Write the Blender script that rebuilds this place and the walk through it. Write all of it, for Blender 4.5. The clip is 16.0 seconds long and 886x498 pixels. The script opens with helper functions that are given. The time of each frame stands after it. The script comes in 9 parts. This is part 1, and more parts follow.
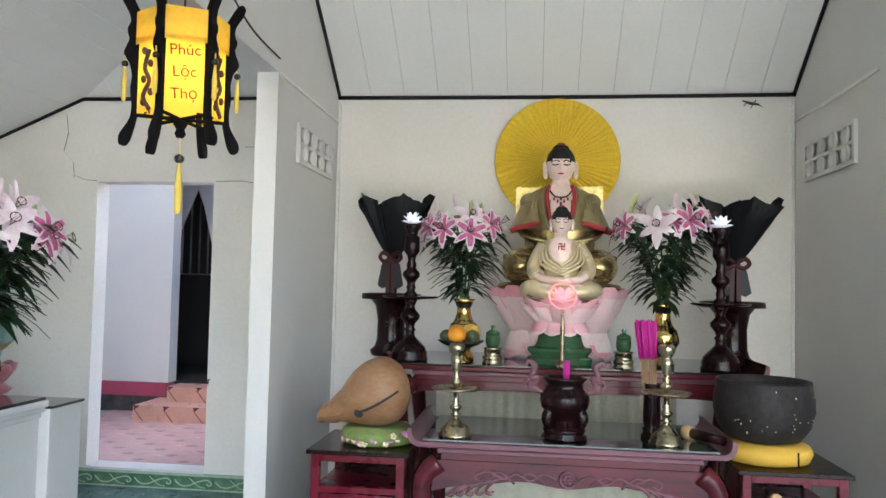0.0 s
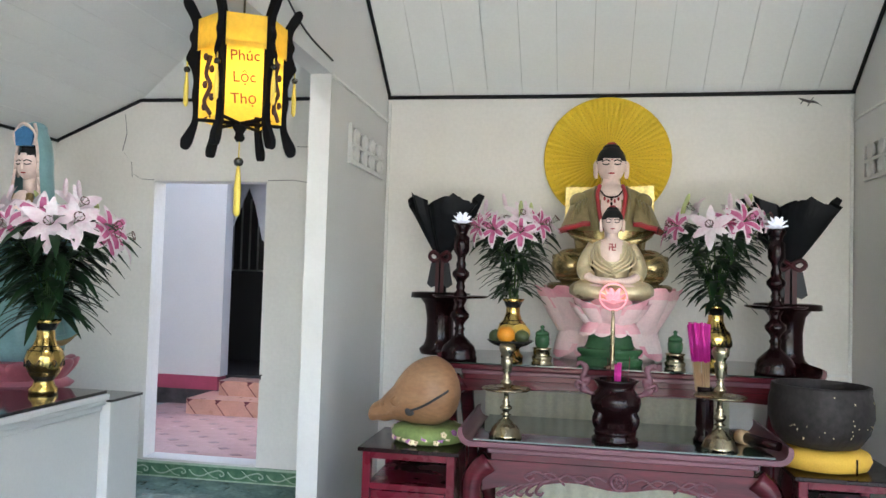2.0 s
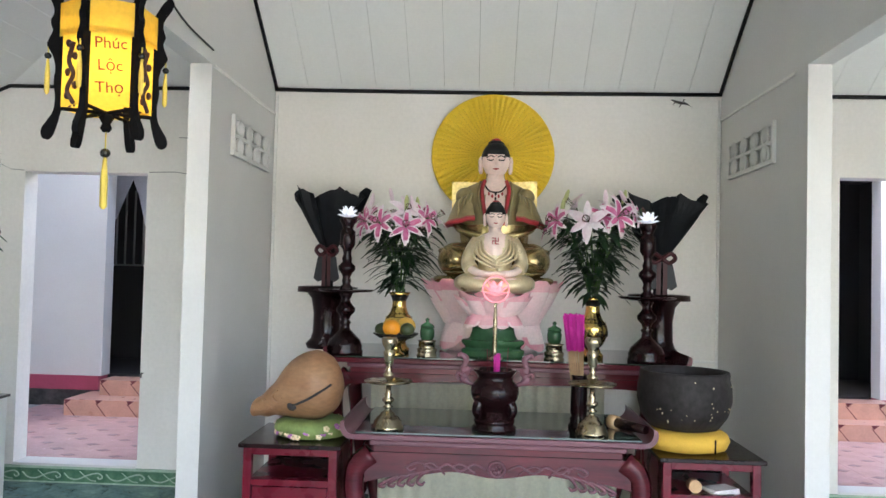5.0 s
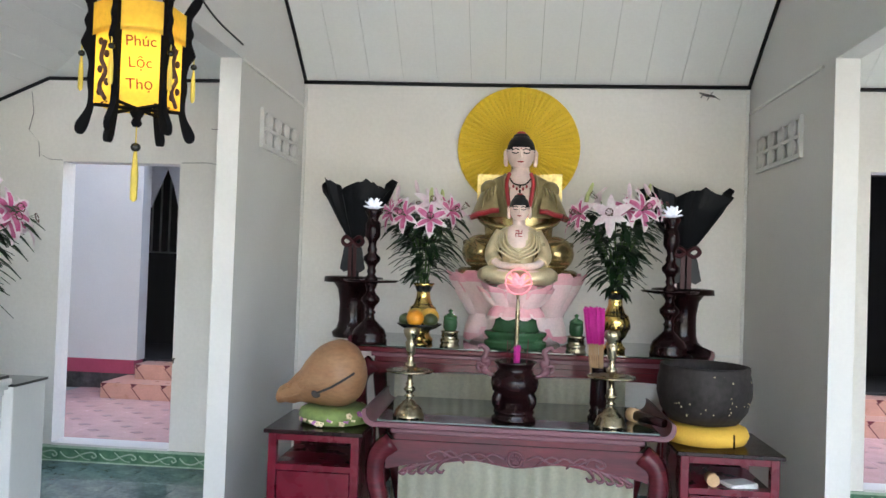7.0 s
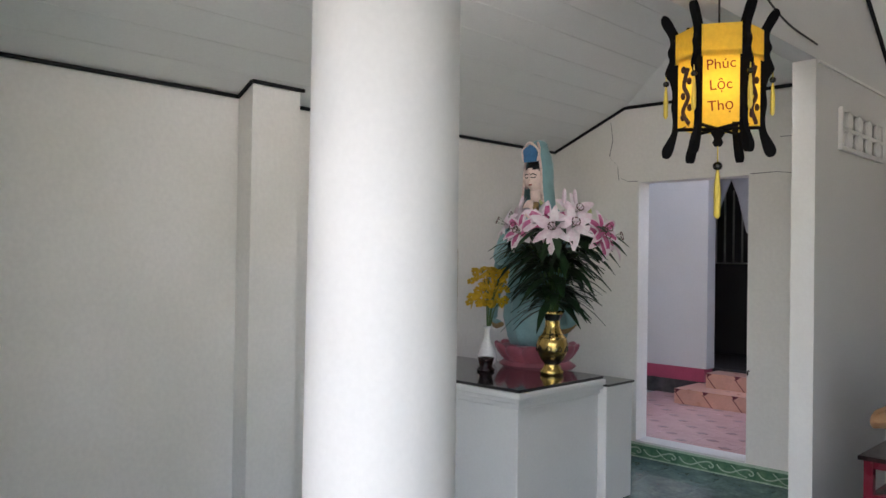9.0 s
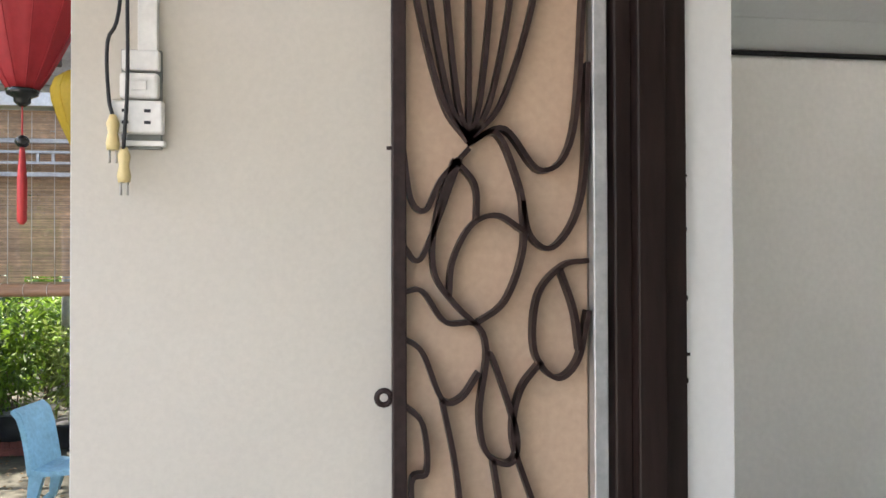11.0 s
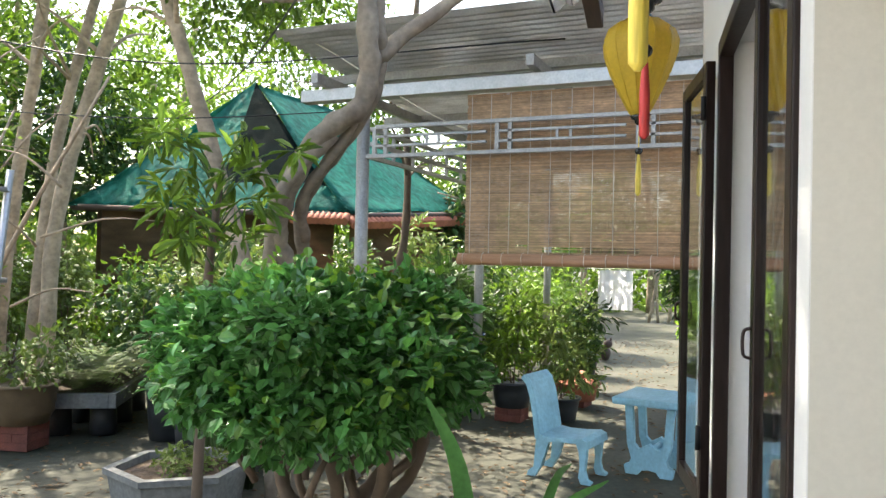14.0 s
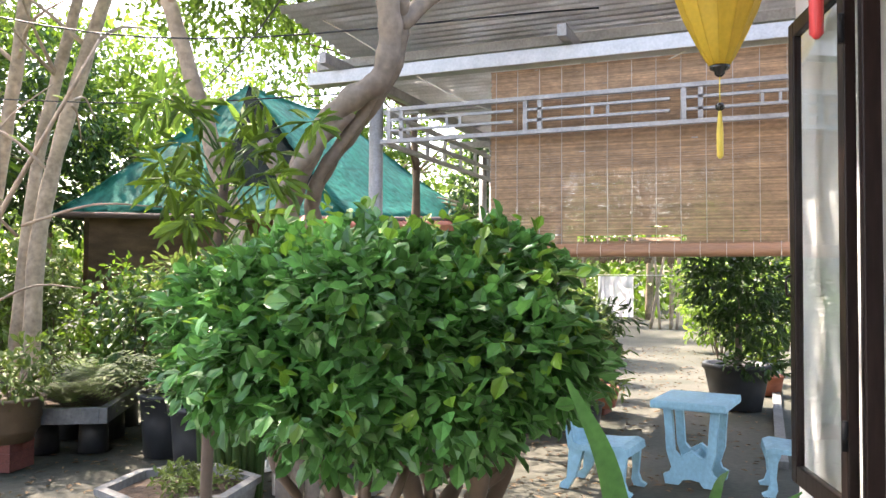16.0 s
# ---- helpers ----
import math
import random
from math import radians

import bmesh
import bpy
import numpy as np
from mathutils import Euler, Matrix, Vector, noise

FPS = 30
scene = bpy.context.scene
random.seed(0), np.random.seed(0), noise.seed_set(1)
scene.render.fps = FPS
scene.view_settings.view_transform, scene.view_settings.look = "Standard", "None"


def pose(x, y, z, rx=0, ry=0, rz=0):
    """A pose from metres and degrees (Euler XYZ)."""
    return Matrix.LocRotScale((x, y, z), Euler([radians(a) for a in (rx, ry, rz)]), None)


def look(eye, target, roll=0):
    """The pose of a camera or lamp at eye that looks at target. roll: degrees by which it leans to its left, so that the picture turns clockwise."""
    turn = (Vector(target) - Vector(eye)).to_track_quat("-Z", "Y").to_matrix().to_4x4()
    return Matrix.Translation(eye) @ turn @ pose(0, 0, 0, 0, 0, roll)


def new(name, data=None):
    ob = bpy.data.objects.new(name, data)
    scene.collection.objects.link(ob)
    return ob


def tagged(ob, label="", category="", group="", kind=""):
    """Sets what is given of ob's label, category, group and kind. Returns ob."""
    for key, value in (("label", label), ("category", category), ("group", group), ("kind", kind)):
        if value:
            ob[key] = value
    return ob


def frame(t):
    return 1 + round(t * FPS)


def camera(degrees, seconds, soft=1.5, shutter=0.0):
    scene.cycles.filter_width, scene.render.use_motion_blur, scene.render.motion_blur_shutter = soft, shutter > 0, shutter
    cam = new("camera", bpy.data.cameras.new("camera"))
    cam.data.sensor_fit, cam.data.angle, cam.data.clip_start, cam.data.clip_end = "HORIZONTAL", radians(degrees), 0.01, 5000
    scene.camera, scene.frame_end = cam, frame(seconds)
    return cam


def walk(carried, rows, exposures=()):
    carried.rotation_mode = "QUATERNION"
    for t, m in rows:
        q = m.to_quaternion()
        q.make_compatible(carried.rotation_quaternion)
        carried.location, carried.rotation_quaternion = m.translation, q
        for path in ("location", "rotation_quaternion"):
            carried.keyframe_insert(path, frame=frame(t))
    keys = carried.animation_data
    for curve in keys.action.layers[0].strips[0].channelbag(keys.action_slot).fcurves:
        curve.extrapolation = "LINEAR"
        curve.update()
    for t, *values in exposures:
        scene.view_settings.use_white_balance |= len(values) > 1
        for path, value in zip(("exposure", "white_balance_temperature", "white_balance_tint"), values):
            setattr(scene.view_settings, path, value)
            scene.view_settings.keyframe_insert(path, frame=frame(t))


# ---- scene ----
cam = camera(59.5, 16.0)
PATH = [
    (0, (0.097, -0.026, 1.495), (-0.137, 1.959, 1.586), 1.3),
    (0.5, (0.078, -0.034, 1.526), (-0.232, 1.94, 1.611), 1.4),
    (1, (0.07, -0.055, 1.538), (-0.259, 1.916, 1.623), 1.7),
    (1.5, (0.06, -0.059, 1.514), (-0.287, 1.908, 1.603), 1.7),
    (2, (0.064, -0.051, 1.517), (-0.281, 1.918, 1.594), 1.7),
    (2.5, (0.072, -0.046, 1.519), (-0.238, 1.929, 1.579), 1.7),
    (3, (0.099, -0.042, 1.512), (-0.145, 1.942, 1.578), 1.7),
    (3.5, (0.125, -0.042, 1.517), (-0.093, 1.945, 1.59), 1.5),
    (4, (0.142, -0.047, 1.519), (-0.04, 1.943, 1.585), 1.5),
    (4.5, (0.144, -0.044, 1.522), (0.031, 1.952, 1.589), 1.6),
    (4.7, (0.149, -0.054, 1.519), (0.056, 1.942, 1.587), 1.4),
    (6.8, (0.217, -0.121, 1.528), (0.1, 1.875, 1.572), 1.7),
    (7, (0.217, -0.125, 1.536), (0.04, 1.867, 1.573), 2.0),
    (7.5, (0.267, -0.149, 1.546), (-0.14, 1.809, 1.573), 2.8),
    (8, (0.228, -0.184, 1.557), (-0.478, 1.687, 1.565), 2.4),
    (8.5, (0.239, -0.221, 1.562), (-0.858, 1.451, 1.574), 1.2),
    (9, (0.155, -0.227, 1.555), (-1.248, 1.198, 1.579), 0.9),
    (9.2, (0.18, -0.276, 1.565), (-1.332, 1.032, 1.583), 0.8),
    (11.3, (-0.855, -0.416, 1.604), (-2.854, -0.362, 1.631), 0.4),
    (11.5, (-0.838, -0.418, 1.597), (-2.835, -0.527, 1.621), 0.9),
    (12, (-0.833, -0.5, 1.6), (-2.784, -0.942, 1.606), 1.2),
    (12.5, (-0.857, -0.617, 1.591), (-2.757, -1.243, 1.586), 0.8),
    (13, (-0.958, -0.722, 1.564), (-2.823, -1.444, 1.548), 0.4),
    (13.5, (-1.039, -0.809, 1.477), (-2.873, -1.606, 1.478), 0.9),
    (14, (-1.034, -0.955, 1.366), (-2.868, -1.751, 1.399), 1.3),
    (14.5, (-1.05, -1.061, 1.333), (-2.839, -1.954, 1.37), 0.2),
    (15, (-1.198, -1.162, 1.325), (-2.984, -2.061, 1.372), -0.6),
    (15.5, (-1.306, -1.238, 1.27), (-3.099, -2.122, 1.319), 0.3),
    (16, (-1.413, -1.387, 1.223), (-3.258, -2.156, 1.29), 0.4),
]
walk(cam, [(t, look(eye, target, roll)) for t, eye, target, roll in PATH],
     exposures=[(0, 3.35, 6150, 12), (7.5, 3.3, 6150, 13), (8.5, 2.7, 6400, 16), (9.2, 2.5, 6500, 17), (11.3, 2.45, 6700, 16), (11.7, 2.35, 6750, 16), (12.5, 2.2, 6950, 11), (14, 2.3, 6900, 9), (15, 2.5, 6950, 13), (16, 2.72, 6950, 20)])
# ---- world and sun ----
SUN_EL, SUN_AZ = 54.0, 205.0
world = bpy.data.worlds.new("world")
scene.world = world
world.use_nodes = True
wn = world.node_tree.nodes
sky = wn.new("ShaderNodeTexSky")
sky.sky_type, sky.sun_disc = "NISHITA", False
sky.sun_elevation, sky.sun_rotation = radians(SUN_EL), radians(SUN_AZ)
sky.dust_density, sky.air_density = 3.0, 1.2
world.node_tree.links.new(sky.outputs[0], wn["Background"].inputs[0])
wn["Background"].inputs[1].default_value = 0.15
sun = new("sun", bpy.data.lights.new("sun", "SUN"))
sun.data.energy, sun.data.angle, sun.data.color = 4.0, radians(0.6), (1.0, 0.93, 0.82)
sun_to = Vector((math.sin(radians(SUN_AZ)) * math.cos(radians(SUN_EL)), math.cos(radians(SUN_AZ)) * math.cos(radians(SUN_EL)), math.sin(radians(SUN_EL))))
sun.matrix_world = look(sun_to * 30, (0, 0, 0))

# ---- helpers for shapes ----
R = random.Random(7)


def part(name, bm, mats, parent=None, label="", smooth=False):
    """Links a bmesh as one mesh object."""
    me = bpy.data.meshes.new(name)
    if smooth:
        for f in bm.faces:
            f.smooth = True
    bm.to_mesh(me)
    bm.free()
    for m in (mats if isinstance(mats, (list, tuple)) else [mats]):
        me.materials.append(m)
    ob = new(name, me)
    if parent is not None:
        ob.parent = parent
    if label:
        ob["label"] = label
    return ob


def thing(name, label, category, at=(0, 0, 0), rz=0, group="", kind=""):
    ob = new(name)
    ob.empty_display_size = 0.1
    ob.matrix_basis = pose(*at, 0, 0, rz)
    return tagged(ob, label, category, group, kind)


def box(bm, x0, x1, y0, y1, z0, z1, mi=0, bevel=0.0):
    v = [bm.verts.new((x, y, z)) for z in (z0, z1) for y in (y0, y1) for x in (x0, x1)]
    fs = []
    for q in ((0, 2, 3, 1), (4, 5, 7, 6), (0, 1, 5, 4), (2, 6, 7, 3), (0, 4, 6, 2), (1, 3, 7, 5)):
        f = bm.faces.new([v[i] for i in q])
        f.material_index = mi
        fs.append(f)
    if bevel:
        es = list({e for f in fs for e in f.edges})
        r = bmesh.ops.bevel(bm, geom=es, offset=bevel, segments=2, affect="EDGES", profile=0.5)
        for f in r["faces"]:
            f.material_index = mi
    return v


def boxed(name, b, m, parent=None, label="", bevel=0.0):
    bm = bmesh.new()
    box(bm, *b, 0, bevel)
    return part(name, bm, m, parent, label)


def lathe(bm, prof, seg=24, at=(0, 0, 0), mi=0, lobes=0, amp=0.0):
    """Turns a profile of (radius, height) round the z axis. mi: one index, or a function of the height."""
    rings = []
    for r, z in prof:
        ring = []
        for i in range(seg):
            a = 2 * math.pi * i / seg
            rr = r * (1 + amp * math.cos(lobes * a)) if lobes else r
            ring.append(bm.verts.new((at[0] + rr * math.cos(a), at[1] + rr * math.sin(a), at[2] + z)))
        rings.append(ring)
    for k in range(len(rings) - 1):
        for i in range(seg):
            f = bm.faces.new((rings[k][i], rings[k][(i + 1) % seg], rings[k + 1][(i + 1) % seg], rings[k + 1][i]))
            f.material_index = mi(0.5 * (prof[k][1] + prof[k + 1][1])) if callable(mi) else mi
            f.smooth = True
    for ring, flip in ((rings[0], True), (rings[-1], False)):
        f = bm.faces.new(ring[::-1] if flip else ring)
        f.material_index = mi(prof[0][1] if flip else prof[-1][1]) if callable(mi) else mi
    return rings


def tube(bm, pts, rad, seg=8, mi=0, caps=True):
    """A tube through points; rad: one radius or one for each point."""
    pts = [Vector(p) for p in pts]
    rads = rad if isinstance(rad, (list, tuple)) else [rad] * len(pts)
    rings, side = [], None
    for i, p in enumerate(pts):
        d = (pts[min(i + 1, len(pts) - 1)] - pts[max(i - 1, 0)]).normalized()
        if side is None:
            side = d.orthogonal().normalized()
        side = (side - d * side.dot(d)).normalized()
        up = d.cross(side)
        rings.append([bm.verts.new(p + rads[i] * (math.cos(2 * math.pi * k / seg) * side + math.sin(2 * math.pi * k / seg) * up)) for k in range(seg)])
    for a, b in zip(rings, rings[1:]):
        for k in range(seg):
            f = bm.faces.new((a[k], a[(k + 1) % seg], b[(k + 1) % seg], b[k]))
            f.material_index, f.smooth = mi, True
    if caps:
        bm.faces.new(rings[0][::-1]).material_index = mi
        bm.faces.new(rings[-1]).material_index = mi


def curve_pts(pts, n):
    """Points along a smooth curve through the given ones."""
    p = [Vector(q) for q in pts]
    p = [2 * p[0] - p[1]] + p + [2 * p[-1] - p[-2]]
    out = []
    for i in range(1, len(p) - 2):
        for k in range(n):
            t = k / n
            a, b, c, d = p[i - 1], p[i], p[i + 1], p[i + 2]
            out.append(0.5 * ((2 * b) + (c - a) * t + (2 * a - 5 * b + 4 * c - d) * t * t + (3 * b - a - 3 * c + d) * t ** 3))
    return out + [p[-2]]


def ell(bm, c, r, mi=0, u=20, v=12, m=None):
    """An ellipsoid; m: a further turn."""
    t = Matrix.Translation(c) @ (m or Matrix()) @ Matrix.Diagonal((*r, 1))
    made = bmesh.ops.create_uvsphere(bm, u_segments=u, v_segments=v, radius=1, matrix=t)
    for f in {f for w in made["verts"] for f in w.link_faces}:
        f.material_index, f.smooth = mi, True
    return made["verts"]


def prism(bm, poly, h, mi=0, axis="y", at=0.0):
    """A flat outline of (a, b) pushed out by h; axis: its normal. The outline lies in x, z for axis y, y, z for x, and x, y for z."""
    def put(a, b, c):
        return {"y": (a, c, b), "x": (c, a, b), "z": (a, b, c)}[axis]
    lo = [bm.verts.new(put(a, b, at)) for a, b in poly]
    hi = [bm.verts.new(put(a, b, at + h)) for a, b in poly]
    n = len(poly)
    fs = [bm.faces.new(lo), bm.faces.new(hi[::-1])]
    fs += [bm.faces.new((lo[i], hi[i], hi[(i + 1) % n], lo[(i + 1) % n])) for i in range(n)]
    for f in fs:
        f.material_index = mi
    bmesh.ops.recalc_face_normals(bm, faces=fs)
    return fs


def clip(poly, axis, lim, keep_above):
    out = []
    for i, p in enumerate(poly):
        q = poly[(i + 1) % len(poly)]
        a, b = p[axis] - lim, q[axis] - lim
        if not keep_above:
            a, b = -a, -b
        if a >= 0:
            out.append(p)
        if a * b < 0:
            out.append(p + (q - p) * (a / (a - b)))
    return out


# ---- materials ----
def surf(name, col, rough=0.6, metal=0.0, var=0.12, scale=3.0, col2=None, fine=0.06, fscale=60.0, bump=0.15, bdist=0.004, coat=0.0, stretch=(1, 1, 1), spots=0.5, emit=0.0, rand=0.0, trans=0.0, sheen=0.0, back=0.0):
    m = bpy.data.materials.new(name)
    m.use_nodes = True
    n, l = m.node_tree.nodes, m.node_tree.links
    b = n["Principled BSDF"]
    co = n.new("ShaderNodeTexCoord")
    mp = n.new("ShaderNodeMapping")
    mp.inputs["Scale"].default_value = stretch
    l.new(co.outputs["Object"], mp.inputs[0])
    big, small = n.new("ShaderNodeTexNoise"), n.new("ShaderNodeTexNoise")
    for t, s, d in ((big, scale, 5.0), (small, fscale, 3.0)):
        t.inputs["Scale"].default_value, t.inputs["Detail"].default_value = s, d
        l.new(mp.outputs[0], t.inputs[0])
    ramp = n.new("ShaderNodeValToRGB")
    ramp.color_ramp.elements[0].position, ramp.color_ramp.elements[1].position = spots - 0.2, spots + 0.2
    c2 = col2 or tuple(c * (1 - var) for c in col)
    ramp.color_ramp.elements[0].color, ramp.color_ramp.elements[1].color = (*c2, 1), (*col, 1)
    l.new(big.outputs[0], ramp.inputs[0])
    mix = n.new("ShaderNodeMix")
    mix.data_type, mix.blend_type = "RGBA", "MULTIPLY"
    mix.inputs["Factor"].default_value = 1.0
    mr = n.new("ShaderNodeMapRange")
    mr.inputs["From Min"].default_value, mr.inputs["From Max"].default_value = 0.3, 0.7
    mr.inputs["To Min"].default_value, mr.inputs["To Max"].default_value = 1 - fine, 1 + fine
    l.new(small.outputs[0], mr.inputs[0])
    l.new(ramp.outputs[0], mix.inputs["A"])
    l.new(mr.outputs[0], mix.inputs["B"])
    out = mix.outputs["Result"]
    if rand:
        oi, hs, mr2 = n.new("ShaderNodeNewGeometry"), n.new("ShaderNodeHueSaturation"), n.new("ShaderNodeMapRange")
        mr2.inputs["To Min"].default_value, mr2.inputs["To Max"].default_value = 1 - rand, 1 + rand
        l.new(oi.outputs["Random Per Island"], mr2.inputs[0])
        l.new(mr2.outputs[0], hs.inputs["Value"])
        l.new(out, hs.inputs["Color"])
        out = hs.outputs[0]
    l.new(out, b.inputs["Base Color"])
    rr = n.new("ShaderNodeMapRange")
    rr.inputs["To Min"].default_value, rr.inputs["To Max"].default_value = max(0.02, rough - 0.08), min(1.0, rough + 0.08)
    l.new(big.outputs[0], rr.inputs[0])
    l.new(rr.outputs[0], b.inputs["Roughness"])
    b.inputs["Metallic"].default_value = metal
    b.inputs["Coat Weight"].default_value = coat
    b.inputs["Coat Roughness"].default_value = 0.08
    if trans:
        b.inputs["Transmission Weight"].default_value = trans
    if emit:
        b.inputs["Emission Strength"].default_value = emit
        l.new(out, b.inputs["Emission Color"])
    if bump:
        bp = n.new("ShaderNodeBump")
        bp.inputs["Strength"].default_value, bp.inputs["Distance"].default_value = bump, bdist
        l.new(small.outputs[0], bp.inputs["Height"])
        l.new(bp.outputs[0], b.inputs["Normal"])
    if back:
        tr, ad = n.new("ShaderNodeBsdfTranslucent"), n.new("ShaderNodeMixShader")
        ad.inputs[0].default_value = back
        l.new(out, tr.inputs["Color"])
        l.new(b.outputs[0], ad.inputs[1])
        l.new(tr.outputs[0], ad.inputs[2])
        l.new(ad.outputs[0], n["Material Output"].inputs["Surface"])
    return m


M_WALL = surf("wall_paint", (0.82, 0.795, 0.76), 0.75, var=0.10, scale=1.3, fine=0.03, fscale=40, bump=0.12, col2=(0.74, 0.715, 0.66), spots=0.42)
M_WHITE = surf("white_paint", (0.68, 0.67, 0.655), 0.55, var=0.06, scale=2.0, fine=0.02, bump=0.08)
M_CREAM = surf("cream_paint", (0.56, 0.52, 0.45), 0.65, var=0.06, scale=1.5, fine=0.03, fscale=90, bump=0.10)
M_CEIL = surf("ceiling_board", (0.83, 0.84, 0.82), 0.5, var=0.06, scale=1.2, fine=0.02, bump=0.04)
M_BLACK = surf("black_trim", (0.012, 0.012, 0.013), 0.6, var=0.3, scale=12, bump=0.2)
M_FLOOR = surf("green_marble_tile", (0.17, 0.25, 0.24), 0.12, var=0.5, scale=7, col2=(0.07, 0.12, 0.12), fine=0.2, fscale=35, bump=0.02, rand=0.06)
M_GROUT = surf("grout", (0.25, 0.26, 0.25), 0.9, scale=20)
M_GREENTILE = surf("green_glazed_tile", (0.14, 0.27, 0.16), 0.2, var=0.35, scale=18, col2=(0.06, 0.15, 0.09), bump=0.1)
M_GREENPALE = surf("pale_green_glaze", (0.42, 0.55, 0.42), 0.25, var=0.2, scale=20)
M_PINKTILE = surf("pink_tile", (0.66, 0.43, 0.42), 0.25, var=0.12, scale=6, fine=0.08, bump=0.03)
M_STEPTILE = surf("salmon_tile", (0.62, 0.34, 0.26), 0.3, var=0.15, scale=8, bump=0.03)
M_DARKTILE = surf("maroon_inlay", (0.16, 0.04, 0.05), 0.3, var=0.2, scale=15)
M_REDBAND = surf("red_paint", (0.42, 0.06, 0.12), 0.6, var=0.2, scale=6)
M_STONE = surf("dark_stone", (0.10, 0.09, 0.09), 0.9, var=0.6, scale=9, col2=(0.03, 0.03, 0.03), bump=0.8, bdist=0.02, fscale=25)
# near-black paint that stands in for shade in unlit rooms and hollows
M_SHADE = surf("shade_black", (0.03, 0.028, 0.03), 0.8, scale=4)
M_GREY = surf("grey_cloth", (0.62, 0.63, 0.68), 0.9, scale=5)
M_BROWN = surf("brown_gloss_paint", (0.022, 0.013, 0.011), 0.35, var=0.4, scale=14, stretch=(1, 1, 0.15), fine=0.2, bump=0.2)
M_IRON = surf("brown_iron", (0.035, 0.020, 0.018), 0.38, var=0.4, scale=25, fine=0.25, bump=0.25)
M_TANPANEL = surf("tan_sheet", (0.50, 0.35, 0.245), 0.6, var=0.08, scale=2, bump=0.05)
for m in (M_BROWN, M_IRON, M_DARKTILE):
    m.node_tree.nodes["Principled BSDF"].inputs["Specular IOR Level"].default_value = 0.2
M_GREYMETAL = surf("galvanised_steel", (0.50, 0.49, 0.48), 0.42, 0.6, var=0.2, scale=9, fine=0.1, bump=0.1)
M_PVC = surf("white_plastic", (0.78, 0.77, 0.74), 0.35, var=0.05, scale=8, bump=0.02)
M_YPLUG = surf("yellowed_plastic", (0.72, 0.58, 0.28), 0.4, var=0.1, scale=20)
M_CABLE = surf("black_rubber", (0.015, 0.015, 0.018), 0.5)
# grey of the ceiling joints, and of the shade painted into the vents
M_SEAM_SHADE = surf("joint_and_vent_shade", (0.42, 0.43, 0.41), 0.6)
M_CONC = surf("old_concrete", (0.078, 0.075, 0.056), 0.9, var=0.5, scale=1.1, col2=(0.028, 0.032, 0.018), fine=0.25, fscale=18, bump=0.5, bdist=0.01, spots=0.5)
M_PORCH = surf("pale_porch_cement", (0.27, 0.26, 0.24), 0.5, var=0.2, scale=2, fine=0.08, bump=0.1)
M_SOIL = surf("soil", (0.10, 0.065, 0.04), 0.95, var=0.5, scale=7, fine=0.3, fscale=30, bump=1.0, bdist=0.02)

G = -0.38
CX = 0.25


def mirx(x):
    return 2 * CX - x


# ---- hall structure ----
def wall(name, label, boxes, m, rnd=0.0):
    bm = bmesh.new()
    for b in boxes:
        box(bm, *b)
    return tagged(part(name, bm, m), label, "wall", kind="structure")


WX, EX, YB, YF = -3.93, 4.43, 5.30, 0.26
DZ0, DZ1 = 0.12, 2.19
wall("wall_back", "off-white painted plaster back wall with two doorways", [
    (WX - 0.15, -3.09, YB, YB + 0.16, 0.0, 3.9), (-3.09, -2.20, YB, YB + 0.16, DZ1, 3.9), (-2.20, 2.60, YB, YB + 0.16, 0.0, 3.9),
    (2.60, 3.50, YB, YB + 0.16, DZ1 + 0.06, 3.9), (3.50, EX + 0.15, YB, YB + 0.16, 0.0, 3.9),
    (-3.09, -2.20, YB, YB + 0.16, 0.0, DZ0), (2.60, 3.50, YB, YB + 0.16, 0.0, DZ0)], M_WALL)
wall("wall_west", "grey-white painted plaster side wall with a flat pilaster", [
    (WX - 0.15, WX, YF, YB, -0.02, 3.2), (WX, WX + 0.15, 2.18, 2.51, 0.0, 2.60)], M_WALL)
wall("wall_east", "off-white painted plaster side wall", [(EX, EX + 0.15, YF, YB, -0.02, 3.2)], M_WALL)
for s in (0, 1):
    xs = (-1.42, -1.30) if s == 0 else (1.80, 1.92)
    ys = 4.01 if s == 0 else 3.89
    wall("wall_partition_1" if s == 0 else "wall_partition_2", "white plaster partition beside the altar with a beam running forward", [
        (*xs, ys, YB, 0.0, 3.9), (*xs, YF, ys, 2.63, 3.9)], M_WHITE)
wall("wall_front", "white plaster front wall beside the wide entrance", [
    (WX - 0.15, -2.36, YF + 0.02, 0.41, -0.02, 3.9), (4.2, EX + 0.15, YF, 0.41, -0.02, 3.9), (-2.36, 4.2, YF + 0.02, 0.41, 2.75, 3.9)], M_WHITE)
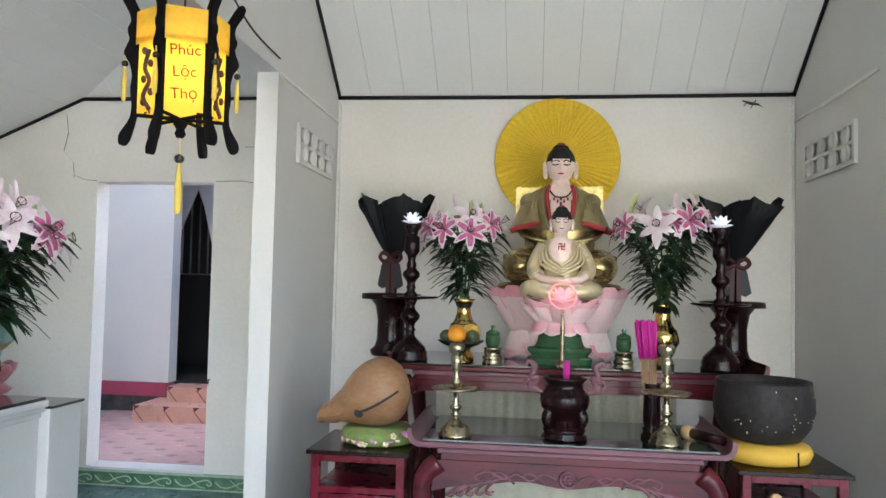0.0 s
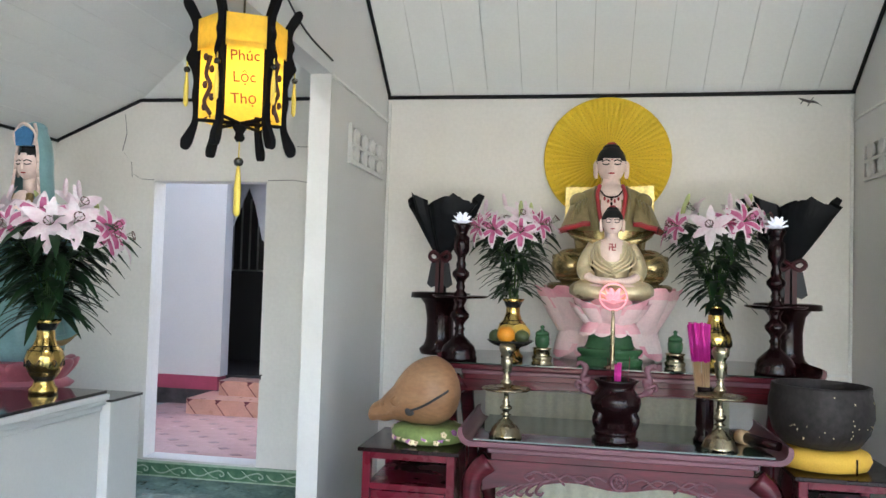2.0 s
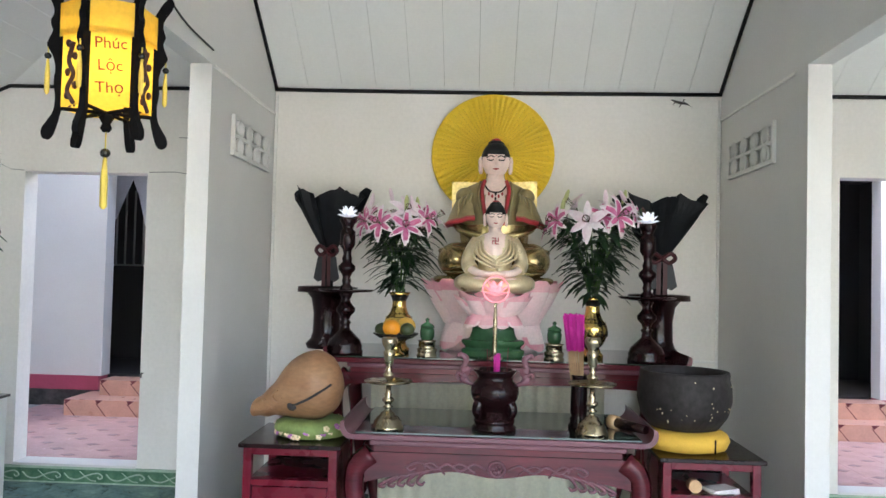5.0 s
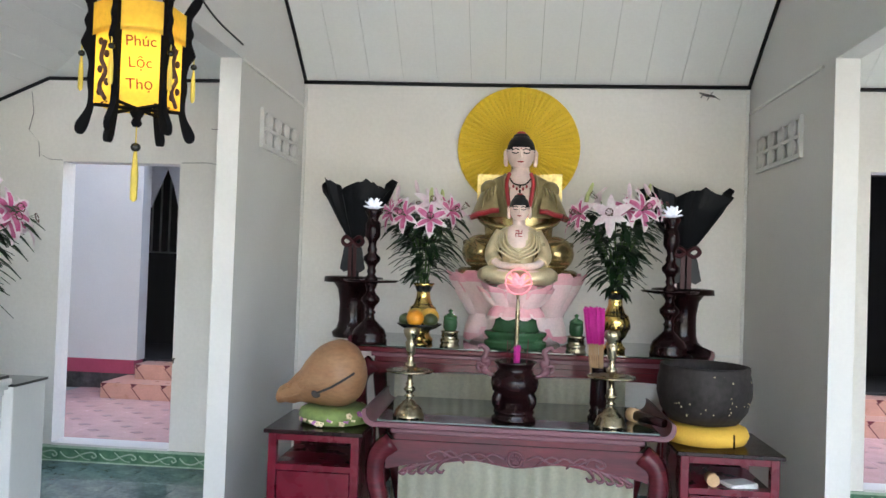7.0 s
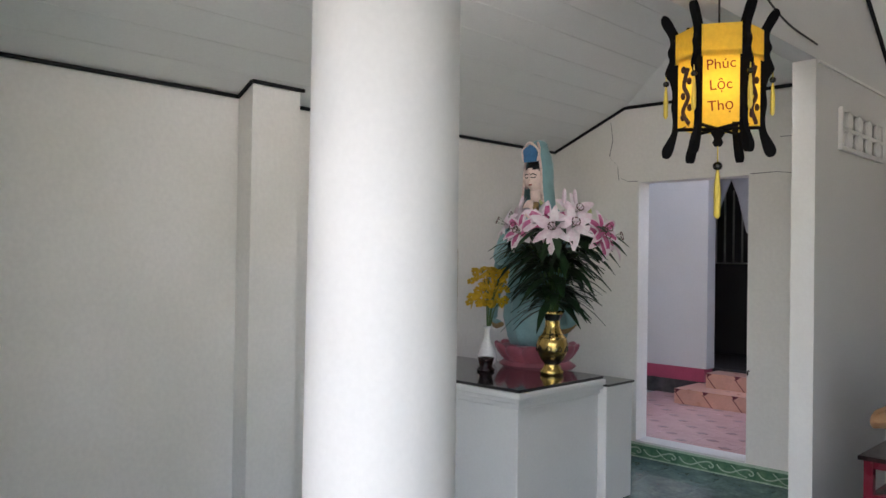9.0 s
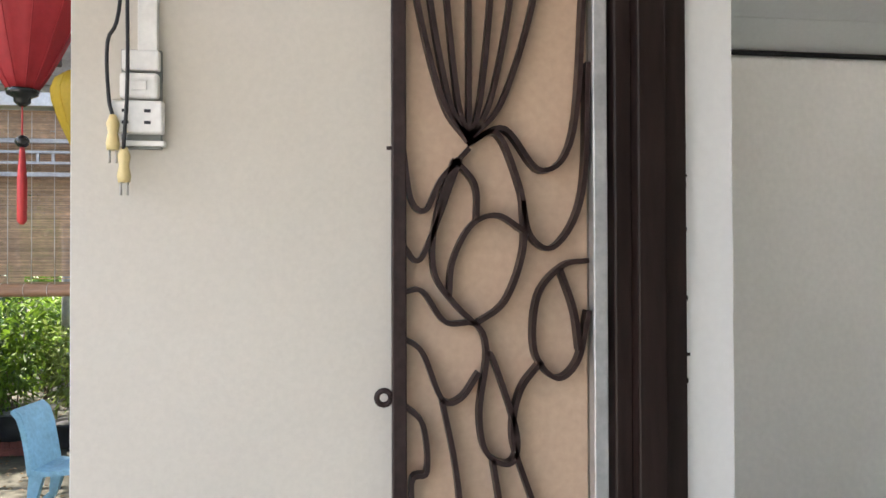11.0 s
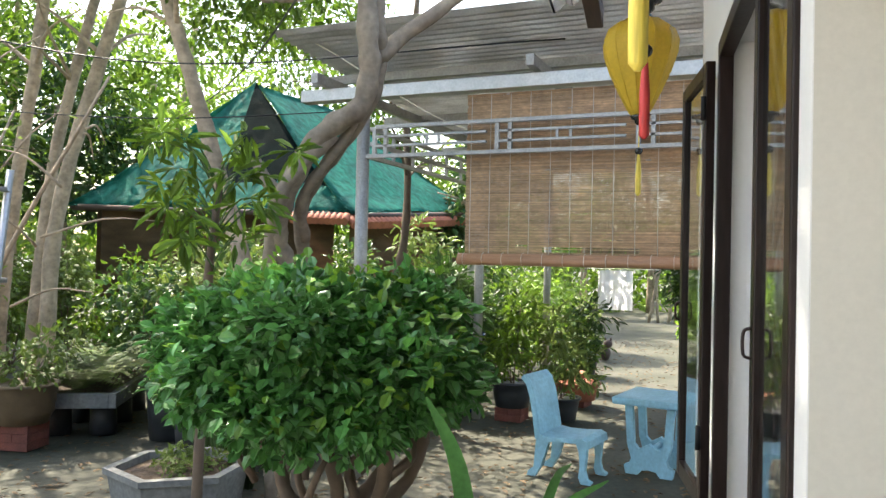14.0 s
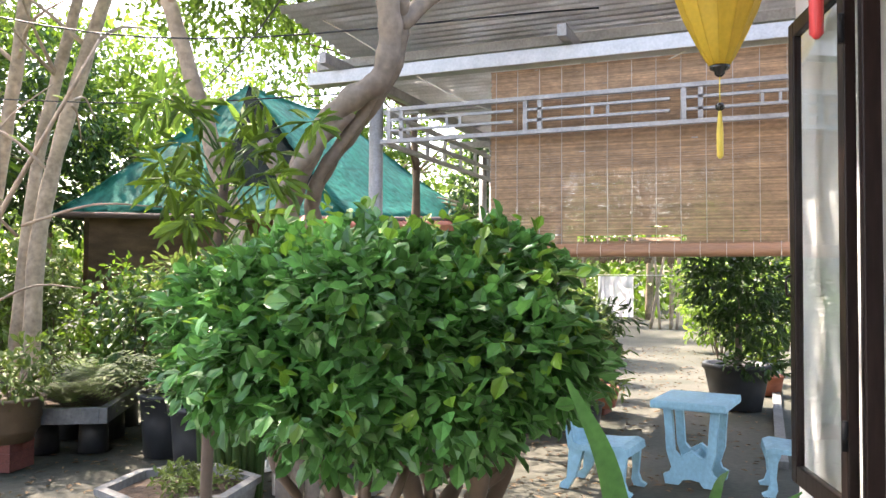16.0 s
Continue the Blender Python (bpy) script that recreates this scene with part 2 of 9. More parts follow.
# ceiling boards, one mesh
bm = bmesh.new()
CAPZ, SA, SB = 3.55, 0.44, 0.72
zw, zb = 2.50, 2.81
xa = WX + (zb - zw) / SA
xc = WX + (CAPZ - zw) / SA
yc = YB - (CAPZ - zb) / SB
yf0 = 0.41
yf1 = yf0 + (CAPZ - zb) / SB
A = [(WX, yf0, zw), (WX, YB, zw), (xa, YB, zb), (xc, yc, CAPZ), (xc, yf1, CAPZ), (xa, yf0, zb)]
slopes = [(A, 1, 0, 0.21), ([(mirx(x), y, z) for x, y, z in A], 1, 0, 0.21),
          ([(xa, YB, zb), (mirx(xa), YB, zb), (mirx(xc), yc, CAPZ), (xc, yc, CAPZ)], 0, 0, 0.24),
          ([(xa, yf0, zb), (mirx(xa), yf0, zb), (mirx(xc), yf1, CAPZ), (xc, yf1, CAPZ)], 0, 0, 0.24),
          ([(xc, yc, CAPZ), (mirx(xc), yc, CAPZ), (mirx(xc), yf1, CAPZ), (xc, yf1, CAPZ)], 0, 0, 0.24)]
for i, (poly, along, _, w) in enumerate(slopes):
    pv = [Vector(p) for p in poly]
    ax = 0
    lo, hi = min(p[ax] for p in pv), max(p[ax] for p in pv)
    step = w * (0.915 if i < 2 else 1.0)
    k = lo
    up = Vector((0, 0, 0.012))
    while k < hi - 1e-4:
        cell = clip(clip(pv, ax, k + 0.0015, True), ax, min(k + step, hi) - 0.0015, False)
        if len(cell) >= 3:
            a = [bm.verts.new(p) for p in cell]
            b = [bm.verts.new(p + up) for p in cell]
            bm.faces.new(a), bm.faces.new(b[::-1])
            for j in range(len(a)):
                bm.faces.new((a[j], a[(j + 1) % len(a)], b[(j + 1) % len(a)], b[j]))
        k += step
    back = [bm.verts.new(p + Vector((0, 0, 0.03))) for p in pv]
    bm.faces.new(back).material_index = 1
bmesh.ops.recalc_face_normals(bm, faces=bm.faces[:])
tagged(part("ceiling", bm, [M_CEIL, M_SEAM_SHADE]), "pale grey-green plastic board ceiling, hipped and sloping", "ceiling", kind="structure")
# black trim between walls and ceiling
bm = bmesh.new()
r = 0.013
tube(bm, curve_pts([(xa, YB - 0.012, zb - 0.01), (-2.3, YB - 0.012, zb - 0.014), (-1.42, YB - 0.012, zb - 0.008)], 4), r, 6)
tube(bm, [(WX + 0.02, YB - 0.012, zw), (xa, YB - 0.012, zb - 0.01)], r, 6)
tube(bm, curve_pts([(-1.30, YB - 0.012, zb - 0.012), (0.2, YB - 0.012, zb - 0.016), (1.8, YB - 0.012, zb - 0.008)], 5), r, 6)
tube(bm, [(1.92, YB - 0.012, zb - 0.01), (mirx(xa), YB - 0.012, zb - 0.01)], r, 6)
for x in (-1.29, 1.79):
    tube(bm, curve_pts([(x, YB - 0.02, zb), (x, 4.9, zb + 0.283), (x, yc + 0.05, CAPZ - 0.05)], 5), r, 6)
for seg in ([(WX + 0.012, YF + 0.2, zw - 0.01), (WX + 0.012, 2.17, zw - 0.01)], [(WX + 0.012, 2.17, zw - 0.01), (WX + 0.16, 2.17, zw + 0.062)], [(WX + 0.16, 2.17, zw + 0.062), (WX + 0.16, 2.53, zw + 0.062)], [(WX + 0.012, 2.52, zw - 0.01), (WX + 0.012, YB, zw - 0.005)]):
    tube(bm, seg, r, 6)
tagged(part("trim_ceiling", bm, M_BLACK), "black cord trim between walls and ceiling", "trim", kind="structure")
# round column
bm = bmesh.new()
lathe(bm, [(0.205, 0), (0.20, 0.02), (0.195, 1.4), (0.19, 2.63)], 40)
col = tagged(part("column", bm, M_WHITE), "round white plastered column under the beam", "column", kind="structure")
col.matrix_basis = pose(-1.37, 1.10, 0.0)
# ---- rooms behind the doorways ----
def room_floor():
    bm = bmesh.new()
    box(bm, WX - 0.6, EX + 0.6, YB + 0.16, 7.62, -0.02, DZ0 - 0.006)
    fl = tagged(part("floor_back", bm, M_GROUT), "pink tiled floor with small maroon inlays behind the doorways", "floor", kind="structure")
    tile = None
    for x0, nx in ((-4.2, 7), (2.3, 5)):
        for i in range(nx):
            for j in range(6):
                x, y = x0 + 0.36 * i, YB + 0.2 + 0.36 * j
                if tile is None:
                    bm = bmesh.new()
                    box(bm, 0.002, 0.358, 0.002, 0.358, -0.006, 0.002, 0)
                    for a, b in ((0.09, 0.27), (0.27, 0.09), (0.27, 0.27), (0.09, 0.09)):
                        prism(bm, [(a - 0.055, b), (a, b - 0.042), (a + 0.055, b), (a, b + 0.042)], 0.001, 1 if a != b else 0, "z", 0.0021)
                    tile = part("tile", bm, [M_PINKTILE, M_DARKTILE], fl)
                    o = tile
                else:
                    o = new("tile", tile.data)
                    o.parent = fl
                o.location = (x, y, DZ0)


room_floor()
RX = 4.05
wall("wall_rear", "whitewashed rear wall with a red painted foot and a dark doorway", [
    (WX - 0.6, -3.62, 7.62, 7.8, 0.42, 3.4), (-2.6, 3.05, 7.62, 7.8, 0.0, 3.4), (RX, EX + 0.6, 7.62, 7.8, 0.42, 3.4), (-3.62, -2.6, 7.62, 7.8, 2.6, 3.4), (3.05, RX, 7.62, 7.8, 2.6, 3.4)], M_WHITE)
for nm, x0, x1 in (("trim_red_1", WX - 0.6, -3.64), ("trim_red_2", RX, EX + 0.6)):
    tagged(boxed(nm, (x0, x1, 7.60, 7.8, 0.28, 0.42), M_REDBAND), "dark red painted band along the foot of the wall", "trim", kind="structure")
    tagged(boxed(nm.replace("red", "stone"), (x0, x1, 7.61, 7.8, 0.10, 0.28), M_STONE), "rough dark stone footing under the red band", "footing", kind="structure")
# the rooms' lack of light is painted on as near-black walls
wall("wall_dark_room", "near-black wall with the unlit room's shade put into its colour", [(-4.6, -2.3, 9.2, 9.3, 0.4, 2.8), (-4.7, -4.6, 7.8, 9.3, 0.4, 2.8), (-2.3, -2.2, 7.8, 9.3, 0.4, 2.8), (-4.7, -2.2, 7.8, 9.3, 2.7, 2.8), (-4.7, -2.2, 7.8, 9.3, 0.34, 0.42), (2.7, 4.6, 9.2, 9.3, 0.4, 2.8), (2.6, 2.7, 7.8, 9.3, 0.4, 2.8), (4.6, 4.7, 7.8, 9.3, 0.4, 2.8), (2.6, 4.7, 7.8, 9.3, 2.7, 2.8), (2.6, 4.7, 7.8, 9.3, 0.34, 0.42)], M_SHADE)
wall("wall_rear_side", "whitewashed end walls of the passage behind the hall", [(WX - 0.75, WX - 0.6, YB + 0.16, 7.8, 0, 3.4), (EX + 0.6, EX + 0.75, YB + 0.16, 7.8, 0, 3.4)], M_WHITE)


def tiled_steps(x0, x1, rz):
    st = tagged(thing("steps", "two low steps faced with salmon tiles and maroon corners", "steps"), kind="structure")
    for k in range(2):
        y0, z0 = 7.08 + 0.28 * k, DZ0 + 0.15 * k
        bm = bmesh.new()
        box(bm, x0 + 0.2 * k, x1, y0, 7.64, z0, z0 + 0.15)
        part("step", bm, M_STEPTILE, st)
        x = x0 + 0.2 * k
        while x < x1:
            bm = bmesh.new()
            prism(bm, [(x, z0 + 0.15), (x + 0.07, z0 + 0.15), (x + 0.02, z0 + 0.11)], 0.003, 0, "y", y0 - 0.004)
            prism(bm, [(x + 0.10, z0), (x + 0.11, z0), (x + 0.01, z0 + 0.12), (x, z0 + 0.12)], 0.002, 0, "y", y0 - 0.003)
            part("inlay", bm, M_DARKTILE, st)
            x += 0.3


tiled_steps(-3.70, -2.4, 0)
tiled_steps(2.5, 4.05, 0)
# things in the dark room: bars of a window and a hung cloth
bars = thing("window_grille", "pale iron window bars in the dark room", "grille")
for i in range(9):
    bm = bmesh.new()
    tube(bm, [(-4.55 + 0.11 * i, 9.1, 1.55), (-4.55 + 0.11 * i, 9.1, 2.45)], 0.012, 6)
    part("bar", bm, M_GREYMETAL, bars)
part("rail", (lambda b: (tube(b, [(-4.5, 9.1, 1.55), (-3.1, 9.1, 1.55)], 0.01, 6), b)[1])(bmesh.new()), M_GREYMETAL, bars)
bm = bmesh.new()
prism(bm, [(-3.92, 2.66), (-3.40, 2.66), (-3.44, 1.85), (-3.50, 1.90), (-3.60, 2.30), (-3.68, 2.50), (-3.76, 2.30), (-3.86, 2.05)], 0.02, 0, "y", 8.3)
tagged(part("curtain", bm, M_GREY), "grey cloth draped in the dark doorway", "curtain")

# ---- hall floor ----
def tile_floor():
    bm = bmesh.new()
    box(bm, WX, EX, -0.9, YB, -0.15, -0.004)
    fl = tagged(part("floor", bm, M_GROUT), "glossy green marbled floor tiles", "floor", kind="structure")
    me, rest = None, bmesh.new()
    for i in range(21):
        for j in range(15):
            x, y = WX + 0.004 + 0.4 * i, YB - 0.41 - 0.4 * j
            w = min(0.397, EX - x)
            if w < 0.05 or y < -0.9:
                continue
            if x < 0.3 and y > 0.4 and w > 0.39:
                if me is None:
                    bm = bmesh.new()
                    box(bm, 0, 0.397, 0, 0.397, -0.006, 0.0, 0)
                    o = part("tile", bm, M_FLOOR, fl)
                    me = o.data
                else:
                    o = new("tile", me)
                    o.parent = fl
                o.location = (x, y, R.uniform(-0.0006, 0.0006))
            else:
                box(rest, x, x + w, y, y + 0.397, -0.006, 0.0)
    tagged(part("tiles", rest, M_FLOOR, fl), kind="stuff")


tile_floor()


def base_tiles():
    st = thing("baseboard", "green glazed baseboard tiles with curling wave relief", "baseboard", kind="structure")
    me = None
    for x0, x1 in ((WX + 0.01, -1.43), (1.93, EX - 0.01)):
        x = x0
        while x + 0.30 <= x1 + 0.15:
            if me is None:
                bm = bmesh.new()
                box(bm, 0.001, 0.299, -0.012, 0, 0, 0.115, 0)
                box(bm, 0.001, 0.299, -0.017, -0.012, 0.098, 0.115, 1)
                box(bm, 0.001, 0.299, -0.015, -0.012, 0.0, 0.010, 1)
                tube(bm, curve_pts([(0.01, -0.013, 0.07), (0.05, -0.013, 0.035), (0.11, -0.013, 0.03), (0.18, -0.013, 0.06), (0.25, -0.013, 0.075), (0.285, -0.013, 0.05), (0.262, -0.013, 0.035), (0.25, -0.013, 0.05)], 4), 0.006, 5, 1)
                tube(bm, curve_pts([(0.12, -0.013, 0.085), (0.19, -0.013, 0.03), (0.24, -0.013, 0.02)], 4), 0.004, 5, 1)
                o = part("tile", bm, [M_GREENTILE, M_GREENPALE], st)
                me = o.data
            else:
                o = new("tile", me)
                o.parent = st
            o.location = (x, YB - 0.001, 0)
            x += 0.30


base_tiles()
for nm, x0, x1 in (("door_1", -3.09, -2.20), ("door_2", 2.60, 3.50)):
    d = tagged(thing(nm, "open doorway with a pale stone threshold, no leaf", "doorway"), kind="structure")
    boxed("threshold", (x0 + 0.002, x1 - 0.002, YB - 0.012, YB + 0.17, DZ0 - 0.01, DZ0 + 0.012), M_WHITE, d, bevel=0.003)
    bm = bmesh.new()
    tube(bm, curve_pts([(x1 + 0.02, YB - 0.004, 0.78), (x1 + 0.02, YB - 0.03, 0.78), (x1 + 0.02, YB - 0.03, 0.75)], 3), 0.005, 6)
    part("hook", bm, M_IRON, d)
# plaster cracks over the doorway
bm = bmesh.new()
for pts in ([(-3.36, 2.70), (-3.34, 2.55), (-3.37, 2.42), (-3.29, 2.33), (-3.28, 2.22)], [(-3.27, 2.24), (-3.2, 2.205), (-3.1, 2.20)], [(-2.19, 2.20), (-2.0, 2.205), (-1.9, 2.19), (-1.75, 2.215), (-1.6, 2.20), (-1.45, 2.21)], [(-1.98, 2.45), (-1.7, 2.445), (-1.45, 2.45)], [(-3.3, 0.16), (-3.24, 0.22), (-3.3, 0.30)]):
    for a, b in zip(pts, pts[1:]):
        box_pts = [(a[0], a[1]), (b[0], b[1]), (b[0] + 0.004, b[1] - 0.004), (a[0] + 0.004, a[1] - 0.004)]
        prism(bm, box_pts, 0.0012, 0, "y", YB - 0.0015)
tagged(part("plaster_crack", bm, M_STONE), "fine dark cracks in the plaster round the doorway", "crack", kind="structure")


# vents, conduits
def vent(x, d, y0):
    v = thing("vent", "small white pierced plaster vent with round holes", "vent", group="vents beside the altar")
    bm = bmesh.new()
    z0, z1, y1 = 2.19, 2.43, y0 + 0.78
    for b in ((y0, y1, z0, z0 + 0.025), (y0, y1, z1 - 0.025, z1), (y0, y0 + 0.03, z0 + 0.025, z1 - 0.025), (y1 - 0.03, y1, z0 + 0.025, z1 - 0.025), (y0 + 0.03, y1 - 0.03, 2.30, 2.32)):
        box(bm, min(x, x + d * 0.022), max(x, x + d * 0.022), *b)
    part("frame", bm, M_WHITE, v)
    # grey backing paints in the shade of the holes
    boxed("shade_sheet", (min(x, x + d * 0.003), max(x, x + d * 0.003), y0 + 0.03, y1 - 0.03, z0 + 0.025, z1 - 0.025), M_SEAM_SHADE, v, "grey sheet coloured as the shade in the vent's holes")
    for i in range(4):
        for j in range(2):
            bm = bmesh.new()
            cy, cz = y0 + 0.12 + 0.18 * i, z0 + 0.067 + 0.108 * j
            prof = [(0.046, 0.002), (0.060, 0.016), (0.054, 0.026), (0.040, 0.022), (0.034, 0.004)]
            lathe(bm, prof, 20)
            o = part("ring", bm, M_WHITE, v)
            o.matrix_basis = pose(x, cy, cz, 0, 90 * d, 0)


vent(-1.30, 1, 4.36)
vent(1.80, -1, 4.30)
bm = bmesh.new()
for x in (-1.285, 1.785):
    box(bm, x - 0.008, x + 0.008, YB - 0.016, YB, 0.62, zb - 0.05)
box(bm, 0.9, 1.77, YB - 0.016, YB, 0.965, 0.98)
for x, s in ((-1.30, 1), (1.80, -1)):
    box(bm, min(x, x + s * 0.012), max(x, x + s * 0.012), 4.03, YB, 2.615, 2.63)
tagged(part("conduit", bm, M_PVC), "thin white plastic wiring ducts in the altar niche", "conduit", kind="structure")

# ---- porch and facade ----
bm = bmesh.new()
box(bm, -2.35, 4.6, -0.92, YF + 0.02, -0.36, -0.153)
tagged(part("porch_floor", bm, M_PORCH), "raised pale cement porch floor", "porch", kind="structure")
for k in (1,):
    tagged(boxed("porch_step", (-2.3, 4.6, -1.22, -0.92, G, G + 0.19), M_CONC), "single concrete step down from the porch", "step", kind="structure")
wall("wall_porch_side", "cream painted wall at the side of the porch", [(-2.50, -2.35, -0.91, YF + 0.015, G - 0.05, 3.2)], M_CREAM)
wall("wall_porch_jamb", "white painted jamb beside the folded grille door", [(-2.36, -2.32, 0.297, 0.41, 0.0, 2.75)], M_WHITE)
# the facade turns away from the porch
FA = math.atan2(-0.365, -2.26)
fac = pose(-2.352, -0.912, 0, 0, 0, math.degrees(FA))


def on_facade(ob):
    ob.matrix_basis = fac.copy()
    return ob


U0, U1, WZ0, WZ1, UE = 0.10, 1.44, 0.55, 2.12, 2.29
on_facade(wall("wall_facade", "white and cream plastered facade with a wide window", [
    (0, U0, -0.14, 0, G, 3.2), (U1, UE, -0.14, 0, G, 3.2), (U0, U1, -0.14, 0, G, WZ0), (U0, U1, -0.14, 0, WZ1, 3.2), (UE - 0.14, UE, -3.0, -0.14, G, 3.2)], M_WHITE))
on_facade(wall("wall_room_inside", "plain white inner wall of the room behind the window", [(0.15, UE - 0.14, -0.42, -0.32, G, 3.2)], M_WHITE))


def casement_window():
    w = on_facade(tagged(thing("window_1", "dark brown wooden casement window with one leaf folded open", "window"), kind="structure"))
    w.matrix_basis = fac.copy()
    fr = bmesh.new()
    for b in ((U0, U0 + 0.055, WZ0, WZ1), (U1 - 0.04, U1, WZ0, WZ1), (U0 + 0.055, U1 - 0.04, WZ1 - 0.055, WZ1)):
        box(fr, b[0], b[1], -0.035, 0.012, b[2], b[3], 0, 0.004)
    part("window_frame", fr, M_BROWN, w)
    boxed("window_sill", (U0 - 0.02, U1 + 0.02, -0.12, 0.05, WZ0 - 0.05, WZ0), M_BROWN, w, bevel=0.006)

    def leaf(m, wd):
        bm = bmesh.new()
        for b in ((0, 0.05, 0, 1.5), (wd - 0.05, wd, 0, 1.5), (0.05, wd - 0.05, 1.45, 1.5), (0.05, wd - 0.05, 0, 0.06)):
            box(bm, b[0], b[1], -0.016, 0.016, b[2], b[3], 0, 0.004)
        lf = part("leaf", bm, M_BROWN, w)
        lf.matrix_basis = m
        p = boxed("pane", (0.045, wd - 0.045, -0.003, 0.003, 0.05, 1.46), M_GLASS, lf)
        p.visible_shadow = False
        for z in (0.2, 1.3):
            bm = bmesh.new()
            tube(bm, [(0, 0.022, z), (0, 0.022, z + 0.08)], 0.009, 8)
            part("hinge", bm, M_BLACK, lf)
        bm = bmesh.new()
        tube(bm, curve_pts([(wd - 0.02, 0.016, 0.60), (wd - 0.02, 0.032, 0.61), (wd - 0.02, 0.032, 0.66), (wd - 0.02, 0.016, 0.67)], 4), 0.004, 6)
        part("handle", bm, M_IRON, lf)
        return lf
    leaf(pose(U0 + 0.055, -0.012, WZ0 + 0.01), 0.47)
    leaf(pose(U1 - 0.01, 0.034, WZ0 + 0.01, 0, 0, 6), 0.48)
    for k in range(4):
        bm = bmesh.new()
        u = 0.70 + 0.13 * k
        tube(bm, curve_pts([(u + 0.02 * math.sin(i * 1.3 + k), -0.115 + 0.02 * math.cos(i * 1.6), WZ0 + 0.01 + 0.19 * i) for i in range(9)], 3), 0.008, 6)
        part("bar", bm, M_IRON, w)


def glass_mat(name, tint=(0.9, 0.95, 0.93), rough=0.02):
    m = bpy.data.materials.new(name)
    m.use_nodes = True
    b = m.node_tree.nodes["Principled BSDF"]
    b.inputs["Base Color"].default_value = (*tint, 1)
    b.inputs["Roughness"].default_value = rough
    b.inputs["Transmission Weight"].default_value = 1.0
    b.inputs["IOR"].default_value = 1.45
    return m


M_GLASS = glass_mat("window_glass")
casement_window()


def grille_door():
    """The iron grille leaf, folded back on the porch wall; its plane is x, and it spans y from -0.30 to 0.06."""
    d = thing("grille_door", "dark brown wrought-iron grille door folded back against the cream wall", "door")
    x0, x1, y0, y1, z0, z1 = -2.325, -2.295, -0.305, 0.128, 0.03, 2.6
    bm = bmesh.new()
    box(bm, x0, x1, y0, y0 + 0.028, z0, z1, 0, 0.003)
    box(bm, x0, x1, y0 + 0.028, y1 - 0.028, z1 - 0.03, z1, 0, 0.003)
    box(bm, x0, x1, y0 + 0.028, y1 - 0.028, z0, z0 + 0.03, 0, 0.003)
    part("frame", bm, M_IRON, d)
    boxed("hinge_stile", (x0, x1 + 0.004, y1 - 0.03, y1, z0, z1), M_GREYMETAL, d, "bare grey steel stile", 0.003)
    boxed("backing_sheet", (x0 - 0.012, x0 - 0.008, y0 + 0.03, y1 - 0.03, z0, z1), M_TANPANEL, d, "tan sheet behind the scrollwork")
    W = y1 - y0 - 0.06

    def strap(pts):
        """A flat bar bent along points (across 0..1, height)."""
        p = curve_pts([(0, y0 + 0.03 + W * a, z) for a, z in pts], 7)
        b = bmesh.new()
        prev = None
        for i, q in enumerate(p):
            t = (p[min(i + 1, len(p) - 1)] - p[max(i - 1, 0)]).normalized()
            n = Vector((0, -t.z, t.y)) * 0.005
            ring = [b.verts.new((x, q.y + s * n.y, q.z + s * n.z)) for x, s in ((x0, 1), (x1 - 0.002, 1), (x1 - 0.002, -1), (x0, -1))]
            if prev:
                for k in range(4):
                    b.faces.new((prev[k], prev[(k + 1) % 4], ring[(k + 1) % 4], ring[k]))
            prev = ring
        bmesh.ops.recalc_face_normals(b, faces=b.faces[:])
        part("scroll_bar", b, M_IRON, d)
    K = 1.822
    for a in (0.02, 0.10, 0.20, 0.33, 0.46, 0.58, 0.72):
        strap([(a - 0.12 * (0.33 - a), 2.58), (a, 2.2), (0.33 + (a - 0.33) * 0.50, 1.93), (0.33, K + 0.015)])
    strap([(0.33, K + 0.01), (0.52, K + 0.04), (0.72, 1.78), (0.9, 1.86), (0.97, 2.2)])
    strap([(0.33, K + 0.01), (0.48, K + 0.03), (0.60, 1.75), (0.66, 1.65), (0.80, 1.63), (0.95, 1.74), (0.98, 2.0)])
    strap([(0.33, K), (0.18, 1.76), (0.1, 1.70), (0.02, 1.72), (-0.02, 1.82)])
    strap([(0.28, 1.80), (0.12, 1.64), (0.05, 1.60), (-0.02, 1.63)])
    strap([(0.25, 1.80), (0.15, 1.68), (0.14, 1.58), (0.24, 1.52), (0.36, 1.475)])
    strap([(0.25, 1.80), (0.36, 1.75), (0.37, 1.68)])
    strap([(0.62, 1.66), (0.48, 1.69), (0.34, 1.67), (0.24, 1.60), (0.22, 1.53)])
    strap([(0.62, 1.72), (0.62, 1.62), (0.52, 1.52), (0.36, 1.475)])
    strap([(-0.02, 1.54), (0.08, 1.54), (0.2, 1.48), (0.36, 1.475), (0.42, 1.42), (0.38, 1.30), (0.42, 1.22), (0.55, 1.20), (0.58, 1.26), (0.46, 1.40), (0.42, 1.42)])
    strap([(-0.02, 1.45), (0.08, 1.42), (0.18, 1.33), (0.28, 1.33), (0.38, 1.38)])
    strap([(0.98, 1.60), (0.84, 1.59), (0.70, 1.53), (0.68, 1.42), (0.80, 1.365), (0.92, 1.40), (0.98, 1.50)])
    strap([(0.82, 1.585), (0.90, 1.5), (0.93, 1.42)])
    strap([(0.72, 1.40), (0.60, 1.34), (0.56, 1.25), (0.64, 1.15), (0.74, 1.05), (0.85, 0.9)])
    strap([(0.18, 1.33), (0.25, 1.2), (0.28, 1.08), (0.24, 1.0), (0.3, 0.9)])
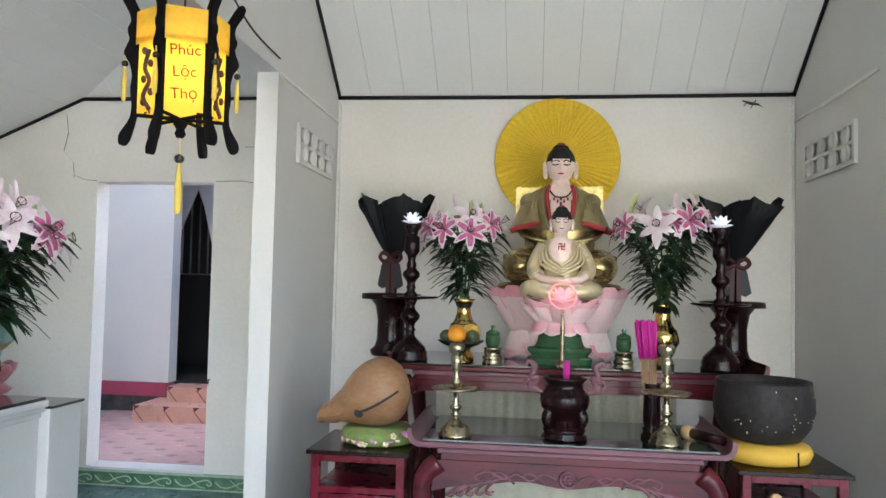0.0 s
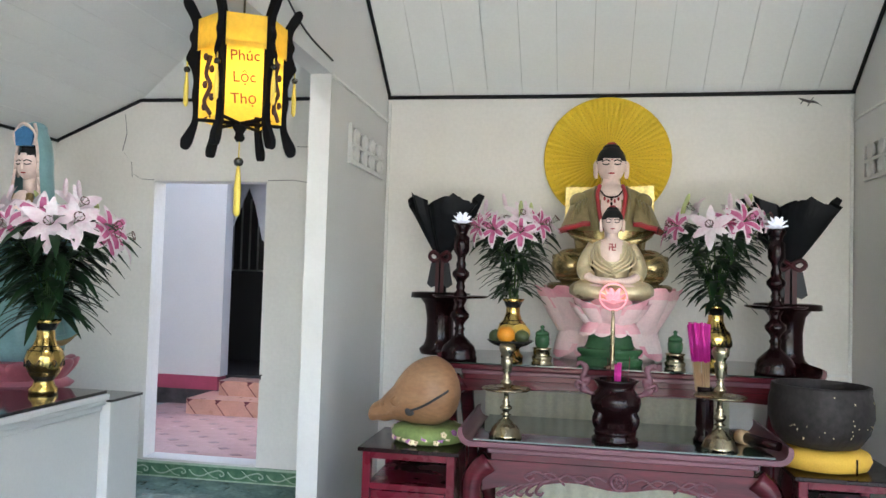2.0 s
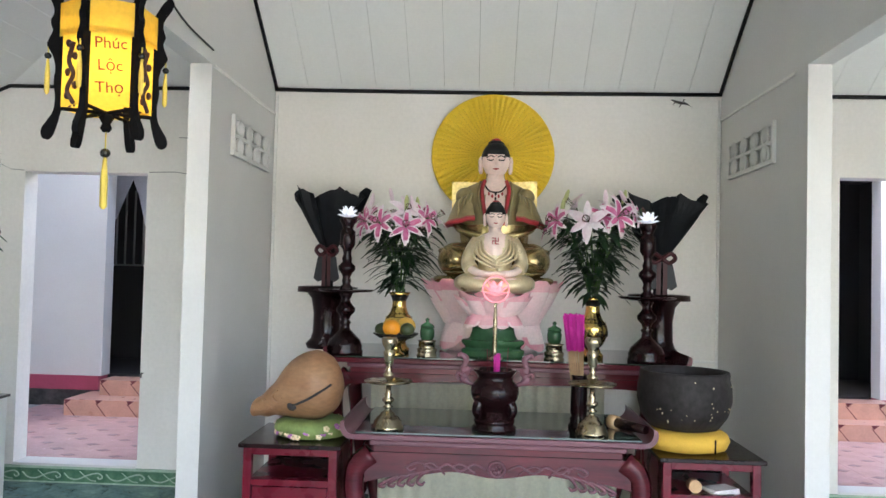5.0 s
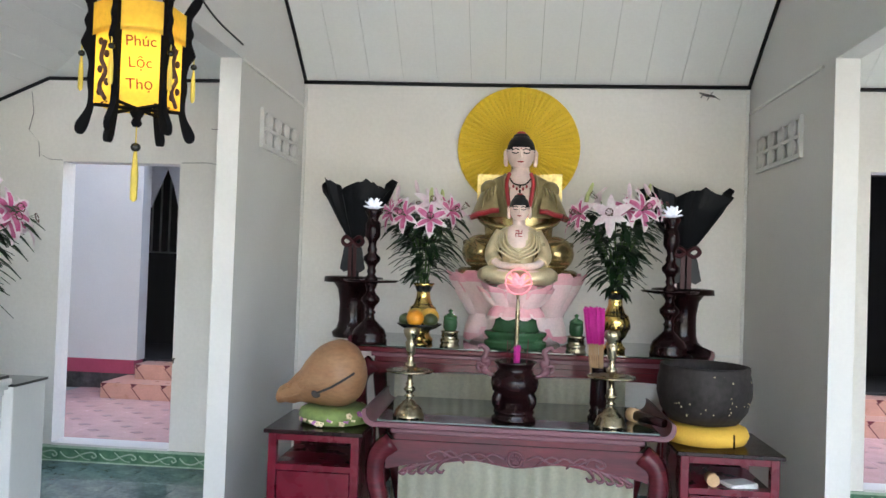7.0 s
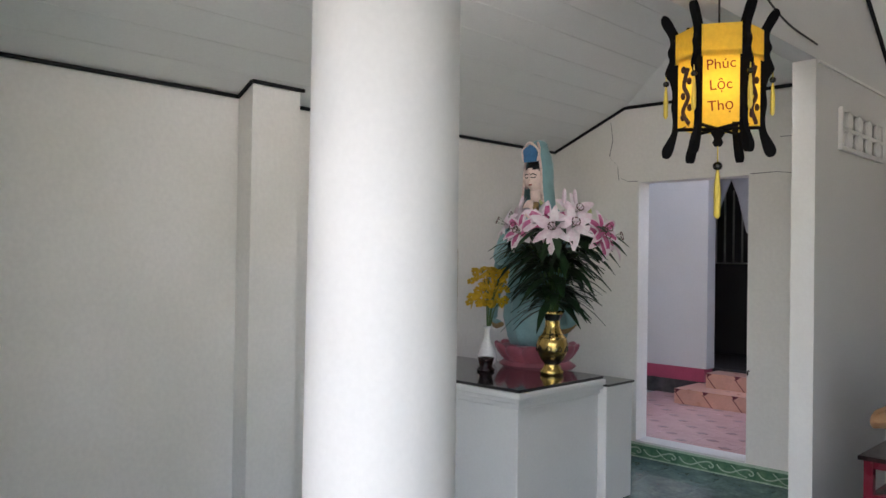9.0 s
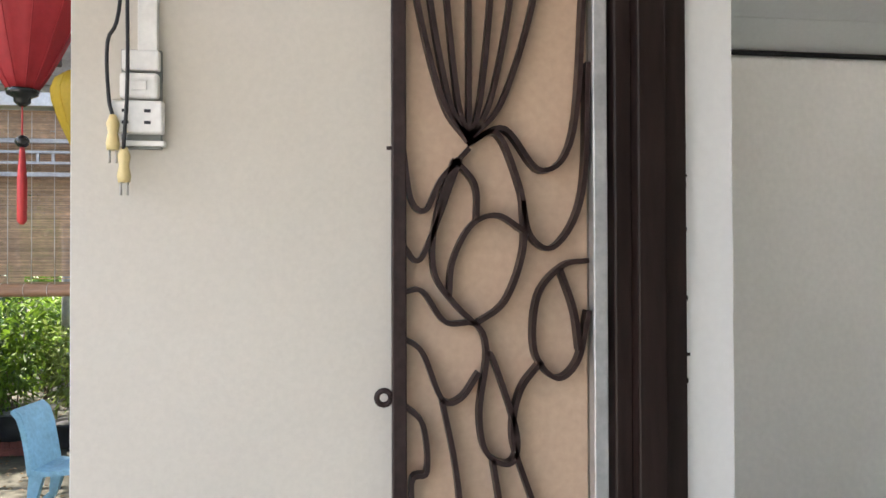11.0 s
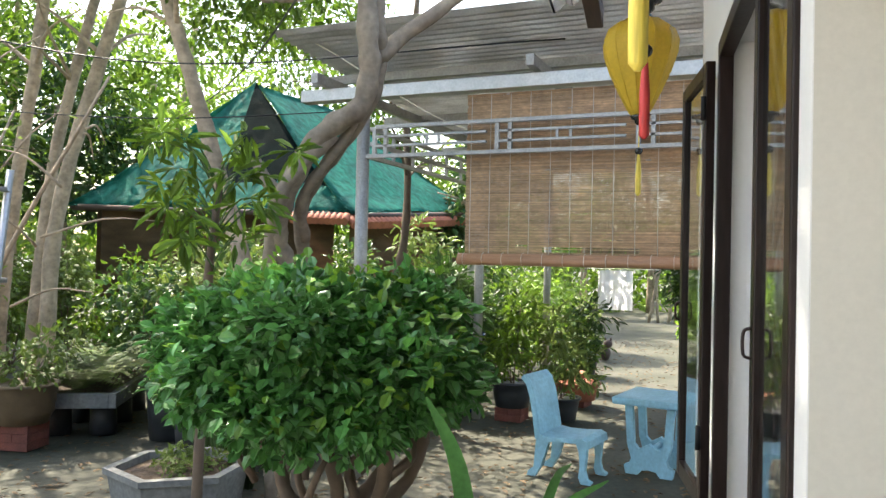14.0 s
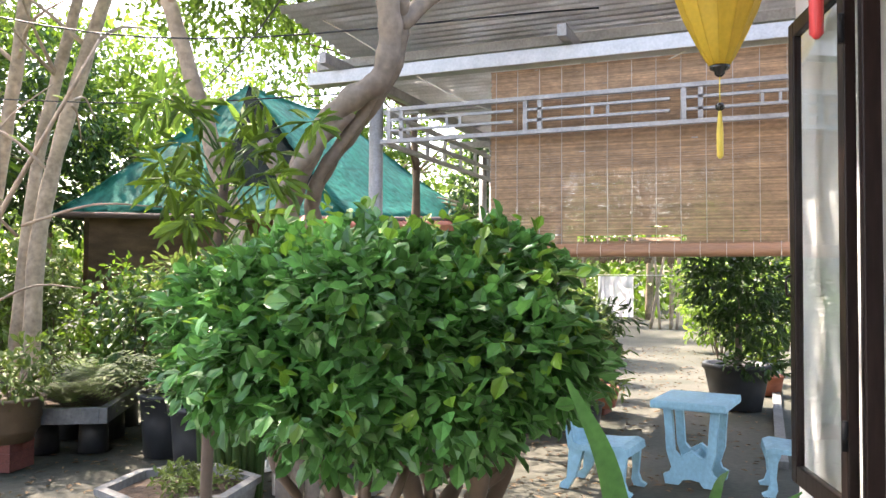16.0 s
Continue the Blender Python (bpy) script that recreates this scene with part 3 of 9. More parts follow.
    strap([(0.45, 1.21), (0.50, 1.08), (0.52, 0.9), (0.45, 0.7), (0.55, 0.5), (0.5, 0.06)])
    strap([(-0.02, 1.32), (0.08, 1.28), (0.10, 1.19), (0.02, 1.17), (0.04, 1.05), (0.06, 0.8), (0.3, 0.6), (0.2, 0.3), (0.3, 0.06)])
    strap([(0.85, 0.9), (0.95, 0.7), (0.7, 0.5), (0.85, 0.3), (0.75, 0.06)])
    bm = bmesh.new()
    tube(bm, [(x1 - 0.01, y0 - 0.016 + 0.014 * math.cos(a / 6 * math.pi), 1.335 + 0.014 * math.sin(a / 6 * math.pi)) for a in range(13)], 0.006, 8)
    part("latch_ring", bm, M_IRON, d)
    bm = bmesh.new()
    tube(bm, [(x1 - 0.01, y0 + 0.004, 1.82), (x1 - 0.01, y0 - 0.01, 1.82)], 0.004, 6)
    part("peg", bm, M_IRON, d)


grille_door()
bm = bmesh.new()
for b in ((-2.345, -2.28, 0.138, 0.175), (-2.345, -2.25, 0.175, 0.235), (-2.345, -2.29, 0.235, 0.295)):
    box(bm, *b, 0.0, 2.75, 0, 0.004)
tagged(part("door_frame", bm, M_BROWN), "dark brown painted door frame at the hall entrance", "door frame", kind="structure")
bm = bmesh.new()
for k in range(60):
    z = 1.2 + 0.011 * k + R.uniform(-0.004, 0.004)
    w = abs(R.gauss(0, 0.006)) + 0.002
    box(bm, -2.3195, -2.3185, 0.297, 0.297 + w, z, z + R.uniform(0.004, 0.012))
tagged(part("paint_edge", bm, M_BROWN), "ragged brown brush marks on the white jamb", "paint", kind="structure")
# porch roof, unseen; its edge reaches out to keep sun off the hall floor
bm = bmesh.new()
v = [bm.verts.new(p) for p in ((-2.5, 0.45, 3.5), (4.8, 0.45, 3.5), (4.8, -1.95, 3.15), (-1.9, -1.95, 3.15))]
bmesh.ops.solidify(bm, geom=[bm.faces.new(v)], thickness=0.05)
tagged(part("porch_roof", bm, M_GREYMETAL), "unseen sheet metal porch roof, drawn forward to shade the hall floor", "roof", kind="structure")
bm = bmesh.new()
box(bm, WX - 0.2, EX + 0.2, YF + 0.03, 6.75, 3.95, 4.05)
# added western slab, unseen, keeps the sun off the passage behind
box(bm, WX - 2.4, WX - 0.2, 1.5, 7.2, 3.95, 4.05)
box(bm, -4.8, -2.1, 7.8, 9.4, 3.4, 3.5)
box(bm, 2.5, 4.8, 7.8, 9.4, 3.4, 3.5)
tagged(part("main_roof", bm, M_STONE), "plain hall roof slab with an added unseen western sheet against the sun", "roof", kind="structure")

# ---- ground ----
bm = bmesh.new()
N = 90
grid = {}
for i in range(N + 1):
    for j in range(N + 1):
        a, b = (i / N) * 2 - 1, (j / N) * 2 - 1
        x, y = -8 + 16 * a + 600 * a ** 7, -4 + 14 * b + 600 * b ** 7
        z = G
        if abs(a) < 0.9 and abs(b) < 0.9:
            z += 0.012 * noise.noise(Vector((x * 0.8, y * 0.8, 0))) - 0.012
        if x > -4.9 and y > -1.5:
            z = G - 0.04
        grid[i, j] = bm.verts.new((x, y, z))
for i in range(N):
    for j in range(N):
        bm.faces.new((grid[i, j], grid[i + 1, j], grid[i + 1, j + 1], grid[i, j + 1]))
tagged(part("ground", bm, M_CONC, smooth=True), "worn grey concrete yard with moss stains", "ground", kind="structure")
# pale slab added out of view before the porch, bounces sun into the hall
M_BOUNCE = surf("pale_bounce_paving", (0.52, 0.49, 0.44), 0.85, var=0.25, scale=1.5, fine=0.1, bump=0.3)
bm = bmesh.new()
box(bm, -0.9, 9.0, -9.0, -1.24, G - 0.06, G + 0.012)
tagged(part("bounce_pavement", bm, M_BOUNCE), "added pale cement slab, out of view, bouncing sun into the hall", "pavement", kind="structure")
# ---- altar materials ----
M_LACQ = surf("purple_brown_lacquer", (0.12, 0.016, 0.024), 0.22, var=0.45, scale=5, col2=(0.045, 0.009, 0.013), stretch=(0.4, 1, 3), fine=0.12, fscale=40, bump=0.05, coat=0.1)
M_LACQP = surf("worn_lilac_lacquer", (0.17, 0.066, 0.085), 0.32, var=0.35, scale=4, stretch=(0.5, 1, 3), bump=0.08, coat=0.2)
M_REDWOOD = surf("crimson_lacquer", (0.13, 0.006, 0.018), 0.28, var=0.3, scale=8, coat=0.1, bump=0.04)
M_DARKWOOD = surf("dark_rosewood", (0.014, 0.004, 0.005), 0.22, var=0.4, scale=9, coat=0.0, bump=0.04)
M_MAROON = surf("maroon_ribbon", (0.045, 0.006, 0.009), 0.4, var=0.2, scale=10)
M_TABLEGLASS = surf("dark_table_glass", (0.035, 0.055, 0.045), 0.03, var=0.1, scale=3, bump=0.0, coat=0.5)
M_CURTAIN = surf("cream_satin", (0.93, 0.90, 0.74), 0.5, var=0.08, scale=6, bump=0.05)
M_BRASS = surf("aged_brass", (0.44, 0.37, 0.25), 0.27, 1.0, var=0.35, scale=14, fine=0.1, bump=0.05)
M_GOLD = surf("bright_gold", (0.75, 0.52, 0.16), 0.2, 1.0, var=0.25, scale=20, bump=0.05)
M_GOLDPAINT = surf("gold_paint", (0.50, 0.38, 0.17), 0.24, 0.75, var=0.35, scale=10, bump=0.08)
M_GOLDCLOTH = surf("gold_brocade", (0.85, 0.68, 0.28), 0.35, 0.7, var=0.4, scale=30, bump=0.5)
M_BLACKENAM = surf("black_enamel", (0.02, 0.02, 0.018), 0.15, scale=8)
M_PALELOTUS = surf("pale_lotus_enamel", (0.84, 0.70, 0.67), 0.3, var=0.15, scale=5, col2=(0.82, 0.56, 0.58), bump=0.02)
M_GOLDPALE = surf("pale_gold_paint", (0.72, 0.60, 0.38), 0.3, 0.4, var=0.25, scale=12, bump=0.08)
M_OLIVE = surf("olive_robe", (0.33, 0.27, 0.13), 0.38, 0.35, var=0.3, scale=9, stretch=(3, 3, 0.6), bump=0.1)
M_SKIN = surf("pale_pink_enamel", (0.80, 0.62, 0.56), 0.35, var=0.05, scale=8, bump=0.02)
M_HAIR = surf("black_hair_paint", (0.012, 0.012, 0.014), 0.5, bump=0.5, fscale=120)
M_RED = surf("red_paint_trim", (0.42, 0.03, 0.04), 0.4, var=0.2, scale=12)
M_PINKLOTUS = surf("pink_lotus_enamel", (0.78, 0.30, 0.38), 0.35, var=0.25, scale=6, col2=(0.80, 0.50, 0.52), bump=0.03)
M_GREENGLZ = surf("green_glaze", (0.05, 0.13, 0.06), 0.25, var=0.4, scale=10, bump=0.04)
M_YELLOW = surf("yellow_fan", (0.80, 0.56, 0.03), 0.6, var=0.05, scale=4, bump=0.03)
M_YDARK = surf("fan_lace_line", (0.50, 0.33, 0.02), 0.7)
M_WOODFISH = surf("worn_camphor_wood", (0.31, 0.175, 0.09), 0.5, var=0.45, scale=6, col2=(0.23, 0.11, 0.05), stretch=(1, 1, 2), fine=0.12, fscale=30, bump=0.12)
M_BRONZE = surf("dark_bronze_bowl", (0.020, 0.017, 0.017), 0.6, 0.2, var=0.5, scale=7, col2=(0.035, 0.03, 0.03), fine=0.25, fscale=45, bump=0.3)
M_YCUSH = surf("mustard_cloth", (0.66, 0.40, 0.05), 0.8, var=0.1, scale=10, bump=0.4, fscale=150)
M_GCUSH = surf("green_floral_cloth", (0.20, 0.27, 0.08), 0.8, var=0.4, scale=18, bump=0.2)
M_PURPLE = surf("purple_flower_print", (0.42, 0.16, 0.42), 0.8, scale=30)
M_CREAMPR = surf("cream_flower_print", (0.74, 0.62, 0.40), 0.8, scale=30)
M_BLKPAPER = surf("black_wrapping_paper", (0.014, 0.016, 0.020), 0.42, var=0.3, scale=12, bump=0.3, fscale=20, bdist=0.01)
M_MAGENTA = surf("magenta_incense", (0.62, 0.02, 0.32), 0.6)
M_STICK = surf("bamboo_stick", (0.52, 0.34, 0.18), 0.6)
M_ORANGE = surf("orange_fruit", (0.85, 0.33, 0.02), 0.45, var=0.1, scale=30, bump=0.3, fscale=150)
M_YFRUIT = surf("yellow_fruit", (0.70, 0.42, 0.08), 0.5, var=0.15, scale=10)
M_GFRUIT = surf("green_fruit", (0.06, 0.08, 0.03), 0.4, var=0.3, scale=10)
M_LILYW = surf("white_lily_petal", (0.86, 0.80, 0.83), 0.5, var=0.08, scale=14, col2=(0.80, 0.60, 0.69), bump=0.05, back=0.25)
M_LILYP = surf("magenta_lily_petal", (0.52, 0.07, 0.22), 0.5, var=0.25, scale=30, col2=(0.66, 0.22, 0.40), bump=0.05, back=0.2)
M_STAMEN = surf("dark_stamen", (0.10, 0.02, 0.02), 0.7)
M_LEAF = surf("lily_leaf", (0.018, 0.048, 0.018), 0.4, var=0.4, scale=10, rand=0.3, bump=0.05, back=0.15)
M_BUDGREEN = surf("pale_green_bud", (0.50, 0.55, 0.24), 0.5)
M_STEM = surf("green_stem", (0.07, 0.13, 0.04), 0.5)
M_TEAL = surf("pale_teal_enamel", (0.25, 0.44, 0.46), 0.35, var=0.2, scale=8, bump=0.04)
M_BLUE = surf("blue_crown", (0.05, 0.19, 0.40), 0.35, var=0.3, scale=25)
M_OCHRE = surf("ochre_hem", (0.36, 0.23, 0.09), 0.5, var=0.3, scale=20)
M_ROSEBASE = surf("rose_lotus_base", (0.46, 0.13, 0.17), 0.4, var=0.3, scale=7)
M_GRANITE = surf("black_granite", (0.02, 0.02, 0.022), 0.06, var=0.4, scale=30, bump=0.0, coat=0.3)


for m in (M_LACQ, M_LACQP, M_REDWOOD, M_DARKWOOD, M_BRONZE, M_BLKPAPER, M_MAROON, M_LEAF, M_STEM, M_BLACK, M_GREENGLZ, M_HAIR):
    m.node_tree.nodes["Principled BSDF"].inputs["Specular IOR Level"].default_value = 0.22


def lamp_mat(name, col, strength):
    m = bpy.data.materials.new(name)
    m.use_nodes = True
    n, l = m.node_tree.nodes, m.node_tree.links
    b = n["Principled BSDF"]
    b.inputs["Base Color"].default_value = (*col, 1)
    b.inputs["Emission Color"].default_value = (*col, 1)
    b.inputs["Emission Strength"].default_value = strength
    return m


M_LEDG = lamp_mat("pale_led_plastic", (0.72, 0.74, 0.80), 0.05)
M_LEDP = lamp_mat("pink_led_plastic", (0.80, 0.30, 0.33), 0.10)
M_TUBE = lamp_mat("fluorescent_tube", (1.0, 0.99, 0.95), 12.0)
M_LANTPAPER = surf("yellow_lantern_paper", (0.88, 0.68, 0.12), 0.7, var=0.06, scale=6, bump=0.1, emit=0.0, back=0.45)
M_BULB = lamp_mat("lantern_bulb", (1.0, 0.80, 0.38), 15.0)
M_FELT = surf("black_felt", (0.006, 0.006, 0.007), 0.95)
M_FELT.node_tree.nodes["Principled BSDF"].inputs["Specular IOR Level"].default_value = 0.1
M_TASSEL = surf("yellow_silk_tassel", (0.82, 0.62, 0.10), 0.5, var=0.15, scale=60, stretch=(4, 4, 0.3), bump=0.4)
M_REDINK = surf("red_ink", (0.20, 0.012, 0.012), 0.7)
M_DARKINK = surf("black_ink", (0.05, 0.02, 0.02), 0.7)


# ---- altar tables ----
def pleated(bm, x0, x1, y, z0, z1, n, amp):
    k = n * 6
    lo = [bm.verts.new((x0 + (x1 - x0) * i / k, y + amp * math.sin(2 * math.pi * i / 6) + 0.3 * amp * math.sin(i * 0.7), z0)) for i in range(k + 1)]
    hi = [bm.verts.new((x0 + (x1 - x0) * i / k, y + 0.5 * amp * math.sin(2 * math.pi * i / 6), z1)) for i in range(k + 1)]
    for i in range(k):
        bm.faces.new((lo[i], lo[i + 1], hi[i + 1], hi[i])).smooth = True
    bmesh.ops.solidify(bm, geom=bm.faces[:], thickness=0.003)


def scroll_end(bm, x, s, y0, y1, z, size=0.06):
    """An upturned end of a table top."""
    pts = []
    for i in range(9):
        a = i / 8 * 1.9
        pts.append((x + s * size * math.sin(a), z - 0.025 + size * (1 - math.cos(a))))
    inner = [(px - s * 0.022 * math.sin(0.4 + i * 0.16), pz + 0.024 - 0.014 * i / 8) for i, (px, pz) in enumerate(pts)]
    prism(bm, pts + inner[::-1], y1 - y0, 0, "y", y0)


def altar_table(name, label, at, w, d, z1, front, carved):
    t = thing(name, label, "altar table", at)
    x0, x1 = -w / 2, w / 2
    bm = bmesh.new()
    box(bm, x0, x1, 0, d, z1 - 0.028, z1, 0, 0.006)
    for s, x in ((-1, x0), (1, x1)):
        scroll_end(bm, x - s * 0.002, s, 0, d, z1)
    part("tabletop", bm, M_LACQP if carved else M_LACQ, t)
    boxed("glass_sheet", (x0 + 0.015, x1 - 0.015, 0.012, d - 0.01, z1 + 0.002, z1 + 0.009), M_TABLEGLASS, t, "dark glossy glass sheet on the top")
    boxed("moulding", (x0 + 0.08, x1 - 0.08, 0.02, d - 0.02, z1 - 0.055, z1 - 0.030), M_LACQP, t, "", 0.006)
    boxed("waist", (x0 + 0.10, x1 - 0.10, 0.035, d - 0.035, z1 - 0.085, z1 - 0.055), M_LACQ, t)
    # apron with a wavy lower edge
    ax0, ax1 = x0 + 0.06, x1 - 0.06
    h = front
    poly = [(ax0, z1 - 0.087), (ax1, z1 - 0.087)]
    n = 28
    for i in range(n + 1):
        u = 1 - i / n
        c = abs(u - 0.5) * 2
        dz = h * (0.62 + 0.08 * math.cos(3 * math.pi * c) + (0.42 * max(0, c - 0.72) / 0.28))
        poly.append((ax0 + (ax1 - ax0) * u, z1 - 0.087 - dz))
    bm = bmesh.new()
    prism(bm, poly, 0.022, 0, "y", 0.03)
    part("apron", bm, M_LACQ, t)
    for s in (-1, 1):
        for back in (0, 1):
            bm = bmesh.new()
            xe = ax0 if s < 0 else ax1
            yy = 0.05 if not back else d - 0.08
            pts = [(xe - s * 0.03, yy, z1 - 0.10), (xe + s * 0.035, yy, z1 - 0.16), (xe + s * 0.05, yy, z1 - 0.27), (xe + s * 0.015, yy, z1 * 0.45), (xe - s * 0.02, yy, 0.12), (xe + s * 0.04, yy, 0.02)]
            p = curve_pts(pts, 5)
            tube(bm, p, [0.055 - 0.02 * i / len(p) for i in range(len(p))], 8)
            part("leg", bm, M_LACQ, t, smooth=True)
    bm = bmesh.new()
    pleated(bm, ax0 + 0.06 if carved else -0.765, ax1 - 0.06 if carved else 0.56, 0.066 if carved else 0.014, 0.02, z1 - (0.09 if carved else 0.135), 15 if carved else 22, 0.008)
    part("curtain", bm, M_CURTAIN, t, "pleated cream satin curtain under the apron")
    if carved:
        bm = bmesh.new()
        zc = z1 - 0.15
        tube(bm, [(0.035 * math.cos(a * math.pi / 8), 0.027, zc + 0.035 * math.sin(a * math.pi / 8)) for a in range(17)], 0.008, 6)
        for a in range(6):
            ell(bm, (0.018 * math.cos(a * math.pi / 3), 0.027, zc + 0.018 * math.sin(a * math.pi / 3)), (0.010, 0.006, 0.010), 0, 8, 6)
        ell(bm, (0, 0.025, zc), (0.010, 0.008, 0.010), 0, 8, 6)
        part("carved_flower", bm, M_LACQP, t)
        for s in (-1, 1):
            bm = bmesh.new()
            tube(bm, curve_pts([(s * u, 0.028, zc + dz) for u, dz in ((0.05, 0.0), (0.11, 0.02), (0.17, -0.012), (0.23, 0.018), (0.29, -0.008), (0.36, 0.022), (0.42, 0.0), (0.40, -0.02), (0.375, -0.005))], 5), 0.006, 6)
            tube(bm, curve_pts([(s * u, 0.028, zc + dz) for u, dz in ((0.10, -0.02), (0.16, 0.018), (0.2, 0.012), (0.19, -0.004))], 4), 0.005, 6)
            tube(bm, curve_pts([(s * u, 0.028, zc + dz) for u, dz in ((0.24, -0.03), (0.30, 0.02), (0.34, 0.012), (0.33, -0.006))], 4), 0.005, 6)
            part("carved_scroll", bm, M_LACQP, t)
            zl = z1 - 0.087 - h * 0.68
            for k in range(5):
                u0 = 0.29 + 0.045 * k
                bm = bmesh.new()
                tube(bm, curve_pts([(s * u0, 0.040, zl + 0.03 - 0.01 * k), (s * (u0 + 0.05), 0.036, zl + 0.012 - 0.012 * k), (s * (u0 + 0.08), 0.036, zl - 0.03 - 0.006 * k), (s * (u0 + 0.06), 0.036, zl - 0.045 - 0.004 * k), (s * (u0 + 0.045), 0.036, zl - 0.03 - 0.004 * k)], 4), [0.010] * 6 + [0.008] * 8 + [0.005] * 3, 6)
                part("carved_spray", bm, M_LACQP, t)
    return t


altar_table("front_altar_table", "low purple-brown lacquered altar table with carved apron and glass top", (0.265, 3.55, 0), 1.36, 0.70, 0.77, 0.15, True)
altar_table("rear_altar_table", "high purple-brown lacquered altar table with upturned ends and a glass top", (0.325, 4.36, 0), 1.98, 0.86, 1.035, 0.075, False)


def bedside(x, y, w, side):
    t = thing("cabinet_stand", "small crimson lacquered stand with an open compartment", "stand", (x, y, 0), group="stands beside the altar table")
    d, h = 0.50, 0.70
    boxed("tabletop", (-w / 2 - 0.02, w / 2 + 0.02, -0.02, d + 0.01, h - 0.02, h), M_DARKWOOD, t, "dark polished top", 0.004)
    for sx in (-1, 1):
        for yy in (0, d - 0.04):
            x0 = -w / 2 if sx < 0 else w / 2 - 0.04
            boxed("leg", (x0, x0 + 0.04, yy, yy + 0.04, 0, h - 0.02), M_REDWOOD, t, "", 0.003)
        xs = -w / 2 + 0.01 if sx < 0 else w / 2 - 0.02
        boxed("side_panel", (xs, xs + 0.01, 0.04, d - 0.04, 0.10, h - 0.19 if side * sx < 0 else h - 0.02), M_REDWOOD, t)
    for z0, z1 in ((h - 0.055, h - 0.02), (h - 0.20, h - 0.17), (0.08, 0.12)):
        boxed("rail", (-w / 2 + 0.04, w / 2 - 0.04, 0.002, 0.035, z0, z1), M_REDWOOD, t, "", 0.002)
    boxed("shelf", (-w / 2 + 0.02, w / 2 - 0.02, 0.036, d - 0.04, h - 0.19, h - 0.175), M_REDWOOD, t)
    boxed("back_panel", (-w / 2 + 0.04, w / 2 - 0.04, d - 0.02, d - 0.01, 0.1, h - 0.03), M_DARKWOOD, t)
    boxed("drawer_front", (-w / 2 + 0.045, w / 2 - 0.045, 0.008, 0.03, 0.125, h - 0.205), M_REDWOOD, t, "", 0.004)
    return t


bedside(-0.715, 3.60, 0.45, 1)
bedside(1.26, 3.60, 0.45, -1)


# ---- altar things ----
def cushion(name, label, at, r, h, m, deco=False):
    c = thing(name, label, "cushion", at)
    bm = bmesh.new()
    lathe(bm, [(r * 0.75, 0), (r * 0.96, h * 0.12), (r * 1.03, h * 0.5), (r * 0.98, h * 0.82), (r * 0.8, h), (r * 0.4, h * 0.97), (0.01, h * 0.95)], 40, lobes=22, amp=0.008)
    part("cover", bm, m, c)
    if deco:
        for k in range(44):
            a, u = k * 2 * math.pi / 44 + R.uniform(-0.1, 0.1), R.uniform(0.25, 0.8)
            bm = bmesh.new()
            for p in range(5):
                b = p * 2 * math.pi / 5
                ell(bm, (0, 0.010 * math.cos(b), 0.010 * math.sin(b)), (0.002, 0.008, 0.008), 0, 6, 4)
            o = part("print", bm, M_PURPLE if k % 3 == 0 else M_CREAMPR, c)
            o.matrix_basis = pose(0, 0, 0, 0, 0, math.degrees(a)) @ pose(r * 1.005, 0, h * u, 0, -20 + 50 * (0.5 - u), 0)
    else:
        bm = bmesh.new()
        tube(bm, [(r * 1.03 * math.cos(-1.1), r * 1.03 * math.sin(-1.1), h * z) for z in (0.1, 0.5, 0.8)], 0.004, 6)
        part("seam", bm, M_DARKWOOD, c)


cushion("round_cushion", "round green floral cushion under the wooden fish", (-0.66, 3.84, 0.70), 0.185, 0.085, M_GCUSH, True)
cushion("round_cushion", "round mustard-yellow cushion under the bronze bowl", (1.19, 3.84, 0.70), 0.21, 0.095, M_YCUSH)


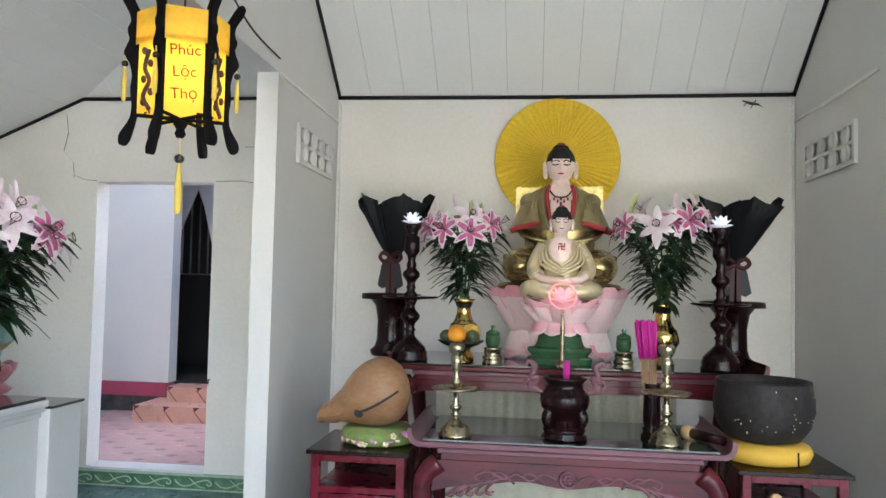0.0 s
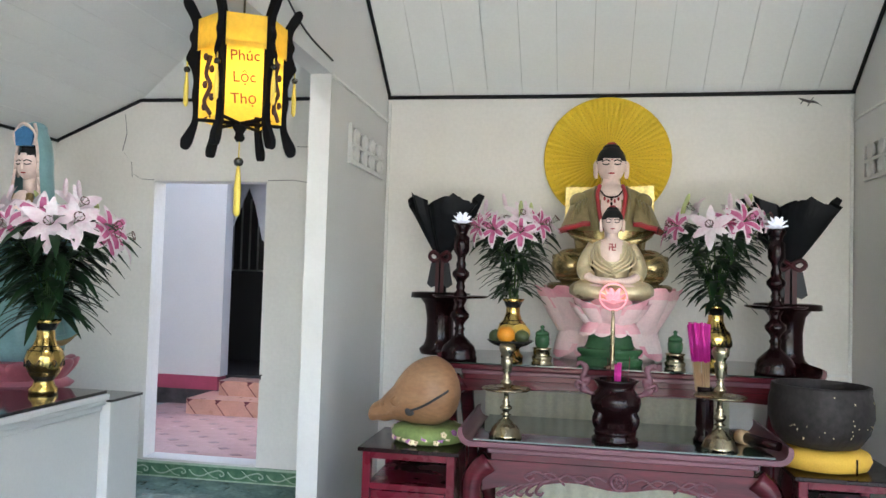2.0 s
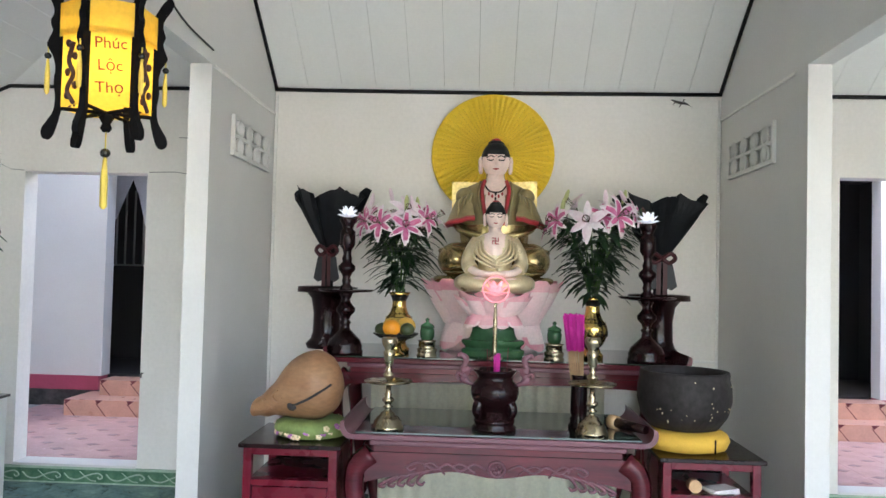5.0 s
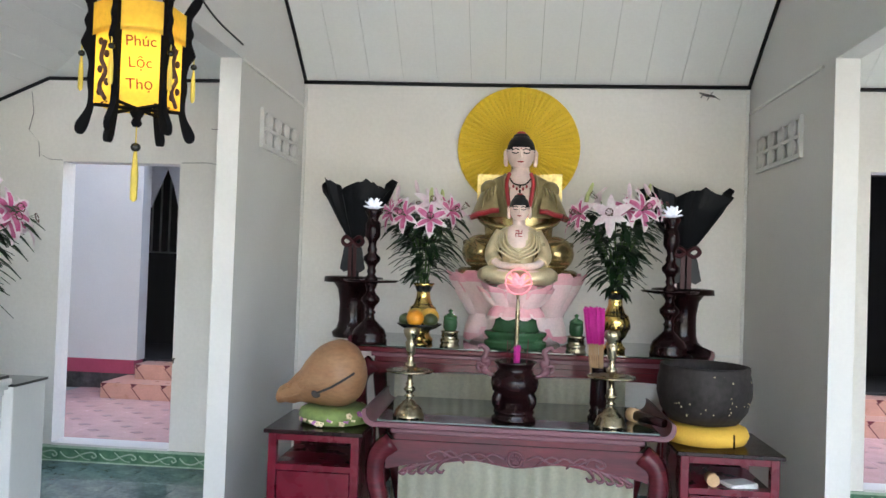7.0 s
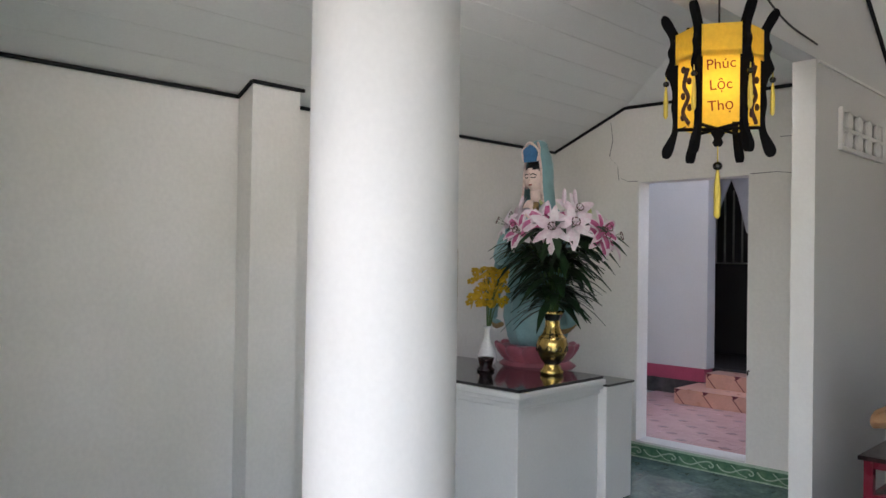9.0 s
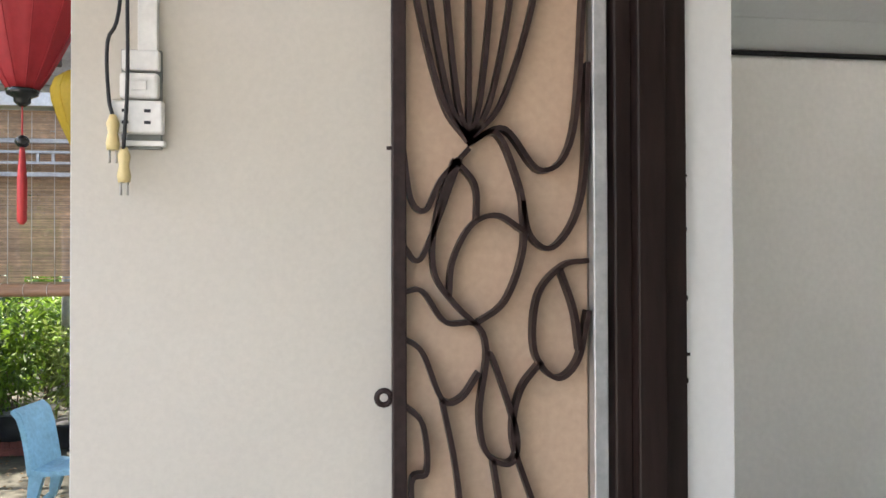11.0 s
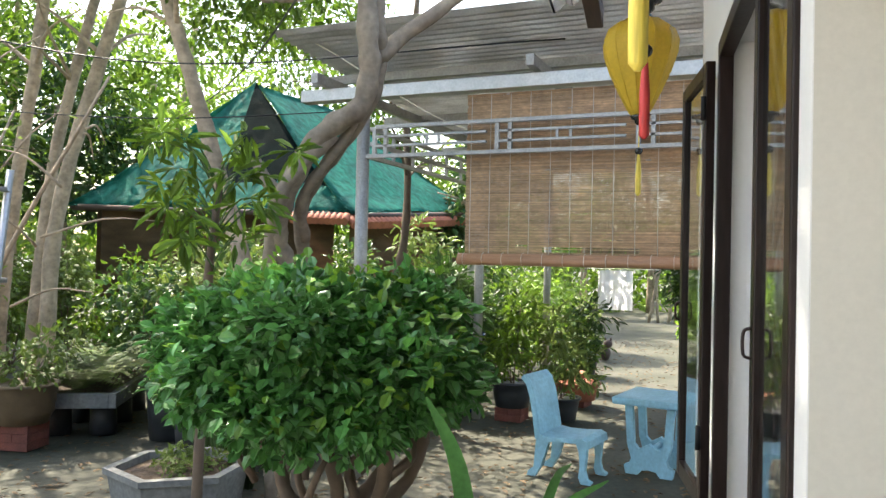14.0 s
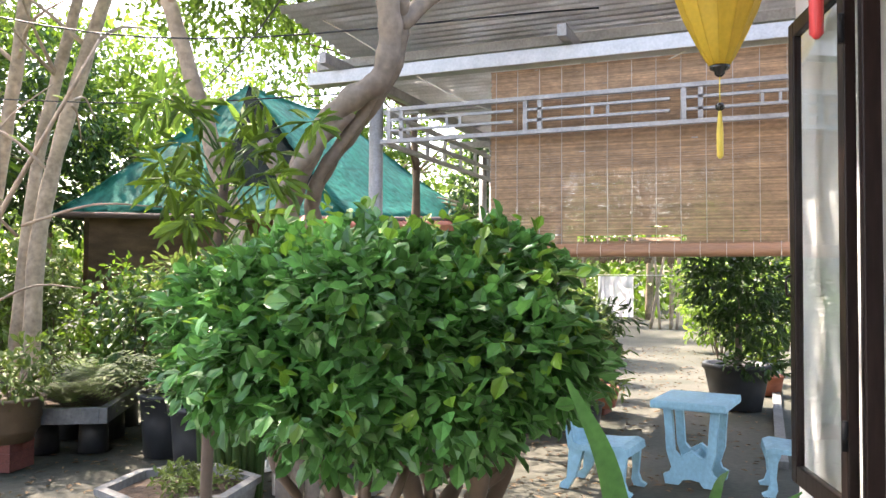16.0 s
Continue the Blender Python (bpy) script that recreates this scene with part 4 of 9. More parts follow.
def wooden_fish():
    f = thing("wooden_fish", "large worn wooden fish drum with a slit and fish-head snout", "temple drum", (-0.69, 3.84, 0.775))
    f.scale = (0.95, 0.95, 0.92)
    st = [(-0.30, 0.046, 0.020, 0.026), (-0.288, 0.050, 0.040, 0.044), (-0.25, 0.066, 0.056, 0.060), (-0.20, 0.092, 0.078, 0.080), (-0.15, 0.128, 0.112, 0.110), (-0.10, 0.160, 0.146, 0.142), (-0.05, 0.180, 0.170, 0.164), (0.0, 0.190, 0.182, 0.176), (0.05, 0.192, 0.188, 0.180), (0.10, 0.190, 0.172, 0.164), (0.145, 0.186, 0.136, 0.132), (0.175, 0.182, 0.088, 0.086), (0.190, 0.18, 0.03, 0.03)]
    fine = curve_pts([(a, b, c) for a, b, c, d in st], 4)
    wide = curve_pts([(a, d, 0) for a, b, c, d in st], 4)
    bm = bmesh.new()
    rings = []
    for p, q in zip(fine, wide):
        rings.append([bm.verts.new((p.x, -q.y * math.sin(2 * math.pi * k / 40), p.y + p.z * math.cos(2 * math.pi * k / 40))) for k in range(40)])
    for a, b in zip(rings, rings[1:]):
        for k in range(40):
            bm.faces.new((a[k], a[(k + 1) % 40], b[(k + 1) % 40], b[k]))
    bm.faces.new(rings[0]), bm.faces.new(rings[-1][::-1])
    bmesh.ops.recalc_face_normals(bm, faces=bm.faces[:])
    for v in bm.verts:
        v.co += 0.004 * noise.noise_vector(v.co * 12)
        if v.co.x < -0.12:
            v.co.z += 0.004 * math.sin(70 * v.co.x + 20 * v.co.z)
    part("body", bm, M_WOODFISH, f, smooth=True)

    def skin(x, z, out=0.002):
        zc, rz, ry = [sum(w * g for w, g in zip((1 - u, u), (lo[k], hi[k]))) for lo, hi, u in [next((lo, hi, (x - lo[0]) / (hi[0] - lo[0])) for lo, hi in zip(st, st[1:]) if lo[0] <= x <= hi[0])] for k in (1, 2, 3)]
        return (x, -ry * math.sqrt(max(0.02, 1 - ((z - zc) / rz) ** 2)) - out, z)
    # slit and hole are solids painted black for the shade inside them
    bm = bmesh.new()
    tube(bm, curve_pts([skin(x, z) for x, z in ((-0.045, 0.098), (0.0, 0.118), (0.05, 0.145), (0.10, 0.178), (0.148, 0.212))], 5), 0.0065, 8)
    part("slit", bm, M_SHADE, f, "dark tube coloured as the shade in the sound slit")
    bm = bmesh.new()
    ell(bm, skin(-0.05, 0.095, -0.006), (0.027, 0.014, 0.027), 0, 16, 10)
    part("sound_hole", bm, M_SHADE, f, "dark knob coloured as the shade in the hole at the slit's end")
    bm = bmesh.new()
    ell(bm, skin(-0.215, 0.112, -0.002), (0.014, 0.010, 0.011), 0, 12, 8)
    tube(bm, curve_pts([skin(x, z, 0.0) for x, z in ((-0.292, 0.045), (-0.25, 0.052), (-0.20, 0.062), (-0.14, 0.085))], 5), 0.005, 6)
    tube(bm, curve_pts([skin(x, z, 0.0) for x, z in ((-0.13, 0.17), (-0.16, 0.145), (-0.15, 0.12), (-0.12, 0.115), (-0.105, 0.135))], 5), 0.006, 6)
    tube(bm, curve_pts([skin(x, z, 0.0) for x, z in ((-0.27, 0.085), (-0.24, 0.105), (-0.20, 0.135))], 5), 0.004, 6)
    part("carved_face", bm, M_WOODFISH, f)


wooden_fish()
bm = bmesh.new()
lathe(bm, [(0.10, 0.0), (0.16, 0.012), (0.20, 0.06), (0.219, 0.12), (0.217, 0.17), (0.207, 0.205), (0.208, 0.222), (0.205, 0.232), (0.192, 0.232), (0.190, 0.205), (0.198, 0.12), (0.16, 0.03), (0.02, 0.02)], 48)
bowl = thing("bronze_bowl", "large dark bronze singing bowl with pale specks", "bowl", (1.19, 3.84, 0.79))
bowl.scale = (1.04, 1.04, 1.24)
part("bowl_body", bm, M_BRONZE, bowl)
bm = bmesh.new()
for k in range(24):
    a, z = R.uniform(-2.6, -0.4), R.choice((R.uniform(0.06, 0.10), R.uniform(0.05, 0.21)))
    rr = 0.2165 - 3.2 * (z - 0.14) ** 2 + 0.002
    s = R.uniform(0.0012, 0.0034)
    ell(bm, (rr * math.cos(a), rr * math.sin(a), z), (s, s, s * R.uniform(0.8, 1.8)), 0, 6, 4)
tagged(part("specks", bm, M_CREAMPR, bowl, "pale wax specks"), kind="stuff")
mal = thing("bowl_mallet", "wooden mallet with a pale padded head on the altar table", "mallet", (0.86, 3.82, 0.80), -58)
bm = bmesh.new()
tube(bm, [(0.0, 0, 0.012), (0.20, 0, 0.012)], [0.026, 0.02], 14)
part("shaft", bm, M_DARKWOOD, mal)
bm = bmesh.new()
tube(bm, [(-0.05, 0, 0.012), (-0.045, 0, 0.012), (0.0, 0, 0.012), (0.005, 0, 0.012)], [0.024, 0.034, 0.034, 0.026], 16)
part("head", bm, M_STICK, mal)


def candlestick(at, h=0.47):
    c = thing("brass_candlestick", "tall turned brass candlestick with a wide drip tray", "candlestick", at, group="brass candlesticks on the altar")
    k = h / 0.47
    bm = bmesh.new()
    lathe(bm, [(r, z * k) for r, z in [(0.078, 0), (0.078, 0.012), (0.070, 0.022), (0.066, 0.04), (0.050, 0.062), (0.036, 0.072), (0.034, 0.082), (0.016, 0.092), (0.013, 0.105), (0.026, 0.112), (0.013, 0.120), (0.016, 0.130), (0.028, 0.142), (0.028, 0.152), (0.014, 0.165), (0.020, 0.175), (0.012, 0.19), (0.012, 0.235)]], 28)
    part("base", bm, M_BRASS, c)
    bm = bmesh.new()
    lathe(bm, [(0.02, 0.233 * k), (0.11, 0.238 * k), (0.118, 0.246 * k), (0.115, 0.248 * k), (0.02, 0.242 * k)], 32)
    part("tray", bm, M_BRASS, c)
    bm = bmesh.new()
    lathe(bm, [(r, z * k) for r, z in [(0.012, 0.243), (0.014, 0.258), (0.026, 0.270), (0.027, 0.280), (0.014, 0.292), (0.018, 0.305), (0.012, 0.318), (0.020, 0.335), (0.026, 0.375), (0.030, 0.395), (0.022, 0.402), (0.022, 0.41), (0.036, 0.435), (0.040, 0.455), (0.034, 0.47), (0.01, 0.47)]], 28)
    part("stem", bm, M_BRASS, c)


candlestick((-0.26, 3.66, 0.779), 0.435)
candlestick((0.715, 3.68, 0.779), 0.46)


def censer():
    c = thing("censer", "dark glazed three-legged incense burner with pale cloud handles", "incense burner", (0.252, 3.72, 0.779))
    c.scale = (0.92, 0.92, 0.90)
    bm = bmesh.new()
    lathe(bm, [(0.115, 0), (0.118, 0.015), (0.10, 0.03), (0.108, 0.045), (0.11, 0.055), (0.085, 0.07), (0.075, 0.09), (0.07, 0.11)], 36)
    part("base", bm, M_DARKWOOD, c)
    for k in range(3):
        a = radians(-90 + 120 * k + 60)
        bm = bmesh.new()
        tube(bm, curve_pts([(0.09 * math.cos(a), 0.09 * math.sin(a), 0.06), (0.105 * math.cos(a), 0.105 * math.sin(a), 0.11), (0.085 * math.cos(a), 0.085 * math.sin(a), 0.16)], 4), [0.016, 0.02, 0.024, 0.026, 0.028, 0.03, 0.03, 0.03, 0.03], 10)
        part("leg", bm, M_DARKWOOD, c)
    bm = bmesh.new()
    lathe(bm, [(0.07, 0.10), (0.09, 0.13), (0.118, 0.165), (0.128, 0.20), (0.122, 0.235), (0.10, 0.26), (0.092, 0.275), (0.098, 0.295), (0.112, 0.312), (0.112, 0.322), (0.096, 0.322), (0.09, 0.30), (0.02, 0.295)], 40)
    part("bowl_body", bm, M_DARKWOOD, c)
    for s in (-1, 1):
        bm = bmesh.new()
        out = curve_pts([(s * 0.10, 0, 0.235), (s * 0.135, 0, 0.245), (s * 0.165, 0, 0.27), (s * 0.15, 0, 0.30), (s * 0.165, 0, 0.33), (s * 0.155, 0, 0.375), (s * 0.185, 0, 0.40), (s * 0.20, 0, 0.385)], 6)
        n = len(out)
        tube(bm, out, [0.010 + 0.020 * math.sin(math.pi * min(1, i / n * 1.15)) ** 1.5 * (0.6 + 0.4 * math.cos(i * 0.6)) for i in range(n)], 10)
        for v in bm.verts:
            v.co.y *= 0.45
        tube(bm, curve_pts([(s * 0.165, 0, 0.29), (s * 0.195, 0, 0.30), (s * 0.20, 0, 0.275), (s * 0.185, 0, 0.265)], 5), 0.009, 8)
        part("handle", bm, M_LACQP, c, "pale lilac cloud-shaped handle", True)
    for k in range(22):
        a, r = R.uniform(0, 6.28), R.uniform(0, 0.016)
        bm = bmesh.new()
        x, y = 0.008 + r * math.cos(a), r * math.sin(a)
        tube(bm, [(x, y, 0.296), (x * 1.1, y * 1.1, 0.40 + R.uniform(-0.01, 0.012))], 0.0026, 5)
        part("incense_stick", bm, M_MAGENTA, c)
    for x, h in ((-0.04, 0.43), (-0.028, 0.42), (0.06, 0.44)):
        bm = bmesh.new()
        tube(bm, [(x, 0.0, 0.296), (x * 1.1, 0.0, h)], 0.0018, 5)
        part("incense_stick", bm, M_REDWOOD, c)


censer()


def incense_holder():
    c = thing("incense_holder", "dark red lacquered tube holding a bundle of magenta incense sticks", "incense holder", (0.672, 3.83, 0.779))
    bm = bmesh.new()
    lathe(bm, [(0.05, 0), (0.052, 0.012), (0.04, 0.03), (0.045, 0.045), (0.036, 0.06), (0.042, 0.08), (0.040, 0.25), (0.043, 0.262), (0.035, 0.262), (0.033, 0.12), (0.005, 0.11)], 24)
    part("holder", bm, M_DARKWOOD, c)
    for k in range(60):
        a, r = R.uniform(0, 6.28), 0.027 * math.sqrt(R.random())
        x, y = r * math.cos(a), r * math.sin(a)
        lean = Vector((-0.035, 0.0, 0.0)) * (1 if k % 3 else 0.6)
        top = Vector((x * 1.9, y * 1.4, 0.56 + R.uniform(-0.008, 0.008))) + lean
        p0 = Vector((x, y, 0.115))
        mid = p0.lerp(top, 0.60)
        bm = bmesh.new()
        tube(bm, [p0, mid], 0.0017, 4, 0)
        tube(bm, [mid, top], 0.0034, 5, 1)
        part("incense_stick", bm, [M_STICK, M_MAGENTA], c)


incense_holder()


def lotus_light(c, z, m, r=0.036):
    for ring, (n, tilt, k) in enumerate(((8, 62, 1.0), (8, 34, 1.1), (6, 10, 1.2))):
        for i in range(n):
            bm = bmesh.new()
            ell(bm, (0, 0, r * 0.5 * k), (r * 0.26, r * 0.07, r * 0.55 * k), 0, 8, 6)
            for v in bm.verts:
                v.co.y += 3 * v.co.z ** 2
            o = part("petal", bm, m, c)
            o.matrix_basis = pose(0, 0, z) @ pose(0, 0, 0, 0, 0, 360 * i / n + 20 * ring) @ pose(0, r * 0.12, 0, -tilt, 0, 0)


def tall_candlestick(at):
    c = thing("wooden_candlestick", "tall turned dark rosewood candlestick topped by a pale glowing lotus lamp", "candlestick", at, group="tall wooden candlesticks")
    bm = bmesh.new()
    lathe(bm, [(0.105, 0), (0.108, 0.02), (0.10, 0.035), (0.104, 0.05), (0.09, 0.085), (0.06, 0.115), (0.045, 0.13), (0.03, 0.145), (0.026, 0.17), (0.034, 0.185), (0.024, 0.20), (0.03, 0.22), (0.055, 0.25), (0.056, 0.27), (0.03, 0.30), (0.024, 0.32), (0.036, 0.345), (0.04, 0.36)], 32)
    part("base", bm, M_DARKWOOD, c)
    bm = bmesh.new()
    lathe(bm, [(0.03, 0.36), (0.15, 0.366), (0.165, 0.375), (0.162, 0.379), (0.03, 0.372)], 36)
    part("tray", bm, M_DARKWOOD, c)
    bm = bmesh.new()
    lathe(bm, [(0.038, 0.372), (0.04, 0.39), (0.022, 0.41), (0.028, 0.43), (0.022, 0.45), (0.03, 0.47), (0.05, 0.495), (0.05, 0.515), (0.026, 0.54), (0.03, 0.56), (0.022, 0.585), (0.026, 0.61), (0.045, 0.64), (0.045, 0.72), (0.03, 0.735), (0.035, 0.755), (0.052, 0.785), (0.05, 0.80), (0.01, 0.80)], 28)
    part("stem", bm, M_DARKWOOD, c)
    lotus_light(c, 0.80, M_LEDG, 0.058)


tall_candlestick((-0.615, 4.46, 1.044))
tall_candlestick((1.135, 4.46, 1.044))


def dark_vase(at, flip):
    c = thing("flower_vase", "tall flared dark rosewood vase behind the candlestick", "vase", at, group="dark vases on the altar")
    bm = bmesh.new()
    lathe(bm, [(0.12, 0), (0.13, 0.03), (0.10, 0.06), (0.088, 0.10), (0.085, 0.22), (0.10, 0.31), (0.14, 0.36), (0.172, 0.375), (0.178, 0.35), (0.19, 0.352), (0.186, 0.385), (0.14, 0.39), (0.07, 0.385), (0.02, 0.38)], 40)
    part("vase_body", bm, M_DARKWOOD, c)
    b = thing("wrapped_bouquet", "bouquet wrapped in stiff black paper with a maroon ribbon bow", "bouquet", (at[0], at[1], at[2] + 0.36), group="black wrapped bouquets")
    b.scale = (0.95 if flip < 0 else 1.12, 1.1, 1.12)
    bm = bmesh.new()
    n = 44
    rings = []
    for k, (r, z) in enumerate(((0.030, 0.0), (0.040, 0.14), (0.035, 0.22), (0.09, 0.33), (0.155, 0.46), (0.19, 0.545))):
        ring = []
        for i in range(n):
            a = 2 * math.pi * i / n
            rr = r * (1 + (0.16 * k / 5) * math.sin(7 * a + 1.3 * math.sin(3 * a)))
            zz = z + (0.028 * math.sin(5 * a + 2) + 0.02 * (1 if i % 9 < 4 else -0.6) if k == 5 else 0)
            ring.append(bm.verts.new((rr * math.cos(a) * (1.0 + 0.25 * (k > 2)), rr * math.sin(a) * 0.75, zz)))
        rings.append(ring)
    for p, q in zip(rings, rings[1:]):
        for i in range(n):
            bm.faces.new((p[i], p[(i + 1) % n], q[(i + 1) % n], q[i]))
    bmesh.ops.solidify(bm, geom=bm.faces[:], thickness=0.003)
    part("paper", bm, M_BLKPAPER, b)
    bm = bmesh.new()
    for s in (-1, 1):
        prism(bm, [(0, 0.21), (s * 0.06, 0.19), (s * 0.085, 0.07), (s * 0.055, 0.05), (s * 0.03, 0.06)], 0.004, 0, "y", -0.058)
    part("paper_skirt", bm, M_BLKPAPER, b)
    for s in (-1, 1):
        bm = bmesh.new()
        tube(bm, curve_pts([(0, -0.065, 0.225), (s * 0.045, -0.075, 0.25), (s * 0.07, -0.07, 0.225), (s * 0.04, -0.07, 0.20), (0, -0.065, 0.222)], 5), 0.012, 8)
        for v in bm.verts:
            v.co.z += 0.0
        part("ribbon_loop", bm, M_MAROON, b, smooth=True)
        bm = bmesh.new()
        prism(bm, [(s * 0.005, 0.22), (s * 0.028, 0.215), (s * 0.03, -0.02), (s * 0.006, -0.03)], 0.003, 0, "y", -0.067 - 0.004 * (s > 0))
        part("ribbon_tail", bm, M_MAROON, b)


dark_vase((-0.79, 4.80, 1.044), -1)
dark_vase((1.28, 4.80, 1.044), 1)


def petal_mesh(bm, L, w, curl, m, cols):
    """A lily petal along +z that curls outwards to +y."""
    rows = 6
    prev = None
    for k in range(rows):
        u = k / (rows - 1)
        wd = w * math.sin(math.pi * (0.10 + 0.86 * u)) ** 0.8
        y, z = curl * L * u ** 2.2, L * (u - 0.28 * curl * u ** 3)
        ring = [bm.verts.new(m @ Vector((wd * s, y - 0.06 * L * (1 - abs(s)) * math.sin(math.pi * u), z))) for s in (-1, -0.6, -0.2, 0.2, 0.6, 1)]
        if prev:
            for i in range(5):
                f = bm.faces.new((prev[i], prev[i + 1], ring[i + 1], ring[i]))
                f.material_index = cols[i] if u < 0.95 else 0
                f.smooth = True
        prev = ring


def lily(parent, m, size, pink):
    bm = bmesh.new()
    cols = (0, 1, 1, 1, 0) if pink else (0, 0, 1, 0, 0)
    if pink == 0:
        cols = (0, 0, 0, 0, 0)
    for i in range(6):
        petal_mesh(bm, size * (1.0 if i % 2 else 0.92), size * (0.24 if i % 2 else 0.19), 0.62 + 0.1 * R.random(), pose(0, 0, 0, 0, 0, 60 * i + R.uniform(-6, 6)) @ pose(0, 0.004, 0, -38 - R.uniform(0, 12), 0, 0), cols)
    for i in range(6):
        a = i * math.pi / 3 + 0.4
        top = Vector((0.16 * size * math.cos(a), 0.16 * size * math.sin(a), 0.62 * size))
        tube(bm, [(0, 0, 0), top], 0.0012, 4, 2)
        tube(bm, [top + Vector((-0.07 * size * math.sin(a), 0.07 * size * math.cos(a), 0)), top - Vector((-0.07 * size * math.sin(a), 0.07 * size * math.cos(a), 0))], 0.003, 5, 3)
    o = part("flower", bm, [M_LILYW, M_LILYP, M_STEM, M_STAMEN], parent)
    o.matrix_basis = m


def lily_bouquet(at, spread, height, n, seed, label, big=1.0):
    global R
    keep, R = R, random.Random(seed)
    b = thing("lily_bouquet", label, "flowers", at, group="lily bouquets")
    lb = bmesh.new()
    for k in range(n):
        a = 2 * math.pi * (k * 0.382) + R.uniform(-0.3, 0.3)
        rr = spread * (0.25 + 0.62 * math.sqrt((k + 0.6) / n)) * R.uniform(0.85, 1.08)
        top = Vector((rr * math.cos(a), 0.8 * rr * math.sin(a), height * (0.93 - 0.30 * (rr / spread) ** 2) + R.uniform(-0.05, 0.04)))
        p = curve_pts([(0.01 * math.cos(a), 0.01 * math.sin(a), -0.06), (top.x * 0.35, top.y * 0.35, height * 0.45), top], 5)
        sb = bmesh.new()
        tube(sb, p, 0.0035, 5)
        part("stem", sb, M_STEM, b)
        face = Vector((top.x * 1.6 + R.uniform(-0.1, 0.1), top.y * 1.3 - 0.12, 0.05 + 0.16 * R.random()))
        m = Matrix.Translation(top) @ face.to_track_quat("Z", "Y").to_matrix().to_4x4()
        lily(b, m, R.uniform(0.095, 0.125) * big ** 0.5, R.choice((2, 0, 0, 2, 1)))
    for k in range(n * 18):
        a, u = R.uniform(0, 2 * math.pi), R.random() ** 0.7
        stem = R.uniform(0.2, 0.62) * spread
        p0 = Vector((stem * u * math.cos(a), 0.8 * stem * u * math.sin(a), height * (0.02 + 0.78 * u)))
        L = R.uniform(0.10, 0.20) * big
        b2 = a + R.uniform(-0.9, 0.9)
        out = Vector((math.cos(b2), math.sin(b2), R.uniform(-0.1, 0.8))).normalized()
        prev = None
        side = out.cross(Vector((0, 0, 1))).normalized()
        for i in range(5):
            t = i / 4
            q = p0 + out * L * t - Vector((0, 0, 1)) * L * 0.55 * t * t
            w = 0.021 * big ** 0.6 * math.sin(math.pi * (0.12 + 0.86 * t))
            ring = [lb.verts.new(q + side * w), lb.verts.new(q + Vector((0, 0, -0.004))), lb.verts.new(q - side * w)]
            if prev:
                lb.faces.new((prev[0], prev[1], ring[1], ring[0]))
                lb.faces.new((prev[1], prev[2], ring[2], ring[1]))
            prev = ring
    for k in range(6):
        a = R.uniform(0, 6.28)
        q = Vector((spread * 0.6 * math.cos(a), spread * 0.45 * math.sin(a), height * R.uniform(0.86, 1.02)))
        bb = bmesh.new()
        ell(bb, (0, 0, 0.045), (0.014, 0.014, 0.052), 0, 10, 8)
        o = part("bud", bb, M_LILYW if k % 2 else M_BUDGREEN, b)
        o.matrix_basis = Matrix.Translation(q) @ pose(0, 0, 0, R.uniform(-25, 25), R.uniform(-25, 25), 0)
    tagged(part("foliage", lb, M_LEAF, b, smooth=True), kind="stuff")
    R = keep


def gold_vase(at, k=1.0, label="gold and black enamelled vase with chased flowers"):
    v = thing("gold_vase", label, "vase", at, group="gold vases")
    prof = [(0.045, 0), (0.047, 0.02), (0.036, 0.035), (0.030, 0.055), (0.045, 0.075), (0.060, 0.115), (0.063, 0.15), (0.056, 0.18), (0.040, 0.20), (0.030, 0.235), (0.029, 0.265), (0.040, 0.295), (0.048, 0.31), (0.040, 0.31), (0.024, 0.28), (0.01, 0.27)]
    bm = bmesh.new()
    k2 = k * 1.22
    lathe(bm, [(r * k2, z * k) for r, z in prof], 36, mi=lambda z: 1 if (0.05 * k < z < 0.085 * k or 0.27 * k < z < 0.30 * k) else 0)
    part("vase_body", bm, [M_GOLD, M_BLACKENAM], v)
    bm = bmesh.new()
    for z, r in ((0.183, 0.0545), (0.20, 0.0405), (0.095, 0.0525)):
        tube(bm, [(r * k2 * math.cos(a * math.pi / 16), r * k2 * math.sin(a * math.pi / 16), z * k) for a in range(33)], 0.002 * k, 5)
    for i in range(9):
        a = i * 2 * math.pi / 9
        tube(bm, curve_pts([(0.0625 * k2 * math.cos(a + d), 0.0625 * k2 * math.sin(a + d), (0.135 + e) * k) for d, e in ((0, -0.02), (0.2, 0.01), (0.4, -0.005), (0.3, -0.02))], 3), 0.0025 * k, 5)
    part("chasing", bm, M_BLACKENAM, v)


gold_vase((-0.32, 4.66, 1.044), 1.18)
gold_vase((0.845, 4.60, 1.044), 1.18)
lily_bouquet((-0.32, 4.66, 1.40), 0.31, 0.56, 13, 3, "pink and white lilies with dark leaves in the gold vase")
lily_bouquet((0.845, 4.60, 1.40), 0.34, 0.58, 15, 5, "fuller bunch of pink and white lilies in the gold vase")


